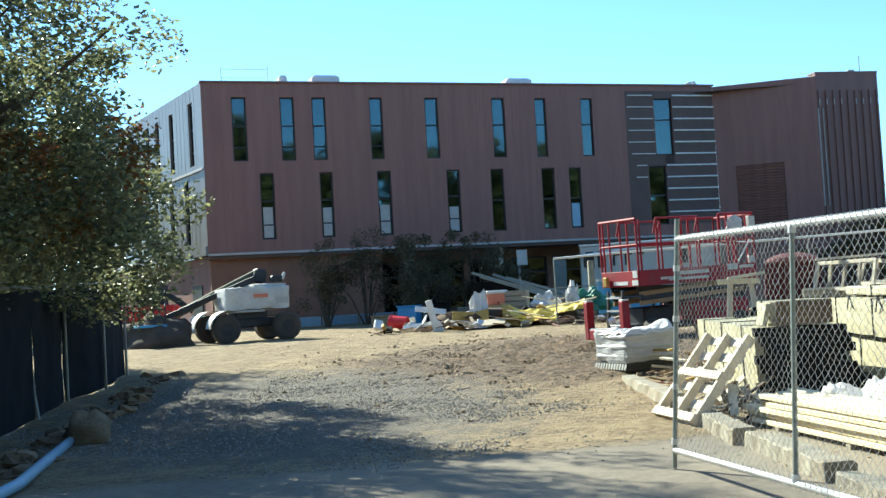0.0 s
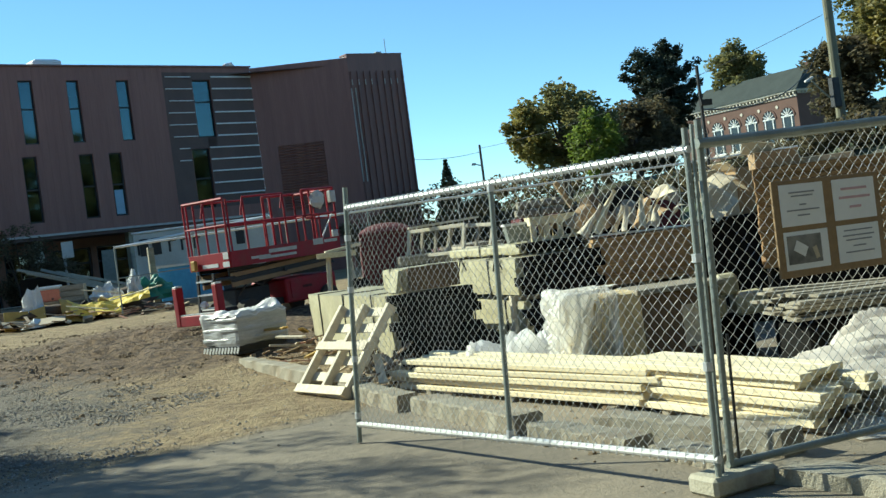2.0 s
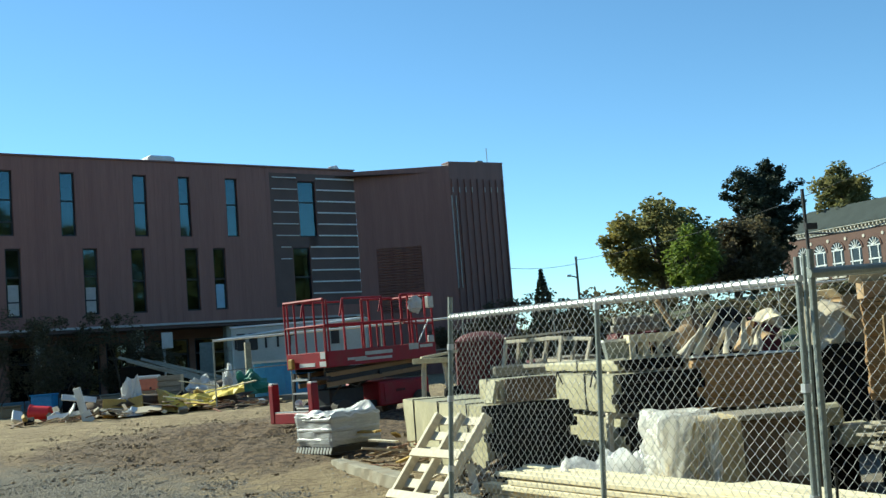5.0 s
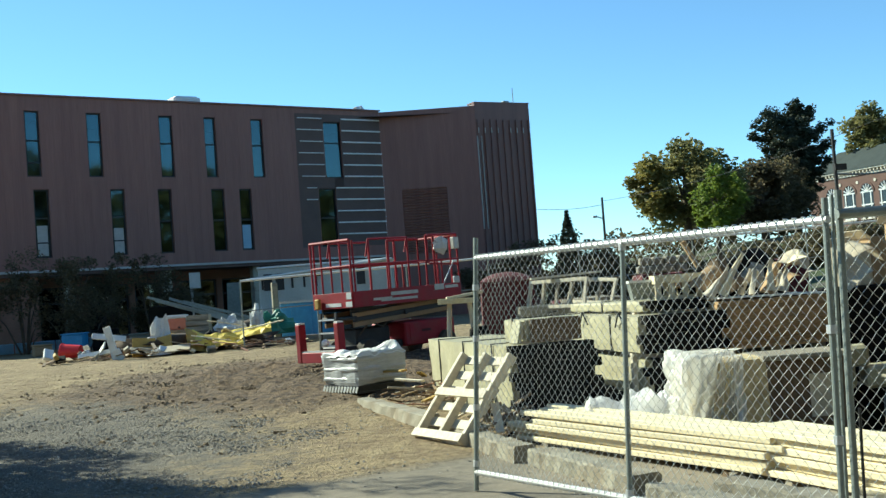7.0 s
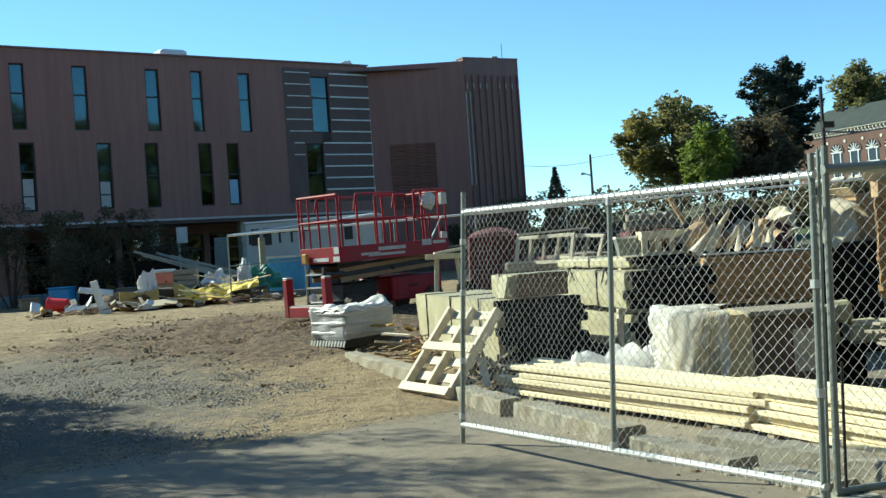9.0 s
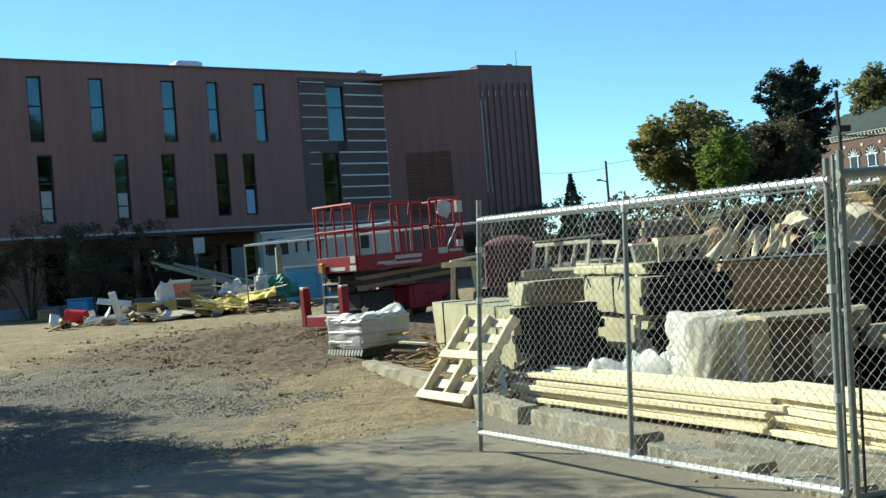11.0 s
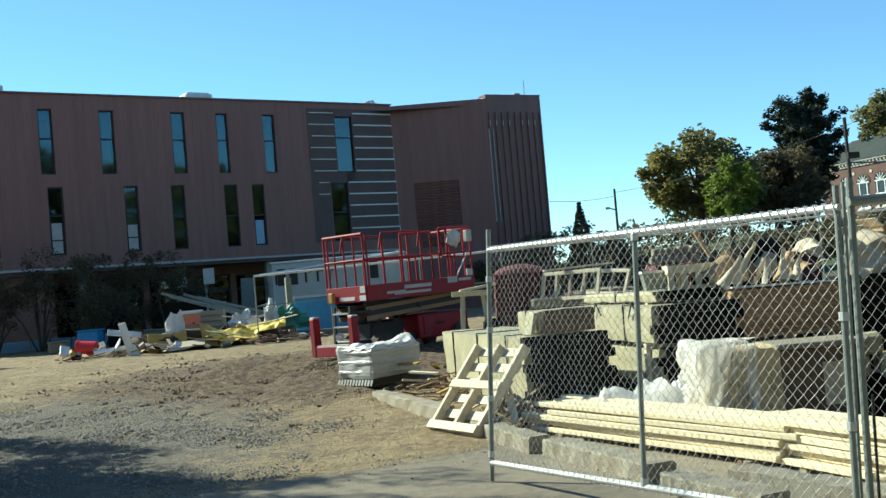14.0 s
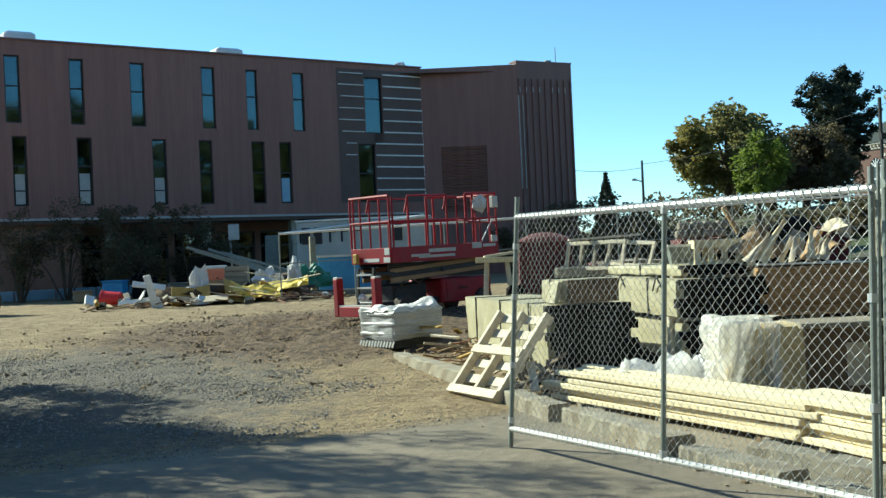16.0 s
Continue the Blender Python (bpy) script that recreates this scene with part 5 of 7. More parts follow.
# ---- scissor lift ----
def make_scissor_lift():
    rz = math.degrees(math.atan2(0.55, 0.83))
    g = thing("scissor_lift", "lowered red scissor lift with guard rails, parked on earth", "scissor lift", pose(3.0, 21.5, 0.45, 0, -1.0, rz), "")
    L, W = 3.0, 1.15

    def bar(p, q, r=0.02, name="rail", mt=M_RED):
        return part(name, Build().tube([p, q], r, 8), mt, plat)

    # chassis
    ch = part("chassis", Build().box((2.1, W / 2, 0.42), (1.45, W - 0.15, 0.48), ch=0.03), M_RED, g, "red chassis with side trays")
    part("chassis_frame", Build().box((1.2, W / 2, 0.25), (2.6, W - 0.35, 0.14), ch=0.02).box((0.75, W / 2, 0.45), (0.9, 0.5, 0.36), ch=0.03), M_DARKSTEEL, g, "dark greasy steel frame")
    part("hydraulic_ram", Build().tube([(0.5, W / 2, 0.42), (1.9, W / 2, 0.86)], 0.06, 10), M_DARKSTEEL, g)
    part("hose", Build().tube([(0.35, 0.3, 0.5), (0.5, 0.15, 0.75), (0.9, 0.2, 0.62), (1.2, 0.3, 0.8)], 0.02, 6), M_TYRE, g)
    part("tray_door", Build().box((2.1, 0.068, 0.44), (1.2, 0.014, 0.34), ch=0.004), M_RED, ch)
    part("door_latch", Build().box((1.95, 0.056, 0.46), (0.25, 0.012, 0.05)), M_REDDULL, ch)
    for x in (0.35, 2.5):
        for y in (0.08, W - 0.08):
            wh = part("wheel", Build().tube([(x, y - 0.11, 0.17), (x, y - 0.10, 0.17), (x, y + 0.10, 0.17), (x, y + 0.11, 0.17)], [0.2, 0.245, 0.245, 0.2], 20), M_TYRE, g)
            part("rim", Build().tube([(x, y - 0.118, 0.17), (x, y + 0.118, 0.17)], 0.12, 14), M_DARKSTEEL, wh)
    # end outriggers and bumper
    for y in (0.0, W - 0.02):
        b = Build().beam((-0.42, y, 0.06), (-0.42, y, 0.80), 0.17, 0.13, 0.015)
        part("outrigger", b, M_RED, g)
        part("outrigger_cap", Build().box((-0.42, y, 0.815), (0.15, 0.12, 0.03), ch=0.006), M_WHITE, g)
    part("bumper", Build().box((-0.44, W / 2, 0.16), (0.12, W - 0.18, 0.2), ch=0.012), M_RED, g)
    part("bumper_strip", Build().box((-0.44, W / 2, 0.275), (0.1, W - 0.2, 0.02)), M_WHITE, g)
    lad = part("ladder", Build().beam((-0.22, 0.35, 0.2), (-0.16, 0.35, 0.98), 0.05, 0.04).beam((-0.22, 0.8, 0.2), (-0.16, 0.8, 0.98), 0.05, 0.04), M_DARKSTEEL, g)
    for z in (0.35, 0.6, 0.85):
        part("rung", Build().beam((-0.2, 0.35, z), (-0.2, 0.8, z), 0.05, 0.03), M_GALV, lad)
    part("lamp", Build().blob((-0.25, 0.62, 0.42), (0.07, 0.09, 0.07), 0.1, 2, flat_base=False), M_WHITE, g)
    # folded scissor arms
    for k in range(3):
        z = 0.72 + k * 0.09
        for y in (0.16, W - 0.16):
            part("scissor_arm", Build().beam((0.1, y, z), (2.85, y, z + 0.13), 0.05, 0.085, 0.006), M_CARD if k != 1 else M_DARKSTEEL, g)
            part("scissor_arm", Build().beam((0.1, y + 0.06, z + 0.13), (2.85, y + 0.06, z), 0.05, 0.085, 0.006), M_DARKSTEEL, g)
    for x in (0.12, 1.48, 2.82):
        part("pivot_pin", Build().tube([(x, 0.1, 0.85), (x, W - 0.08, 0.85)], 0.04, 10), M_DARKSTEEL, g)
    # platform
    plat = part("platform", Build().box((L / 2, W / 2, 1.08), (L, W, 0.06), ch=0.01), M_REDDULL, g)
    for c, s in (((L / 2, -0.012, 1.2), (L, 0.024, 0.30)), ((L / 2, W + 0.012, 1.2), (L, 0.024, 0.30)), ((-0.012, W / 2, 1.2), (0.024, W, 0.30)), ((L + 0.012, W / 2, 1.2), (0.024, W, 0.30))):
        part("toe_board", Build().box(c, s, ch=0.004), M_RED, plat)
    # lettering as plain bars, and stickers
    for x, z, w, h in ((0.75, 1.17, 0.5, 0.05), (1.35, 1.25, 0.75, 0.07), (1.2, 1.14, 1.0, 0.05), (2.35, 1.30, 0.28, 0.12), (2.72, 1.29, 0.38, 0.06)):
        part("lettering_bar", Build().box((x, -0.027, z), (w, 0.006, h)), M_DIRTYWHITE, plat)
    for y, z, w, h in ((0.09, 1.28, 0.14, 0.13), (0.1, 1.12, 0.18, 0.1), (0.55, 1.12, 0.45, 0.07)):
        part("sticker", Build().box((-0.027, y, z), (0.006, w, h)), M_WHITE, plat)
    top, mid, low = 2.34, 1.85, 1.34
    # entry end
    for y in (0.0, 0.28, W - 0.3, W):
        bar((0, y, low), (0, y, top))
    bar((0, 0, top), (0, W, top), 0.03)
    bar((0, 0, mid), (0, W, mid))
    # long sides: two step-backs in the near rail
    for y in (0.0, W):
        for x in (0.08, 0.5, 1.0, 1.55, 2.05, 2.5, L):
            bar((x, y, low), (x, y, mid + (0.48 if x in (0.08, 0.5, 1.55, L) else 0.0)))
        bar((0.0, y, mid), (L, y, mid))
        bar((0.5, y, top), (1.55, y, top))
        bar((0.5, y, top), (0.42, y, mid + 0.2))
        bar((1.55, y, top), (1.46, y, mid + 0.2))
        bar((2.1, y, top + 0.02), (L, y, top + 0.02), 0.028)
        bar((2.1, y, mid - 0.05), (2.1, y, top + 0.02), 0.03)
        bar((2.3, y, low), (2.3, y, top), 0.026)
    for y in (0.2, 0.6, W):
        bar((L, y, low), (L, y, top))
    bar((L, 0, top), (L, W, top), 0.028)
    bar((L, 0, mid), (L, W, mid))
    bar((2.15, 0.02, top - 0.55), (L, 0.02, top - 0.6))
    bar((2.5, 0.0, low), (2.9, 0.0, mid), 0.014, "brace", M_GALV)
    part("control_box", Build().box((2.62, 0.1, top - 0.2), (0.28, 0.2, 0.3), ch=0.02), M_DARKSTEEL, plat)
    part("document_bag", Build().blob((2.45, -0.05, top - 0.2), (0.2, 0.07, 0.17), 0.3, 7, flat_base=False), M_SACK, plat, "crumpled white plastic bag")
    part("manual_box", Build().box((2.95, 0.0, top - 0.16), (0.16, 0.1, 0.24), ch=0.01), M_DIRTYWHITE, plat)
    part("socket_box", Build().box((2.86, -0.04, 1.42), (0.16, 0.06, 0.14), ch=0.01), M_DIRTYWHITE, plat)
    part("hydraulic_tank", Build().box((-0.08, 0.95, 1.16), (0.08, 0.14, 0.2), ch=0.02), M_OCHRE, plat)


make_scissor_lift()
# timber trestle beside the lift
g = thing("trestle", "cream timber trestle with a plank on top", "trestle", on_ground(4.38, 18.9, -14))
for x in (-0.14, 0.2):
    for s in (-1, 1):
        part("leg", Build().beam((x * 1.5, s * 0.25, 0), (x, s * 0.06, 1.1), 0.07, 0.05, 0.004), M_PALLET, g)
part("plank", Build().box((0.0, 0, 1.13), (0.66, 0.3, 0.09), Euler((0, 0.02, 0)).to_matrix(), 0.005), M_LUMBER, g)
part("plank", Build().box((0.12, 0.05, 1.22), (0.62, 0.2, 0.05), Euler((0, -0.12, 0.1)).to_matrix(), 0.005), M_PALLET, g)


single("dark_cloth", Build().blob((0, 0, 0), (0.3, 0.2, 0.62), 0.25, 12, 12, 16), M_NEARBLACK, "dark cloth hanging over a bucket beside the trestle", "cloth", on_ground(4.62, 18.4), smooth=True)
crumple("plastic_bag", "small crumpled clear bag beside the trestle", (4.85, 17.9), (0.35, 0.3), 15, M_FILMBRIGHT, 0.9, "plastic bag", 16)


# ---- debris field before the building ----
def at_ground(x, y):
    return Vector((x, y, ground_z(x, y)))


g = thing("red_bin", "bright red plastic bin lying on its side", "bin", on_ground(-3.75, 38.2, -20))
b = Build()
ring = lambda x, r: [(0.78 * x, 0.8 * r * math.cos(2 * math.pi * k / 20), 0.28 + 0.8 * r * math.sin(2 * math.pi * k / 20)) for k in range(20)]
b.add(ring(-0.38, 0.36) + ring(0.4, 0.27) + ring(-0.36, 0.33) + ring(0.38, 0.25), [(k, (k + 1) % 20, 20 + (k + 1) % 20, 20 + k) for k in range(20)] + [(40 + k, 60 + k, 60 + (k + 1) % 20, 40 + (k + 1) % 20) for k in range(20)] + [(k, 40 + k, 40 + (k + 1) % 20, (k + 1) % 20) for k in range(20)] + [tuple(60 + k for k in range(20)), tuple(20 + k for k in range(20))[::-1]])
part("body", b, M_BRIGHTRED, g)
part("rim", Build().tube([*[Vector(p) for p in ring(-0.38, 0.37)], Vector(ring(-0.38, 0.37)[0])], 0.025, 6), M_BRIGHTRED, g)

g = thing("board_heap", "white painted boards thrown crosswise on a low heap", "boards", on_ground(-2.35, 36.0))
for p, q, w in (((-0.12, -0.5, 1.02), (0.12, -0.5, 0.0), 0.26), ((-0.55, -0.42, 0.78), (0.42, -0.42, 0.62), 0.2), ((0.1, -0.62, 0.32), (0.26, -0.62, 0.0), 0.26), ((-1.0, -0.2, 0.18), (0.1, -0.3, 0.3), 0.16), ((-0.5, 0.1, 0.1), (-0.2, -0.5, 0.5), 0.22)):
    part("board", Build().beam(p, q, w, 0.04, 0.005, up=(-0.55, -0.6, 0.55)), M_WHITE, g)
single("debris_mound", Build().blob((0, 0, 0), (3.6, 1.6, 0.55), 0.35, 9, 12, 30), M_EARTH, "low mound of earth and rubble under debris", "debris", on_ground(0.0, 38.2), smooth=True)
rng = random.Random(17)
b = Build()
for i in range(150):
    x, y = rng.uniform(-4.4, 3.4), rng.gauss(36.8, 0.9)
    c = at_ground(x, y) + Vector((0, 0, 0.05 + 0.35 * rng.random() * math.exp(-(x / 3) ** 2)))
    a = rng.uniform(0, 6.3)
    d = Vector((math.cos(a), math.sin(a) * 0.6, rng.uniform(-0.25, 0.25))) * rng.uniform(0.15, 0.9)
    b.beam(c - d / 2, c + d / 2, rng.uniform(0.04, 0.16), 0.03)
single("loose_debris", b, M_SCRAPS, "scattered wood and card debris before the building", "debris", kind="stuff")
for i, (x, y, z, w, h, rx, ry, rz, mt) in enumerate(((-1.45, 36.4, 0.2, 0.7, 0.6, 70, 5, 10, M_OCHRE), (-0.95, 36.5, 0.22, 0.75, 0.55, 66, -12, -20, M_OCHRE), (-1.2, 36.2, 0.1, 1.3, 0.5, 20, 4, 8, M_GREYWOOD), (-0.6, 36.0, 0.1, 1.1, 0.4, 25, -3, -8, M_CARDPALE))):
    single("board_offcut", Build().box((0, 0, 0), (w, h, 0.03), ch=0.004), mt, "ochre sheet offcut standing in the debris", "board", pose(x, y, ground_z(x, y) + z + 0.1, rx, ry, rz), "board offcuts")


def sack(name, label, c, size, seed, material):
    return single(name, Build().blob((0, 0, 0), size, 0.34, seed, 16, 22, freq=2.2), material, label, "sack", pose(c[0], c[1], ground_z(*c[:2]) + c[2]), smooth=False)


sack("white_sack", "tall crumpled white woven sack leaning on debris", (-0.95, 36.9, 0.15), (0.36, 0.3, 0.8), 4, M_SACK)
sack("white_sack", "crumpled white plastic sack behind yellow sheets", (1.25, 39.0, 0.6), (0.42, 0.3, 0.4), 6, M_SACK)
sack("white_sack", "small white sack lying on earth", (-1.05, 35.9, 0.05), (0.3, 0.25, 0.16), 8, M_SACK)
sack("tarpaulin", "bundled dark green tarpaulin beside a timber post", (2.75, 39.5, 0.35), (0.75, 0.5, 0.7), 3, M_GREENTARP)
sack("white_sack", "white sheet bunched on the green tarpaulin", (2.2, 39.0, 0.4), (0.25, 0.3, 0.8), 9, M_SACK)


def limp_sheet(label, c, size, turn, seed, material, name="plastic_sheet"):
    def fn(u, v):
        x, y = (u - 0.5) * size[0], (v - 0.5) * size[1]
        q = Vector((x + seed, y, 0))
        return (x, y, 0.16 * noise.noise(q * 1.7) + 0.09 * noise.noise(q * 4))

    b = Build().grid(fn, 9, 6)
    b.grid(lambda u, v: Vector(fn(1 - u, v)) - Vector((0, 0, 0.012)), 9, 6)
    return single(name, b, material, label, "sheet", pose(c[0], c[1], ground_z(*c[:2]) + c[2], *turn), "yellow sheets")


limp_sheet("yellow plastic sheet spread over debris", (0.75, 36.8, 0.38), (1.7, 0.9), (26, 8, 12), 1, M_YELLOW)
limp_sheet("yellow plastic sheet folded over rubble", (1.75, 37.3, 0.5), (1.6, 0.8), (28, -9, -6), 5, M_YELLOW)
limp_sheet("ochre sheet half buried in rubble", (0.3, 36.7, 0.3), (1.1, 0.9), (40, 20, 30), 7, M_OCHRE)
for a, c, w in (((0.0, 36.3, 0.55), (1.2, 36.2, 0.30), 0.16), ((0.5, 36.7, 0.98), (1.7, 36.6, 0.72), 0.14), ((1.3, 36.4, 0.55), (2.9, 37.0, 0.80), 0.16)):
    single("yellow_board", Build().beam(Vector(a) + Vector((0, 0, ground_z(0, 36))), Vector(c) + Vector((0, 0, ground_z(0, 36))), w, 0.03, 0.004), M_LUMBER, "pale yellow board lying over sheets", "board", group="yellow boards")

g = thing("cooler", "faded orange drinks cooler with white lid on a stack", "cooler", on_ground(-0.42, 39.6, -10, 0.72))
part("body", Build().box((0, 0, 0.2), (0.66, 0.42, 0.4), ch=0.03), M_ORANGE, g)
part("lid", Build().box((0, 0, 0.45), (0.7, 0.46, 0.12), ch=0.03), M_WHITE, g, "white lid")
part("tap", Build().box((0.08, -0.23, 0.08), (0.06, 0.05, 0.06)), M_DARKSTEEL, g)
g = thing("crate_stack", "stack of grey-brown slatted crates", "crates", on_ground(0.25, 39.6, -10))
for k in range(6):
    part("crate_slat", Build().box((0, -0.3, 0.14 + k * 0.19), (0.85, 0.04, 0.15), ch=0.006), M_GREYWOOD, g)
part("body", Build().box((0, 0.05, 0.6), (0.82, 0.62, 1.16)), M_GREYWOOD, g)
single("brown_carton", Build().box((0, 0, 0.36), (0.7, 0.6, 0.72), ch=0.02), M_CARD, "brown carton under the cooler", "carton", on_ground(-0.42, 39.65, -10))

for i, (p, q) in enumerate((((-1.5, 43.8, 2.35), (2.6, 42.6, 0.95)), ((-1.2, 44.0, 2.2), (2.2, 42.4, 1.0)), ((-0.2, 44.0, 2.1), (3.2, 42.8, 1.0)), ((-0.7, 44.1, 2.25), (2.9, 42.9, 0.85)), ((0.8, 43.5, 1.0), (3.0, 43.0, 1.5)))):
    single("steel_channel", Build().beam(p, q, 0.14, 0.05, 0.006).beam(Vector(p) + Vector((0, 0, 0.03)), Vector(q) + Vector((0, 0, 0.03)), 0.02, 0.08), M_GALVDULL, "long grey steel channel leaning on a heap", "steel channel", group="steel channels")
single("steel_prop", soft_box(Build(), (0, 0, 0.8), (1.6, 0.9, 1.6), 5, 0.06), M_NEARBLACK, "dark covered stack holding steel channels", "stack", on_ground(-0.7, 44.6))
single("rubble_heap", Build().blob((0, 0, 0), (2.6, 1.4, 0.9), 0.4, 21, 12, 26), M_EARTH, "dark rubble heap behind the debris", "rubble", on_ground(1.8, 43.2), smooth=True)

# blue skip, timber post and trailer
g = thing("blue_skip", "sky blue open steel skip with a light rim", "skip", on_ground(4.35, 41.6, -10))
part("body", Build().box((0, 0, 0.72), (2.1, 1.5, 1.3), ch=0.02), M_BLUE, g)
part("rim", Build().box((0, -0.75, 1.38), (2.2, 0.08, 0.08)).box((-1.05, 0, 1.38), (0.08, 1.5, 0.08)).box((1.05, 0, 1.38), (0.08, 1.5, 0.08)), M_DIRTYWHITE, g)
for x in (-0.7, 0.0, 0.7):
    part("stiffener", Build().box((x, -0.77, 0.72), (0.08, 0.05, 1.2)), M_BLUE, g)
single("timber_post", Build().box((0, 0, 1.05), (0.2, 0.2, 2.1), ch=0.02), M_GREYWOOD, "upright weathered timber post beside the skip", "post", on_ground(2.95, 40.2, 10))
single("timber_sill", Build().box((0, 0, 0.1), (3.4, 0.25, 0.2), ch=0.02), M_GREYWOOD, "dark timber sleeper lying before the skip", "sleeper", on_ground(3.9, 39.6, -8))

g = thing("trailer", "dusty white box trailer with dark lettering", "trailer", on_ground(5.9, 48.5, -13))
# White body coloured grey for its shaded side; roof edge whiter as if top-lit.
part("body", Build().box((0, 0, 1.85), (5.6, 2.3, 2.1), ch=0.04), M_MACHGREY, g)
part("roof_edge", Build().box((0, 0, 2.93), (5.7, 2.4, 0.08), ch=0.02), M_WHITE, g)
for i, x in enumerate((-1.25, -0.75, -0.25, -2.5)):
    b = Build().box((x - 0.13, -1.17, 2.25), (0.09, 0.02, 0.5)).box((x + 0.02, -1.17, 2.46), (0.24, 0.02, 0.08))
    part("lettering_bar", b, M_FRAME, g)
for x in (-2.4, -1.9, 1.5):
    part("side_pane", Build().box((x, -1.165, 2.3), (0.35, 0.03, 0.7)), M_FRAME, g)
part("chassis", Build().box((0, 0, 0.68), (5.3, 1.6, 0.2)), M_DARKSTEEL, g)
for x in (-0.6, 0.6):
    for y in (-1.0, 1.0):
        part("wheel", Build().tube([(x, y - 0.1, 0.36), (x, y + 0.1, 0.36)], 0.36, 18), M_TYRE, g)
part("drawbar", Build().beam((-2.6, 0, 0.6), (-4.0, 0, 0.5), 0.12, 0.12), M_DARKSTEEL, g)
part("jack", Build().tube([(-3.4, 0, 0.0), (-3.4, 0, 0.6)], 0.05, 8), M_DARKSTEEL, g)
part("awning_pole", Build().tube([(-3.3, -1.3, 2.45), (2.6, -1.25, 2.92)], 0.06, 8), M_WHITE, g, "long white awning pole")

# inner yard fence with a bright top rail
g = thing("yard_fence", "galvanised pipe fence with a white top rail across the yard", "fence", pose(0, 0, 0))
pts = [(1.6, 36.2), (3.9, 35.6), (6.7, 35.0), (9.2, 34.4), (12, 33.8), (15.5, 33.0), (19, 32.2), (23, 31.3)]
for a, c in zip(pts, pts[1:]):
    za, zc = 2.5 + 0.02 * a[0], 2.5 + 0.02 * c[0]
    part("top_rail", Build().tube([(*a, za), (*c, zc)], 0.035, 8), M_WHITE, g)
    part("mid_rail", Build().tube([(*a, za - 0.95), (*c, zc - 0.95)], 0.02, 6), M_GALVDULL, g)
for a in pts:
    part("post", Build().tube([(*a, ground_z(*a) - 0.1), (*a, 2.55 + 0.02 * a[0])], 0.022, 8), M_GALVDULL, g)

# small gear in the shade of the overhang
for i, (x, y, w, h, mt, lb) in enumerate(((-4.6, 48.6, 0.9, 0.75, M_BLUE, "dark blue plastic bin by the building"), (-3.4, 48.9, 1.0, 0.8, M_NEARBLACK, "black plastic bin by the building"), (-2.0, 47.5, 0.8, 0.55, M_GREYWOOD, "low grey crate by the building"), (-5.8, 47.8, 0.7, 0.4, M_CARD, "brown carton lying by the building"), (-0.6, 48.2, 0.9, 0.9, M_DARKSTEEL, "dark tool chest by the building"))):
    g = thing("site_bin", lb, "bin", on_ground(x, y, 12 * i - 20), "bins by the building")
    part("body", Build().box((0, 0, h / 2), (w, 0.6, h), ch=0.04), mt, g)
    part("lid", Build().box((0, 0, h + 0.03), (w + 0.06, 0.66, 0.06), ch=0.02), mt, g)
rng = random.Random(61)
for i in range(26):
    x, y = rng.uniform(-4.6, 3.2), rng.uniform(35.4, 38.5)
    w, d = rng.uniform(0.15, 0.5), rng.uniform(0.1, 0.3)
    mt = rng.choice((M_SACK, M_WHITE, M_CARDPALE, M_CARD, M_GREYWOOD, M_NEARBLACK, M_OCHRE))
    single("debris_piece", Build().box((0, 0, 0), (w, d, rng.uniform(0.03, 0.18)), ch=0.012), mt, "broken scrap of building material in the debris", "debris", pose(x, y, ground_z(x, y) + rng.uniform(0.06, 0.3) + 0.35 * math.exp(-((x / 3.2) ** 2)) * ease(36.2, 38, y), rng.uniform(-40, 40), rng.uniform(-40, 40), rng.uniform(0, 180)), "debris pieces")

# notice on a post and propped panels by the building
g = thing("sign_post", "small white notice on a pale post before the building", "sign", on_ground(0.2, 53.2, -10))
part("post", Build().tube([(0, 0, 0), (0, 0, 3.1)], 0.06, 8), M_TRIM, g)
part("notice", Build().box((0.18, -0.07, 2.75), (0.5, 0.03, 0.72), ch=0.005), M_DIRTYWHITE, g)
single("propped_panel", Build().box((0, 0, 1.3), (0.65, 0.06, 2.5), Euler((0.12, 0, 0)).to_matrix(), 0.01), M_GALVDULL, "grey panel propped against the building", "panel", on_ground(2.1, 54, 12))
g = thing("low_barrier", "low pale blue plastic barrier along the building", "barrier", on_ground(-7.6, 53.2, 23))
for i in range(4):
    part("barrier_section", Build().box((-2.7 + i * 1.8, 0, 0.28), (1.7, 0.25, 0.45), ch=0.03), M_BLUEPIPE, g)


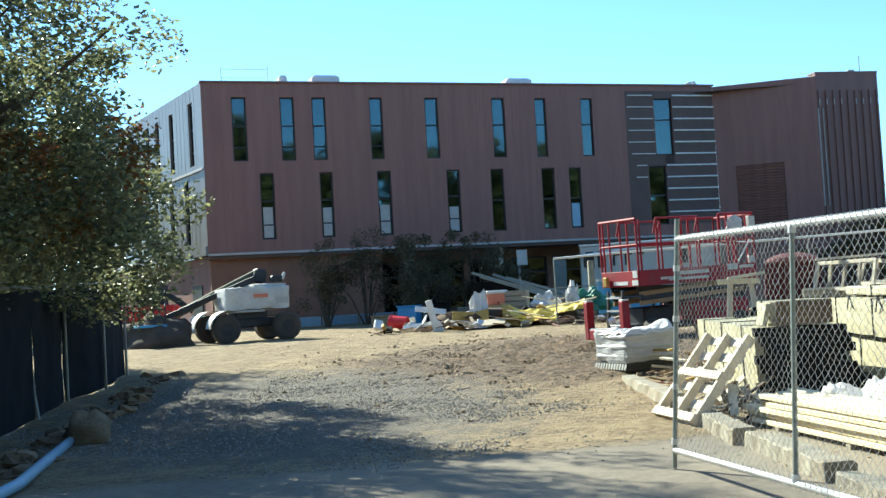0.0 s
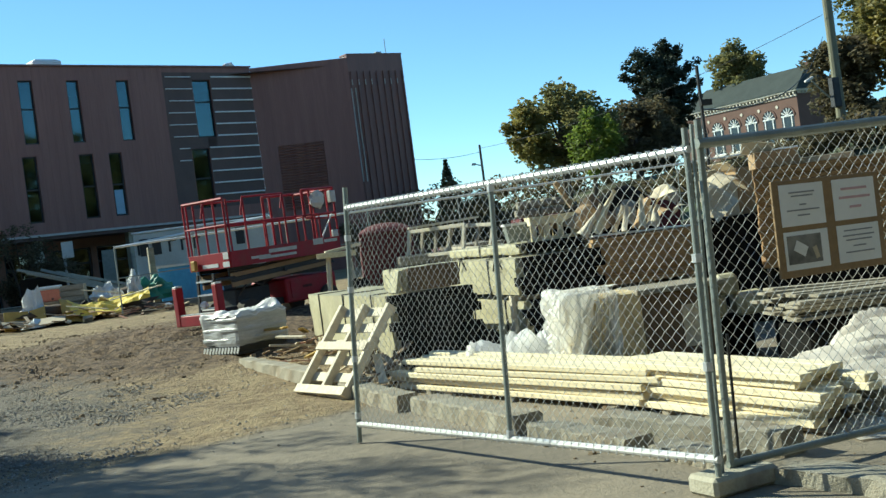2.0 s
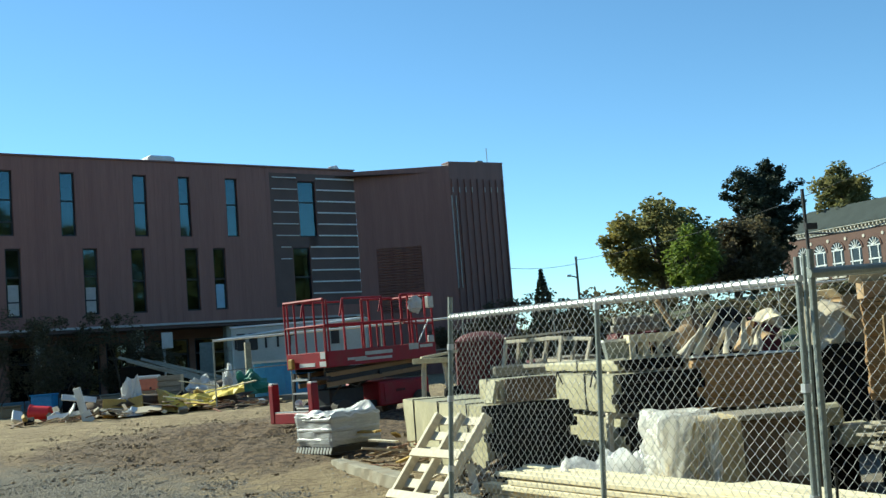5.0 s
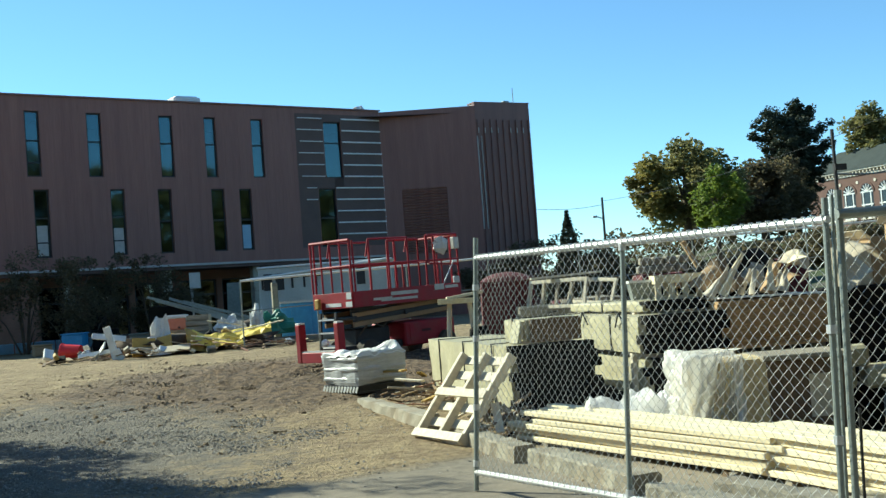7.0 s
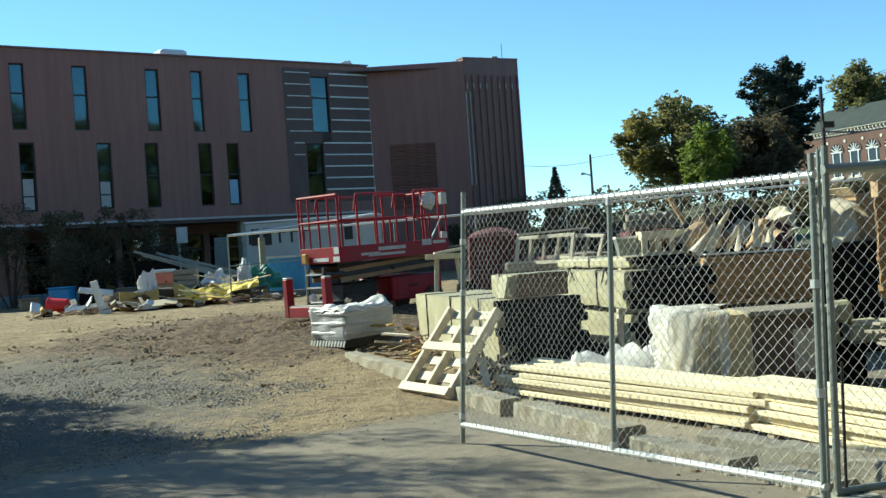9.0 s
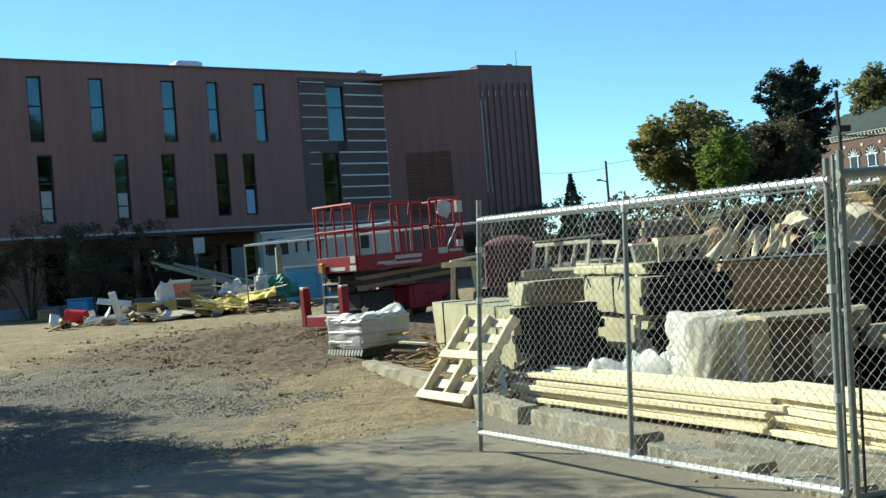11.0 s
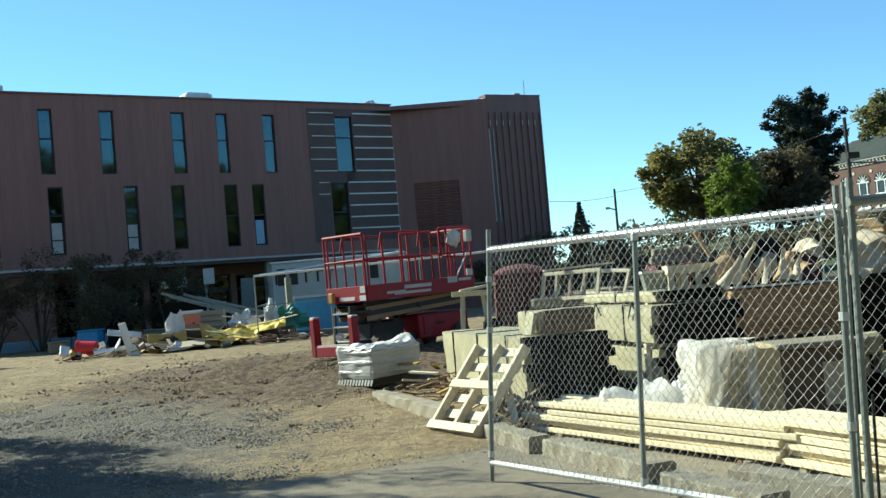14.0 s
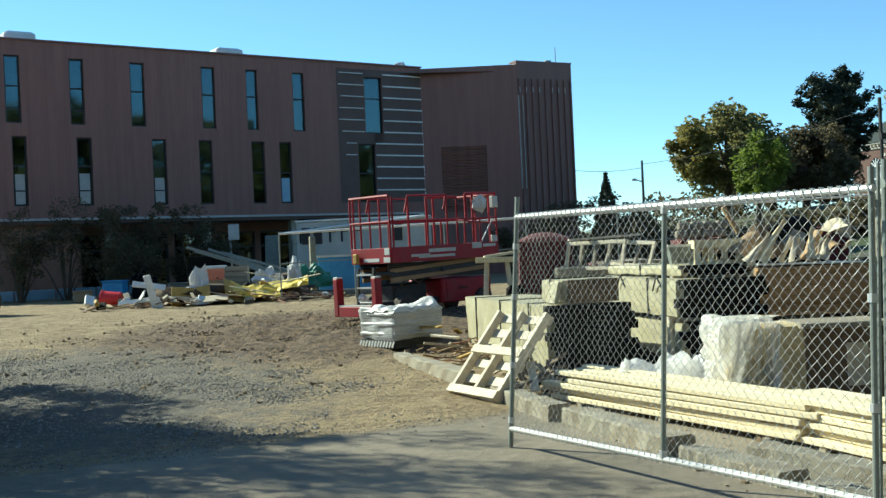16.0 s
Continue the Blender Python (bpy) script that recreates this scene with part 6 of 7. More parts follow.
# ---- boom lift, mound and screened fence ----
def make_boom_lift():
    g = thing("boom_lift", "pale grey articulated boom lift parked on earth", "boom lift", on_ground(-8.75, 37.0, 34))
    part("chassis", Build().box((0, 0, 0.62), (2.1, 1.1, 0.30), ch=0.04).box((0, 0, 0.86), (1.1, 1.0, 0.25), ch=0.03), M_DARKSTEEL, g)
    for x in (-1.05, 1.05):
        part("axle", Build().box((x, 0, 0.52), (0.22, 1.5, 0.2), ch=0.03), M_DARKSTEEL, g)
        for y in (-0.88, 0.88):
            wh = part("wheel", Build().tube([(x, y - 0.18, 0.46), (x, y - 0.14, 0.46), (x, y + 0.14, 0.46), (x, y + 0.18, 0.46)], [0.38, 0.47, 0.47, 0.38], 24), M_TYRE, g)
            part("rim", Build().tube([(x, y - 0.19, 0.46), (x, y + 0.19, 0.46)], 0.22, 16), M_DARKSTEEL, wh)
            part("wheel_hub", Build().tube([(x, y - 0.205, 0.46), (x, y + 0.205, 0.46)], 0.09, 10), M_DARKSTEEL, wh)
    for y in (-0.88, 0.88):
        outer = lambda u, v, r: (-1.05 - r * math.cos(math.pi * (0.02 + 0.62 * u)), y - 0.26 + 0.52 * v, 0.46 + r * math.sin(math.pi * (0.02 + 0.62 * u)))
        b = Build().grid(lambda u, v: outer(u, v, 0.60), 12, 2).grid(lambda u, v: outer(1 - u, v, 0.55), 12, 2)
        part("mudguard", b, M_DIRTYWHITE, g, "pale curved mudguard")
    part("deck_edge", Build().box((-0.35, -0.62, 1.0), (1.5, 0.12, 0.07), ch=0.02), M_DIRTYWHITE, g)
    hood = part("engine_hood", soft_box(Build(), (0.15, -0.1, 1.42), (2.25, 1.25, 0.74), 61, 0.05, 12, 8, 8), M_DIRTYWHITE, g, "pale grey rounded engine hood")
    part("hood_top", soft_box(Build(), (0.65, -0.05, 1.82), (1.15, 0.95, 0.14), 62, 0.02, 8, 6, 3), M_DIRTYWHITE, hood)
    part("hood_seam", Build().box((-0.45, -0.735, 1.45), (0.03, 0.02, 0.6)), M_MACHGREY, hood)
    part("hood_label", Build().box((0.25, -0.74, 1.5), (0.5, 0.012, 0.12)), M_ORANGE, hood, "faded orange label bar")
    part("louvre_grille", Build().box((1.0, -0.74, 1.32), (0.4, 0.02, 0.2)), M_MACHGREY, hood)
    part("boom_arm", Build().beam((0.6, 0.55, 2.3), (-2.3, 0.55, 1.0), 0.22, 0.24, 0.02), M_POLE, g)
    part("boom_arm", Build().beam((0.4, 0.2, 2.1), (-2.9, 0.3, 0.85), 0.16, 0.18, 0.02), M_DARKSTEEL, g)
    part("boom_knuckle", Build().box((0.62, 0.4, 2.16), (0.45, 0.5, 0.5), Euler((0, 0.25, 0)).to_matrix(), 0.08), M_DARKSTEEL, g)
    part("hose_bracket", Build().box((1.05, -0.1, 2.05), (0.42, 0.3, 0.22), ch=0.05), M_DARKSTEEL, g)
    part("work_lamp", Build().box((1.28, -0.2, 2.14), (0.1, 0.08, 0.26), Euler((0, 0.4, 0)).to_matrix(), 0.02), M_DIRTYWHITE, g)
    bk = part("basket_floor", Build().box((-3.3, 0.3, 0.7), (0.9, 1.5, 0.08), ch=0.01), M_BLUE, g)
    for x in (-3.72, -2.88):
        for y in (-0.42, 0.3, 1.02):
            part("basket_post", Build().tube([(x, y, 0.7), (x, y, 1.72)], 0.025, 6), M_DARKSTEEL, bk)
    for z in (1.22, 1.72):
        part("basket_rail", Build().tube([(-3.72, -0.42, z), (-3.72, 1.02, z), (-2.88, 1.02, z), (-2.88, -0.42, z), (-3.72, -0.42, z)], 0.025, 6), M_DARKSTEEL, bk)


make_boom_lift()
single("earth_mound", Build().blob((0, 0, 0), (1.35, 1.0, 1.0), 0.22, 13, 14, 28), M_EARTH, "dark heap of earth beside the boom lift", "earth mound", on_ground(-11.4, 35.5), smooth=True)
g = thing("red_loader", "red loader machine with dark cab behind the earth mound", "loader", on_ground(-13.6, 41.0, 10))
part("body", Build().box((0, 0, 0.95), (2.2, 1.5, 0.9), ch=0.08), M_BRIGHTRED, g)
part("cab", Build().box((0.2, 0, 1.75), (1.0, 1.2, 0.9), ch=0.05), M_DARKSTEEL, g)
part("arm", Build().beam((0.3, -0.8, 2.2), (1.8, -0.8, 1.1), 0.16, 0.22, 0.02), M_DARKSTEEL, g)
part("bucket", Build().box((2.0, -0.3, 0.6), (0.6, 1.5, 0.6), ch=0.06), M_DIRTYWHITE, g)
for x in (-0.7, 0.7):
    for y in (-0.8, 0.8):
        part("wheel", Build().tube([(x, y - 0.14, 0.42), (x, y + 0.14, 0.42)], 0.42, 18), M_TYRE, g)

SCREEN = [(-4.6, 6.0), (-5.35, 10.4), (-6.2, 15.4), (-6.72, 17.6), (-6.75, 19.3), (-7.38, 22.0)]
g = thing("screened_fence", "chain fence hung with black privacy screen fabric", "fence", pose(0, 0, 0))
for k, (a, c) in enumerate(zip(SCREEN, SCREEN[1:])):
    def fn(u, v, a=a, c=c):
        x, y = a[0] + (c[0] - a[0]) * u, a[1] + (c[1] - a[1]) * u
        sag = 0.03 * math.sin(u * 9 + k) * (1 - v) + 0.03 * noise.noise(Vector((x * 2, y * 2, v * 3)))
        return (x + sag, y, ground_z(x, y) + 0.02 + v * (1.86 - 0.05 * math.sin(math.pi * u)))
    b = Build().grid(fn, 14, 6)
    b.grid(lambda u, v, fn=fn: Vector(fn(1 - u, v)) - Vector((0.012, 0, 0)), 14, 6)
    part("screen_fabric", b, M_SCREEN, g)
    part("top_rail", Build().tube([(*a, ground_z(*a) + 1.9), (*c, ground_z(*c) + 1.9)], 0.02, 8), M_GALVDULL, g)
for k, a in enumerate(SCREEN):
    lean = 0.3 if k == 2 else 0.0
    part("post", Build().tube([(a[0] + 0.05, a[1], ground_z(*a) - 0.05), (a[0] + 0.05 - lean, a[1], ground_z(*a) + 1.97)], 0.028, 8), M_GALVDULL, g)
single("pipe", Build().tube([(-3.45, 8.0, 0.06), (-3.69, 9.6, 0.06), (-4.7, 13.25, 0.07)], 0.055, 14), M_BLUEPIPE, "dull blue-grey plastic pipe lying beside the fence", "pipe", smooth=True)
single("boulder", Build().blob((0, 0, 0.1), (0.24, 0.2, 0.26), 0.35, 4, 10, 14, False), M_ROCK, "tan earth-covered boulder by the fence", "boulder", on_ground(-4.38, 12.9), smooth=True)
rng = random.Random(31)
b = Build()
for i in range(60):
    u = rng.random()
    x, y = -4.2 - 2.4 * u + rng.uniform(-0.1, 0.5), 9 + 12.5 * u
    s = rng.uniform(0.05, 0.22)
    b.blob((x, y, ground_z(x, y)), (s, s * 0.8, s * 0.6), 0.35, i, 5, 7)
single("rubble_edge", b, M_CLODS, "clods and rubble along the screened fence foot", "rubble", kind="stuff")


# ---- trees ----
def leaves(b, clumps, per, size, rng, droop=0.0, flat=1.0):
    """Small bent leaf sprays round each clump centre (x, y, z, radius)."""
    for cx, cy, cz, r in clumps:
        for _ in range(per):
            d = Vector((rng.gauss(0, 1), rng.gauss(0, 1), rng.gauss(0, 1)))
            d = d.normalized() * (r * rng.random() ** 0.45)
            p = Vector((cx + d.x, cy + d.y, cz + d.z * flat - droop * d.length))
            a = Vector((rng.uniform(-1, 1), rng.uniform(-1, 1), rng.uniform(-0.5, 0.5))).normalized()
            c = a.cross(Vector((rng.uniform(-1, 1), rng.uniform(-1, 1), rng.uniform(-1, 1)))).normalized()
            s = size * rng.uniform(0.6, 1.3)
            n = a.cross(c) * s * 0.18
            b.add([p - a * s * 0.5, p + c * s * 0.26 - a * s * 0.12 + n, p + c * s * 0.17 + a * s * 0.24 + n * 0.6, p + a * s * 0.5 - n * 0.5, p - c * s * 0.17 + a * s * 0.24 + n * 0.6, p - c * s * 0.26 - a * s * 0.12 + n], [(0, 1, 2, 3), (0, 3, 4, 5)])
    return b


def shell(rng, c, r, n, clump, hollow=0.55):
    """Clump centres through an uneven ellipsoid, thinner in the middle."""
    out = []
    while len(out) < n:
        d = Vector((rng.gauss(0, 1), rng.gauss(0, 1), rng.gauss(0, 1))).normalized()
        k = hollow + (1 - hollow) * rng.random()
        k *= 1 + 0.35 * noise.noise(d * 2.2 + Vector(c) * 0.37)
        out.append((c[0] + d.x * r[0] * k, c[1] + d.y * r[1] * k, c[2] + d.z * r[2] * k, clump * rng.uniform(0.6, 1.25)))
    return out


def broadleaf(label, base, height, trunk_r, crowns, leaf, per, seed, name="tree", limbs=14, split=0.35):
    """crowns: (centre, radii, number of clumps, clump radius, material), relative to the base."""
    rng = random.Random(seed)
    x, y = base
    g = thing(name, label, "tree", on_ground(x, y, 0, -0.1))
    fork = height * split
    b = Build().tube([(0, 0, 0), (0.04 * height * 0.1, 0, fork * 0.5), (0, 0.02, fork), (0.1, 0.05, height * 0.75)], [trunk_r * 1.25, trunk_r, trunk_r * 0.8, trunk_r * 0.2], 10)
    sets = [(shell(rng, c, r, n, cr), mt) for c, r, n, cr, mt in crowns]
    flat = [k for s, _ in sets for k in s]
    for i in range(limbs):
        t = flat[rng.randrange(len(flat))]
        h0 = fork * rng.uniform(0.75, 1.3)
        mid = Vector((t[0] * 0.5, t[1] * 0.5, (h0 + t[2]) / 2 + 0.06 * height))
        b.tube([(0, 0, h0), mid, t[:3]], [trunk_r * 0.42, trunk_r * 0.25, trunk_r * 0.06], 6, False)
    part("trunk", b, M_BARK, g, smooth=True)
    for s, mt in sets:
        part("crown", leaves(Build(), s, per, leaf, rng), mt, g)
    return g


broadleaf("leafy green street tree with some rusty leaves", (-7.9, 14.4), 7.5, 0.2,
    [((1.1, -0.3, 4.7), (3.0, 2.6, 2.3), 74, 0.55, M_LEAF), ((1.8, -0.4, 3.0), (2.3, 2.0, 1.1), 46, 0.5, M_LEAF), ((1.9, 0.2, 3.4), (1.9, 1.8, 0.9), 24, 0.45, M_LEAFRUST), ((2.0, 2.9, 2.9), (1.6, 2.0, 1.2), 46, 0.5, M_LEAF), ((0.0, 2.0, 3.2), (2.4, 2.0, 1.6), 40, 0.55, M_LEAF), ((0.6, -3.0, 4.2), (2.2, 2.2, 2.0), 60, 0.55, M_LEAF), ((0.9, 2.2, 4.7), (2.1, 1.9, 1.4), 60, 0.5, M_LEAF), ((0.2, 1.0, 6.4), (2.4, 2.4, 1.5), 30, 0.55, M_LEAF), ((-1.2, -1.2, 5.0), (2.6, 2.6, 2.4), 70, 0.6, M_LEAF)], 0.095, 165, 1, limbs=44)
# Trees outside the view, added to cast shadow on the fence and ground.
for tx, ty, sd in ((-12.4, 20.6, 31), (-13.6, 26.4, 32), (-10.6, 16.6, 33)):
    broadleaf("unseen leafy tree beyond the screened fence, added for its shadow", (tx, ty), 8.0, 0.2,
        [((0, 0, 5.2), (2.5, 2.5, 2.6), 95, 0.6, M_LEAF), ((0, 0, 3.4), (2.2, 2.2, 1.4), 50, 0.55, M_LEAF)], 0.16, 70, sd)
broadleaf("large olive-green autumn tree with yellowing side", (47.2, 100), 13, 0.4,
    [((0.3, 0, 7.6), (4.9, 4, 4.6), 95, 1.25, M_LEAFAUTUMN), ((-4.0, -1.2, 7.0), (2.0, 2, 2.8), 26, 0.9, M_LEAFYELLOW), ((3.4, -1, 5.5), (2.6, 2, 3.0), 30, 1.0, M_LEAFAUTUMN)], 0.55, 75, 2)
broadleaf("slender bright green tree before larger trees", (46.2, 92), 10, 0.2,
    [((0.4, 0, 5.2), (2.2, 2, 3.4), 44, 0.8, M_LEAFBRIGHT)], 0.42, 75, 3)
broadleaf("dark green tree beside the tall pine", (57.5, 104), 9, 0.35,
    [((0, 0, 4.4), (4.2, 3, 3.6), 80, 1.1, M_SHRUB), ((-4.5, 0, 3.0), (2.5, 2, 2.5), 36, 0.9, M_SHRUB)], 0.5, 75, 4)
broadleaf("dark broad tree under the tall pine", (60.5, 106), 9, 0.35,
    [((0, 0, 3.8), (3.8, 3, 4.0), 90, 1.1, M_SHRUB)], 0.5, 75, 14)
broadleaf("tall green roadside tree beside the brick hall", (66.8, 76.0), 18, 0.45,
    [((1.0, 0, 10.5), (4.8, 4.5, 7.5), 150, 1.25, M_LEAFAUTUMN), ((-5.0, 0, 5.0), (2.9, 2.5, 3.7), 64, 1.0, M_SHRUB), ((-2.4, -3.6, 8.4), (2.4, 2.2, 2.6), 60, 0.9, M_LEAFYELLOW)], 0.5, 80, 5)
broadleaf("olive and yellow autumn roadside tree", (70.5, 72), 18, 0.45,
    [((0, 0, 9.5), (5.0, 4.5, 8.0), 140, 1.25, M_LEAFAUTUMN), ((-2, -2, 11), (3, 3, 3), 50, 1.0, M_LEAFYELLOW)], 0.5, 80, 6)
broadleaf("grey-green tree behind the brick hall", (95, 138), 20, 0.4,
    [((-1.0, 0, 13.0), (4.2, 4, 5.4), 80, 1.3, M_LEAFAUTUMN)], 0.65, 70, 7)
broadleaf("dark green tree far beside the building", (-27, 62), 11, 0.35,
    [((0, 0, 5.0), (4.5, 4.5, 4.8), 90, 1.2, M_LEAF)], 0.5, 70, 8)
broadleaf("broad green tree beyond the screened fence", (-21, 44), 9, 0.3,
    [((0, 0, 4.0), (3.6, 3.6, 3.8), 80, 1.0, M_LEAF)], 0.42, 70, 9)


def make_pine(x, y, h, seed):
    rng = random.Random(seed)
    g = thing("pine_tree", "tall dark pine with layered plumes of needles", "tree", on_ground(x, y, 0, -0.2))
    b = Build().tube([(0, 0, 0), (0.2, 0, h * 0.5), (0.6, 0, h * 0.92)], [0.42, 0.3, 0.08], 10)
    cl = []
    stems = ((-1.9, 0.0, 0.93, 1.0), (1.7, 0.6, 1.0, 0.9), (0.2, -0.8, 0.84, 1.1))
    for sx, sy, top, wide in stems:
        b.tube([(0.2, 0, h * 0.38), (sx * 0.7, sy * 0.7, h * 0.6), (sx, sy, h * top * 0.97)], [0.24, 0.16, 0.05], 7, False)
        for i in range(26):
            k = i / 25
            z = h * (0.3 + (top - 0.3) * k)
            reach = wide * rng.uniform(0.5, 1.0) * (3.6 if 0.15 < k < 0.75 else 2.4) * (1.0 if k < 0.92 else 0.45)
            a = i * 2.4 + rng.uniform(-0.7, 0.7)
            c = Vector((sx, sy, 0)) * (0.3 + 0.7 * k)
            p0 = Vector((c.x, c.y, z - 0.7))
            tip = Vector((c.x + math.cos(a) * reach, c.y + math.sin(a) * reach, z + rng.uniform(0.1, 1.0)))
            b.tube([p0, (p0 + tip) / 2 + Vector((0, 0, -0.15)), tip], [0.09, 0.06, 0.02], 5, False)
            for t in (0.5, 0.75, 1.0):
                q = p0.lerp(tip, t)
                for _ in range(2):
                    cl.append((q.x + rng.uniform(-0.5, 0.5), q.y + rng.uniform(-0.5, 0.5), q.z + rng.uniform(0.0, 0.6), rng.uniform(0.4, 0.8)))
    part("trunk", b, M_BARK, g, smooth=True)
    part("crown", leaves(Build(), cl, 46, 0.4, rng, -0.3, 0.8), M_NEEDLE, g)


make_pine(64.8, 110, 13.7, 3)


def make_spruce(x, y, h, w, seed):
    rng = random.Random(seed)
    g = thing("spruce_tree", "small dark conical spruce at the far street", "tree", on_ground(x, y, 0, -0.1))
    part("trunk", Build().tube([(0, 0, 0), (0, 0, h)], [0.12, 0.02], 8), M_BARK, g)
    cl = []
    for i in range(26):
        k = i / 25
        n = max(3, int(8 * (1 - k)))
        for j in range(n):
            a = j * 2 * math.pi / n + i
            r = w * (1 - k) * rng.uniform(0.6, 1.0)
            cl.append((r * math.cos(a), r * math.sin(a), h * (0.08 + 0.92 * k), 0.5 * (1.2 - k)))
    part("crown", leaves(Build(), cl, 42, 0.32, rng, 0.35, 0.7), M_NEEDLE, g)


make_spruce(33.3, 95, 7.4, 2.0, 4)
make_spruce(30.4, 99, 4.6, 1.2, 5)


def shrub(x, y, w, h, seed, material, label="dark leafy shrub before the building", leaf=0.2, per=60, n=26):
    rng = random.Random(seed)
    g = thing("shrub", label, "shrub", on_ground(x, y, 0, -0.05), "shrubs and saplings")
    cl = shell(rng, (0, 0, h * 0.58), (w, w, h * 0.46), n, 0.42, 0.3)
    b = Build()
    for t in cl[::3]:
        b.tube([(t[0] * 0.1, t[1] * 0.1, 0), (t[0] * 0.5, t[1] * 0.5, t[2] * 0.6), t[:3]], [0.05, 0.03, 0.01], 5, False)
    part("stem", b, M_BARK, g, kind="stuff")
    part("foliage", leaves(Build(), cl, per, leaf, rng), material, g)


for i, (x, y, w, h) in enumerate(((-8.8, 51.5, 1.1, 3.4), (-7.0, 52.2, 1.4, 4.2), (-5.2, 52.0, 1.3, 4.4), (-3.4, 52.4, 1.3, 3.9), (-1.6, 53.4, 1.3, 3.6), (-0.4, 53.8, 1.1, 3.0), (-4.3, 50.6, 1.1, 2.6))):
    shrub(x, y, w * 1.15, h * 1.12, 70 + i, M_SHRUB, leaf=0.13, per=80, n=34)
for i, (x, y, w, h) in enumerate(((17.6, 60.5, 1.2, 4.0), (19.5, 60.2, 1.3, 4.7), (21.4, 60.0, 1.3, 4.4), (23.3, 61.0, 1.4, 4.2), (15.6, 61.0, 1.0, 3.2))):
    shrub(x, y, w, h, 90 + i, M_SHRUB, "dark shrub by the tower wall")
rng = random.Random(44)
b = Build()
cl = []
for i in range(130):
    x = rng.uniform(22, 58)
    y = 108 + 12 * rng.random()
    cl.append((x, y, ground_z(x, y) + rng.uniform(0.3, 3.4), rng.uniform(0.8, 1.5)))
single("far_hedge", leaves(b, cl, 46, 0.6, rng), M_SHRUB, "far olive hedge and low trees along the street", "hedge", kind="stuff")

b, cl = Build(), []
for i in range(330):
    u = rng.random()
    x, y = 22 + 34 * u, 66 - 12 * u + rng.uniform(-2, 2)
    cl.append((x, y, ground_z(x, y) + rng.uniform(0.2, 1.7), rng.uniform(0.5, 0.9)))
single("street_hedge", leaves(b, cl, 46, 0.4, rng), M_SHRUB, "dark hedge along the street above the yard", "hedge", kind="stuff")

# woods behind the camera, mirrored in the windows
rng = random.Random(45)
b, cl = Build(), []
for i in range(820):
    x = rng.uniform(-30, 150)
    y = -14 - 12 * rng.random()
    cl.append((x, y, rng.uniform(1.0, 22.5 + 6 * noise.noise(Vector((x * 0.1, 0, 0)))), rng.uniform(2.0, 3.4)))
single("far_woods", leaves(b, cl, 34, 2.1, rng), M_LEAFAUTUMN, "tall autumn woods across the street", "woods", kind="stuff")


# ---- street on the hill ----
def arch_window(parent, x, z, w, h):
    wdw = new("window")
    wdw.parent = parent
    wdw.location = (x, 0, z)
    r = w / 2
    outer = [(-r, 0), (r, 0)] + [(r * math.cos(a), h - r + r * math.sin(a)) for a in [math.pi * k / 10 for k in range(11)]]
    part("pane", Build().add([(p[0], -0.02, p[1]) for p in outer], [tuple(range(len(outer)))]), M_DARKGLASS, wdw)
    b = Build()
    for k in (-0.33, 0.33):
        b.box((k * w, -0.06, (h - r) / 2), (0.16, 0.08, h - r))
    for z2 in (0.06, (h - r) * 0.5, h - r):
        b.box((0, -0.06, z2), (w, 0.08, 0.18))
    for a in (0.5, 1.05, 1.57, 2.1, 2.65):
        b.beam((0, -0.06, h - r), (r * math.cos(a), -0.06, h - r + r * math.sin(a)), 0.15, 0.08)
    part("window_frame", b, M_WHITE, wdw)
    b = Build()
    for k in range(12):
        a0, a1 = math.pi * k / 12, math.pi * (k + 1) / 12
        b.beam((1.16 * r * math.cos(a0), -0.05, h - r + 1.16 * r * math.sin(a0)), (1.16 * r * math.cos(a1), -0.05, h - r + 1.16 * r * math.sin(a1)), 0.2, 0.1, up=(0, 1, 0))
    part("brick_arch", b, M_OLDBRICK, wdw)
    part("window_sill", Build().box((0, -0.12, -0.12), (w + 0.35, 0.25, 0.22)), M_STONETRIM, wdw)


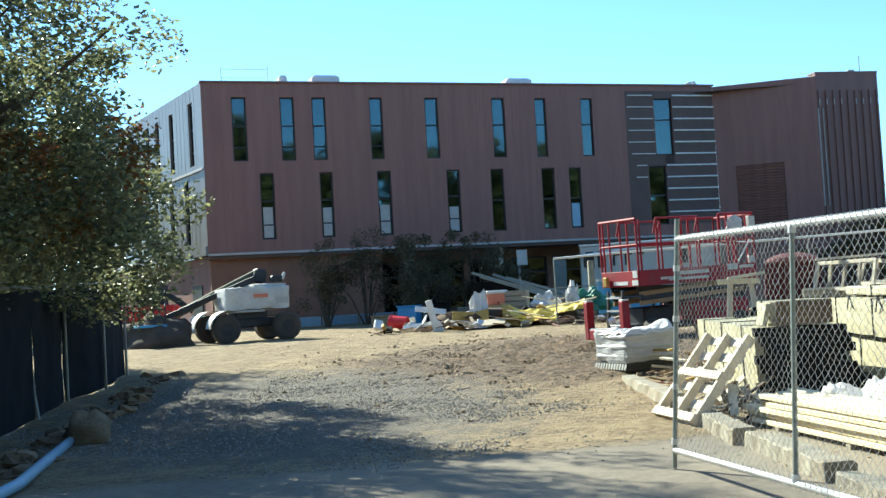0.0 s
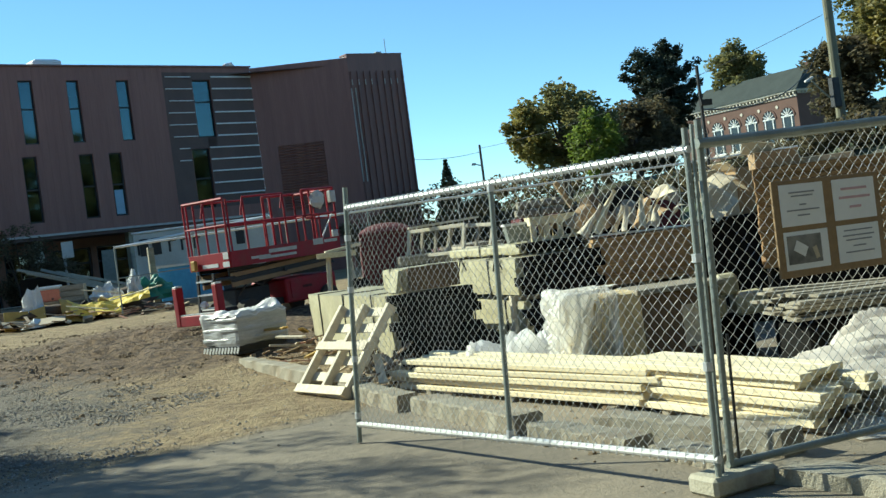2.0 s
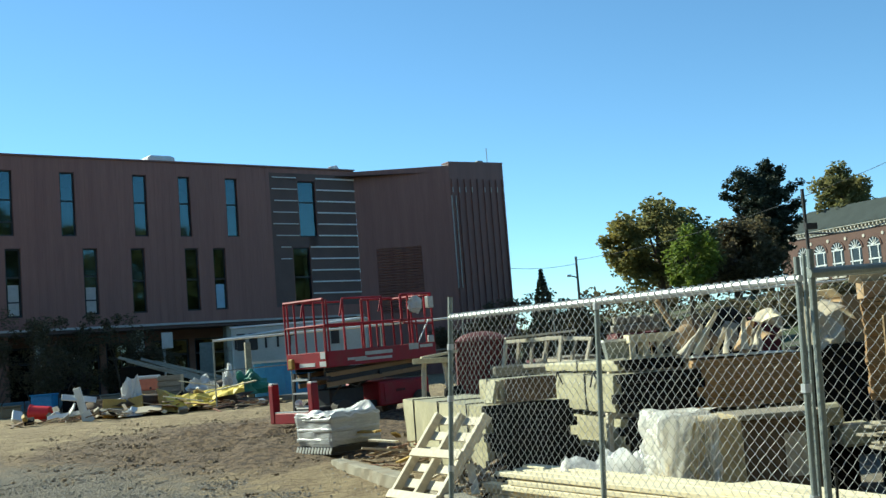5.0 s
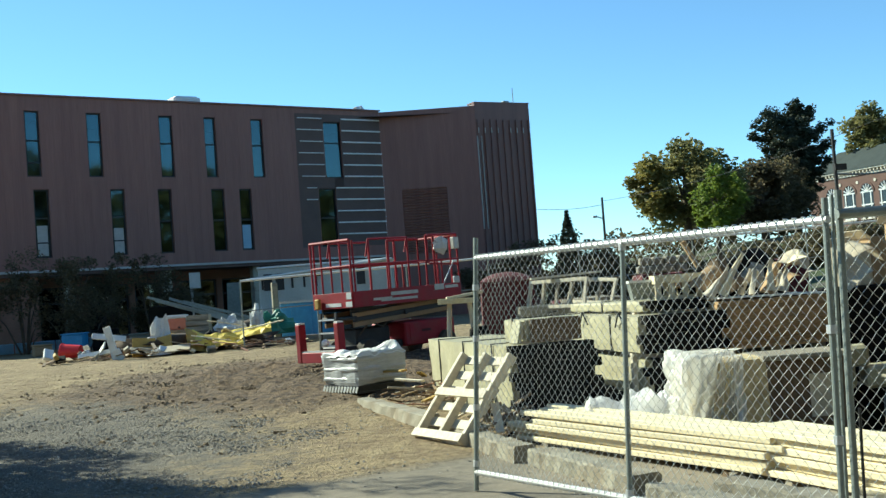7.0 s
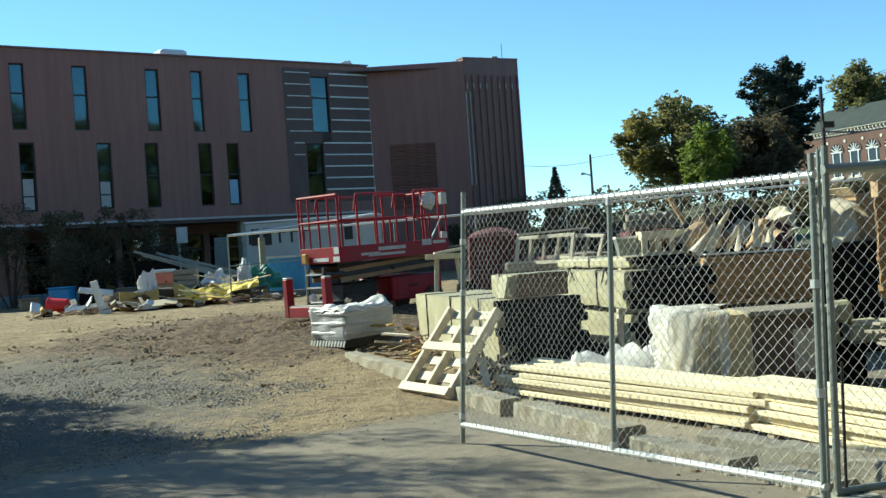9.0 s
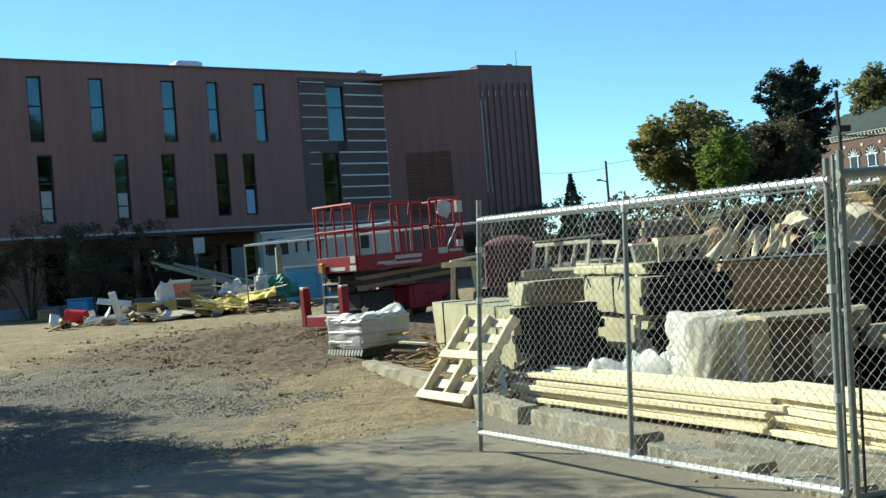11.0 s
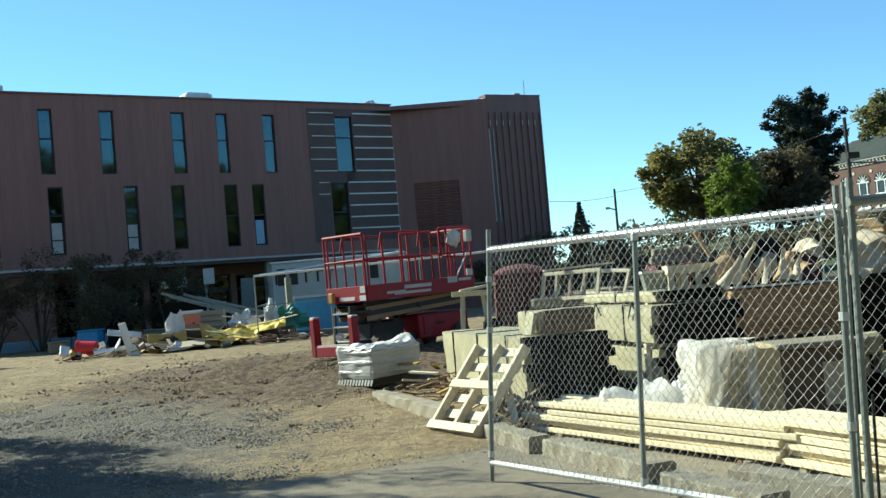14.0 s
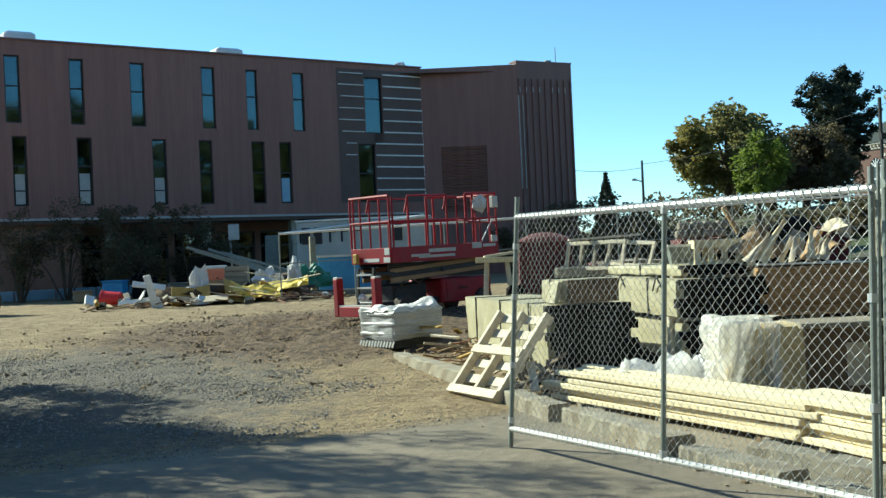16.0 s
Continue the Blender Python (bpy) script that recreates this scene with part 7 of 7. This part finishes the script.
def make_hall():
    x0, y0 = 86.5, 143.0
    rz = math.degrees(math.atan2(-22.0, 4.1))
    z0 = ground_z(x0, y0)
    h = 14.3 - z0
    g = thing("brick_hall", "red brick hall with arched white windows and slate hip roof", "building", pose(x0, y0, z0, 0, 0, rz))
    L, D = 22.38, 7.0
    part("wall", Build().box((L / 2, D / 2, h / 2 - 0.2), (L, D, h - 0.4)), M_OLDBRICK, g)
    for z in (0.97,):
        part("string_course", Build().box((L / 2, -0.06, h * z - 0.45), (L + 0.1, 0.16, 0.22)), M_STONETRIM, g)
    part("cornice", Build().box((L / 2, D / 2, h - 0.1), (L + 1.0, D + 1.0, 0.28), ch=0.06), M_STONETRIM, g)
    for i in range(36):
        part("bracket", Build().box((0.15 + i * (L - 0.3) / 35, -0.2, h - 0.42), (0.18, 0.4, 0.3)), M_STONETRIM, g)
    for i in range(12):
        part("bracket", Build().box((L + 0.2, 0.3 + i * (D - 0.6) / 11, h - 0.42), (0.4, 0.18, 0.3)), M_STONETRIM, g)
    e = 0.6
    roof = [(-e, -e, h), (L + e, -e, h), (L + e, D + e, h), (-e, D + e, h), (3.0, D / 2 - 0.3, h + 3.1), (L - 0.7, D / 2 - 0.3, h + 3.1), (L - 0.7, D / 2 + 0.3, h + 3.1), (3.0, D / 2 + 0.3, h + 3.1)]
    part("roof", Build().add(roof, [(0, 1, 5, 4), (1, 2, 6, 5), (2, 3, 7, 6), (3, 0, 4, 7), (4, 5, 6, 7)]), M_SLATE, g)
    wz = h - 6.6
    for k in range(6):
        x = L - 1.9 - 3.2 * k
        arch_window(g, x, wz, 2.1, 4.5)
        part("medallion", Build().tube([(x - 1.6, -0.08, h - 1.75), (x - 1.6, 0, h - 1.75)], 0.22, 12), M_STONETRIM, g)
    part("chimney", Build().box((L - 2.0, 5.0, h + 2.4), (0.8, 0.8, 2.6)), M_OLDBRICK, g)


make_hall()

g = thing("utility_pole", "weathered wooden utility pole with dark transformer box", "utility pole", on_ground(47.95, 60, 0, -0.3))
part("pole", Build().tube([(0, 0, 0), (0.0, 0, 9), (-0.05, 0, 18)], [0.32, 0.29, 0.25], 12), M_POLE, g)
zz = -ground_z(47.6, 60)
part("transformer", Build().box((-0.45, -0.25, 7.6 + zz), (0.55, 0.5, 1.9), ch=0.06), M_DARKSTEEL, g)
part("bracket", Build().box((-0.2, -0.1, 7.9 + zz), (0.3, 0.2, 0.12)), M_DARKSTEEL, g)
part("lamp_arm", Build().tube([(0, 0, 6.9 + zz), (-1.0, 0, 7.6 + zz), (-1.9, 0, 8.5 + zz)], [0.06, 0.05, 0.04], 6), M_GALVDULL, g)
part("lamp_head", Build().box((-2.1, 0, 8.6 + zz), (0.7, 0.25, 0.16), Euler((0, -0.4, 0)).to_matrix(), 0.05), M_DIRTYWHITE, g)
g = thing("street_lamp", "thin dark street lamp pole far off", "street lamp", on_ground(34.8, 90, 0, -0.2))
zz = -ground_z(34.8, 90)
part("pole", Build().tube([(0, 0, 0), (0, 0, 9.1 + zz)], [0.14, 0.1], 8), M_DARKSTEEL, g)
part("lamp_arm", Build().tube([(0, 0, 7.3 + zz), (-0.6, 0, 7.5 + zz)], 0.05, 6), M_DARKSTEEL, g)
part("lamp_head", Build().box((-0.75, 0, 7.5 + zz), (0.4, 0.2, 0.2), ch=0.04), M_DIRTYWHITE, g)
g = thing("flag_pole", "thin grey service pole with small fittings", "pole", on_ground(12.45, 20, 0))
part("pole", Build().tube([(0, 0, 0), (0, 0, 4.05)], 0.035, 8), M_DARKSTEEL, g)
part("fitting", Build().box((0.1, 0, 3.3), (0.25, 0.1, 0.12)), M_DARKSTEEL, g)
for i, (p, q, sag) in enumerate((((12.45, 20, 3.4), (47.3, 60, 11.0), 1.2), ((34.8, 90, 8.6), (47.5, 60, 12.4), 1.0), ((34.8, 90, 8.3), (18.5, 70, 7.5), 0.5))):
    p, q = Vector(p), Vector(q)
    pts = [p.lerp(q, k / 16) - Vector((0, 0, sag * 4 * (k / 16) * (1 - k / 16))) for k in range(17)]
    single("cable", Build().tube(pts, 0.018, 4, False), M_DARKSTEEL, "thin dark overhead cable between poles", "cable", group="overhead cables")


def make_car(x, y, rz, material, label):
    g = thing("car", label, "car", on_ground(x, y, rz), "parked cars")
    prof = [(-2.2, 0.35), (-2.25, 0.75), (-1.5, 0.9), (-0.9, 1.4), (0.7, 1.42), (1.5, 0.95), (2.2, 0.85), (2.25, 0.35)]
    vs = [(px, s * 0.85 * (0.86 if pz > 1.2 else 1), pz) for s in (-1, 1) for px, pz in prof]
    n = len(prof)
    part("body", Build().add(vs, [tuple(range(n)), tuple(range(2 * n - 1, n - 1, -1))] + [(k, n + k, n + (k + 1) % n, (k + 1) % n) for k in range(n)]), material, g)
    part("side_glass", Build().add([(-1.25, -0.845, 0.95), (1.2, -0.845, 0.97), (0.62, -0.76, 1.34), (-0.8, -0.76, 1.34)], [(0, 1, 2, 3)]), M_FRAME, g)
    for wx in (-1.35, 1.35):
        for s in (-1, 1):
            part("wheel", Build().tube([(wx, s * 0.72, 0.33), (wx, s * 0.88, 0.33)], 0.33, 16), M_TYRE, g)


make_car(57.2, 68, -12, M_DARKSTEEL, "dark car parked on the street")
make_car(62.6, 66.5, -12, M_DIRTYWHITE, "pale car parked on the street")
make_car(52.2, 69, -12, M_MACHGREY, "grey car parked on the street")


for i, (x, y, w, h) in enumerate(((61.5, 71, 2.0, 2.6), (63.5, 71, 2.2, 3.0), (66, 70, 2.4, 3.4), (70, 69, 2.4, 3.2))):
    shrub(x, y + 3, w, h, 120 + i, M_SHRUB, "dark roadside hedge bush", 0.4, 60, 34)


# ---- loose stones and clods ----
def stones(b, rng, x, y, s, z):
    d = [Vector((rng.uniform(-1, 1), rng.uniform(-1, 1), rng.uniform(-0.3, 0.9))) for _ in range(1)][0]
    h = s * rng.uniform(0.5, 0.95)
    a = rng.uniform(0, 6.3)
    lo = [(x + s * rng.uniform(0.8, 1.15) * math.cos(a + k * 1.257), y + s * rng.uniform(0.7, 1.1) * math.sin(a + k * 1.257), z) for k in range(5)]
    hi = [(x + (p[0] - x) * 0.6 + d.x * s * 0.2, y + (p[1] - y) * 0.6 + d.y * s * 0.2, z + h * rng.uniform(0.75, 1.1)) for p in lo]
    b.add(lo + hi, [(k, (k + 1) % 5, 5 + (k + 1) % 5, 5 + k) for k in range(5)] + [(5, 6, 7, 8, 9)])


rng = random.Random(50)
b = Build()
k = 0
while k < 15000:
    x, y = rng.uniform(-7.5, 3.0), rng.uniform(9.8, 22)
    gx, gy = (x + 0.22 * y - 0.7) / 3.6, (y - 15.5) / 5.6
    e = gx * gx + gy * gy + 0.5 * (noise.noise(Vector((x * 0.9, y * 0.9, 0))))
    if e > 1.0 and rng.random() > 0.05:
        continue
    if y > 16 and rng.random() < 0.35:
        continue
    k += 1
    stones(b, rng, x, y, rng.uniform(0.007, 0.02), ground_z(x, y) - 0.004)
single("gravel", b, M_STONES, "loose grey crushed stone over earth", "gravel", kind="stuff")
b = Build()
for i in range(16000):
    x, y = (rng.gauss(1.3, 2.0), rng.gauss(22.0, 3.2)) if i < 12500 else (rng.uniform(-6, 3.0), rng.uniform(11, 34))
    if x > 3.4 and y < 17:
        continue
    s = min(0.05, rng.expovariate(1 / (0.013 if i < 12500 else 0.006)) + 0.005)
    stones(b, rng, x, y, s, ground_z(x, y) - 0.02)
single("earth_clods", b, M_CLODS, "turned clods of dark and pale earth", "clods", kind="stuff")
b = Build()
for i in range(1500):
    x, y = rng.uniform(2.9, 9.5), rng.uniform(5.2, 20)
    s = min(0.06, rng.expovariate(1 / 0.014) + 0.008)
    stones(b, rng, x, y, s, ground_z(x, y) - 0.01)
single("yard_rubble", b, M_CLODS, "small rubble among the stacked materials", "rubble", kind="stuff")
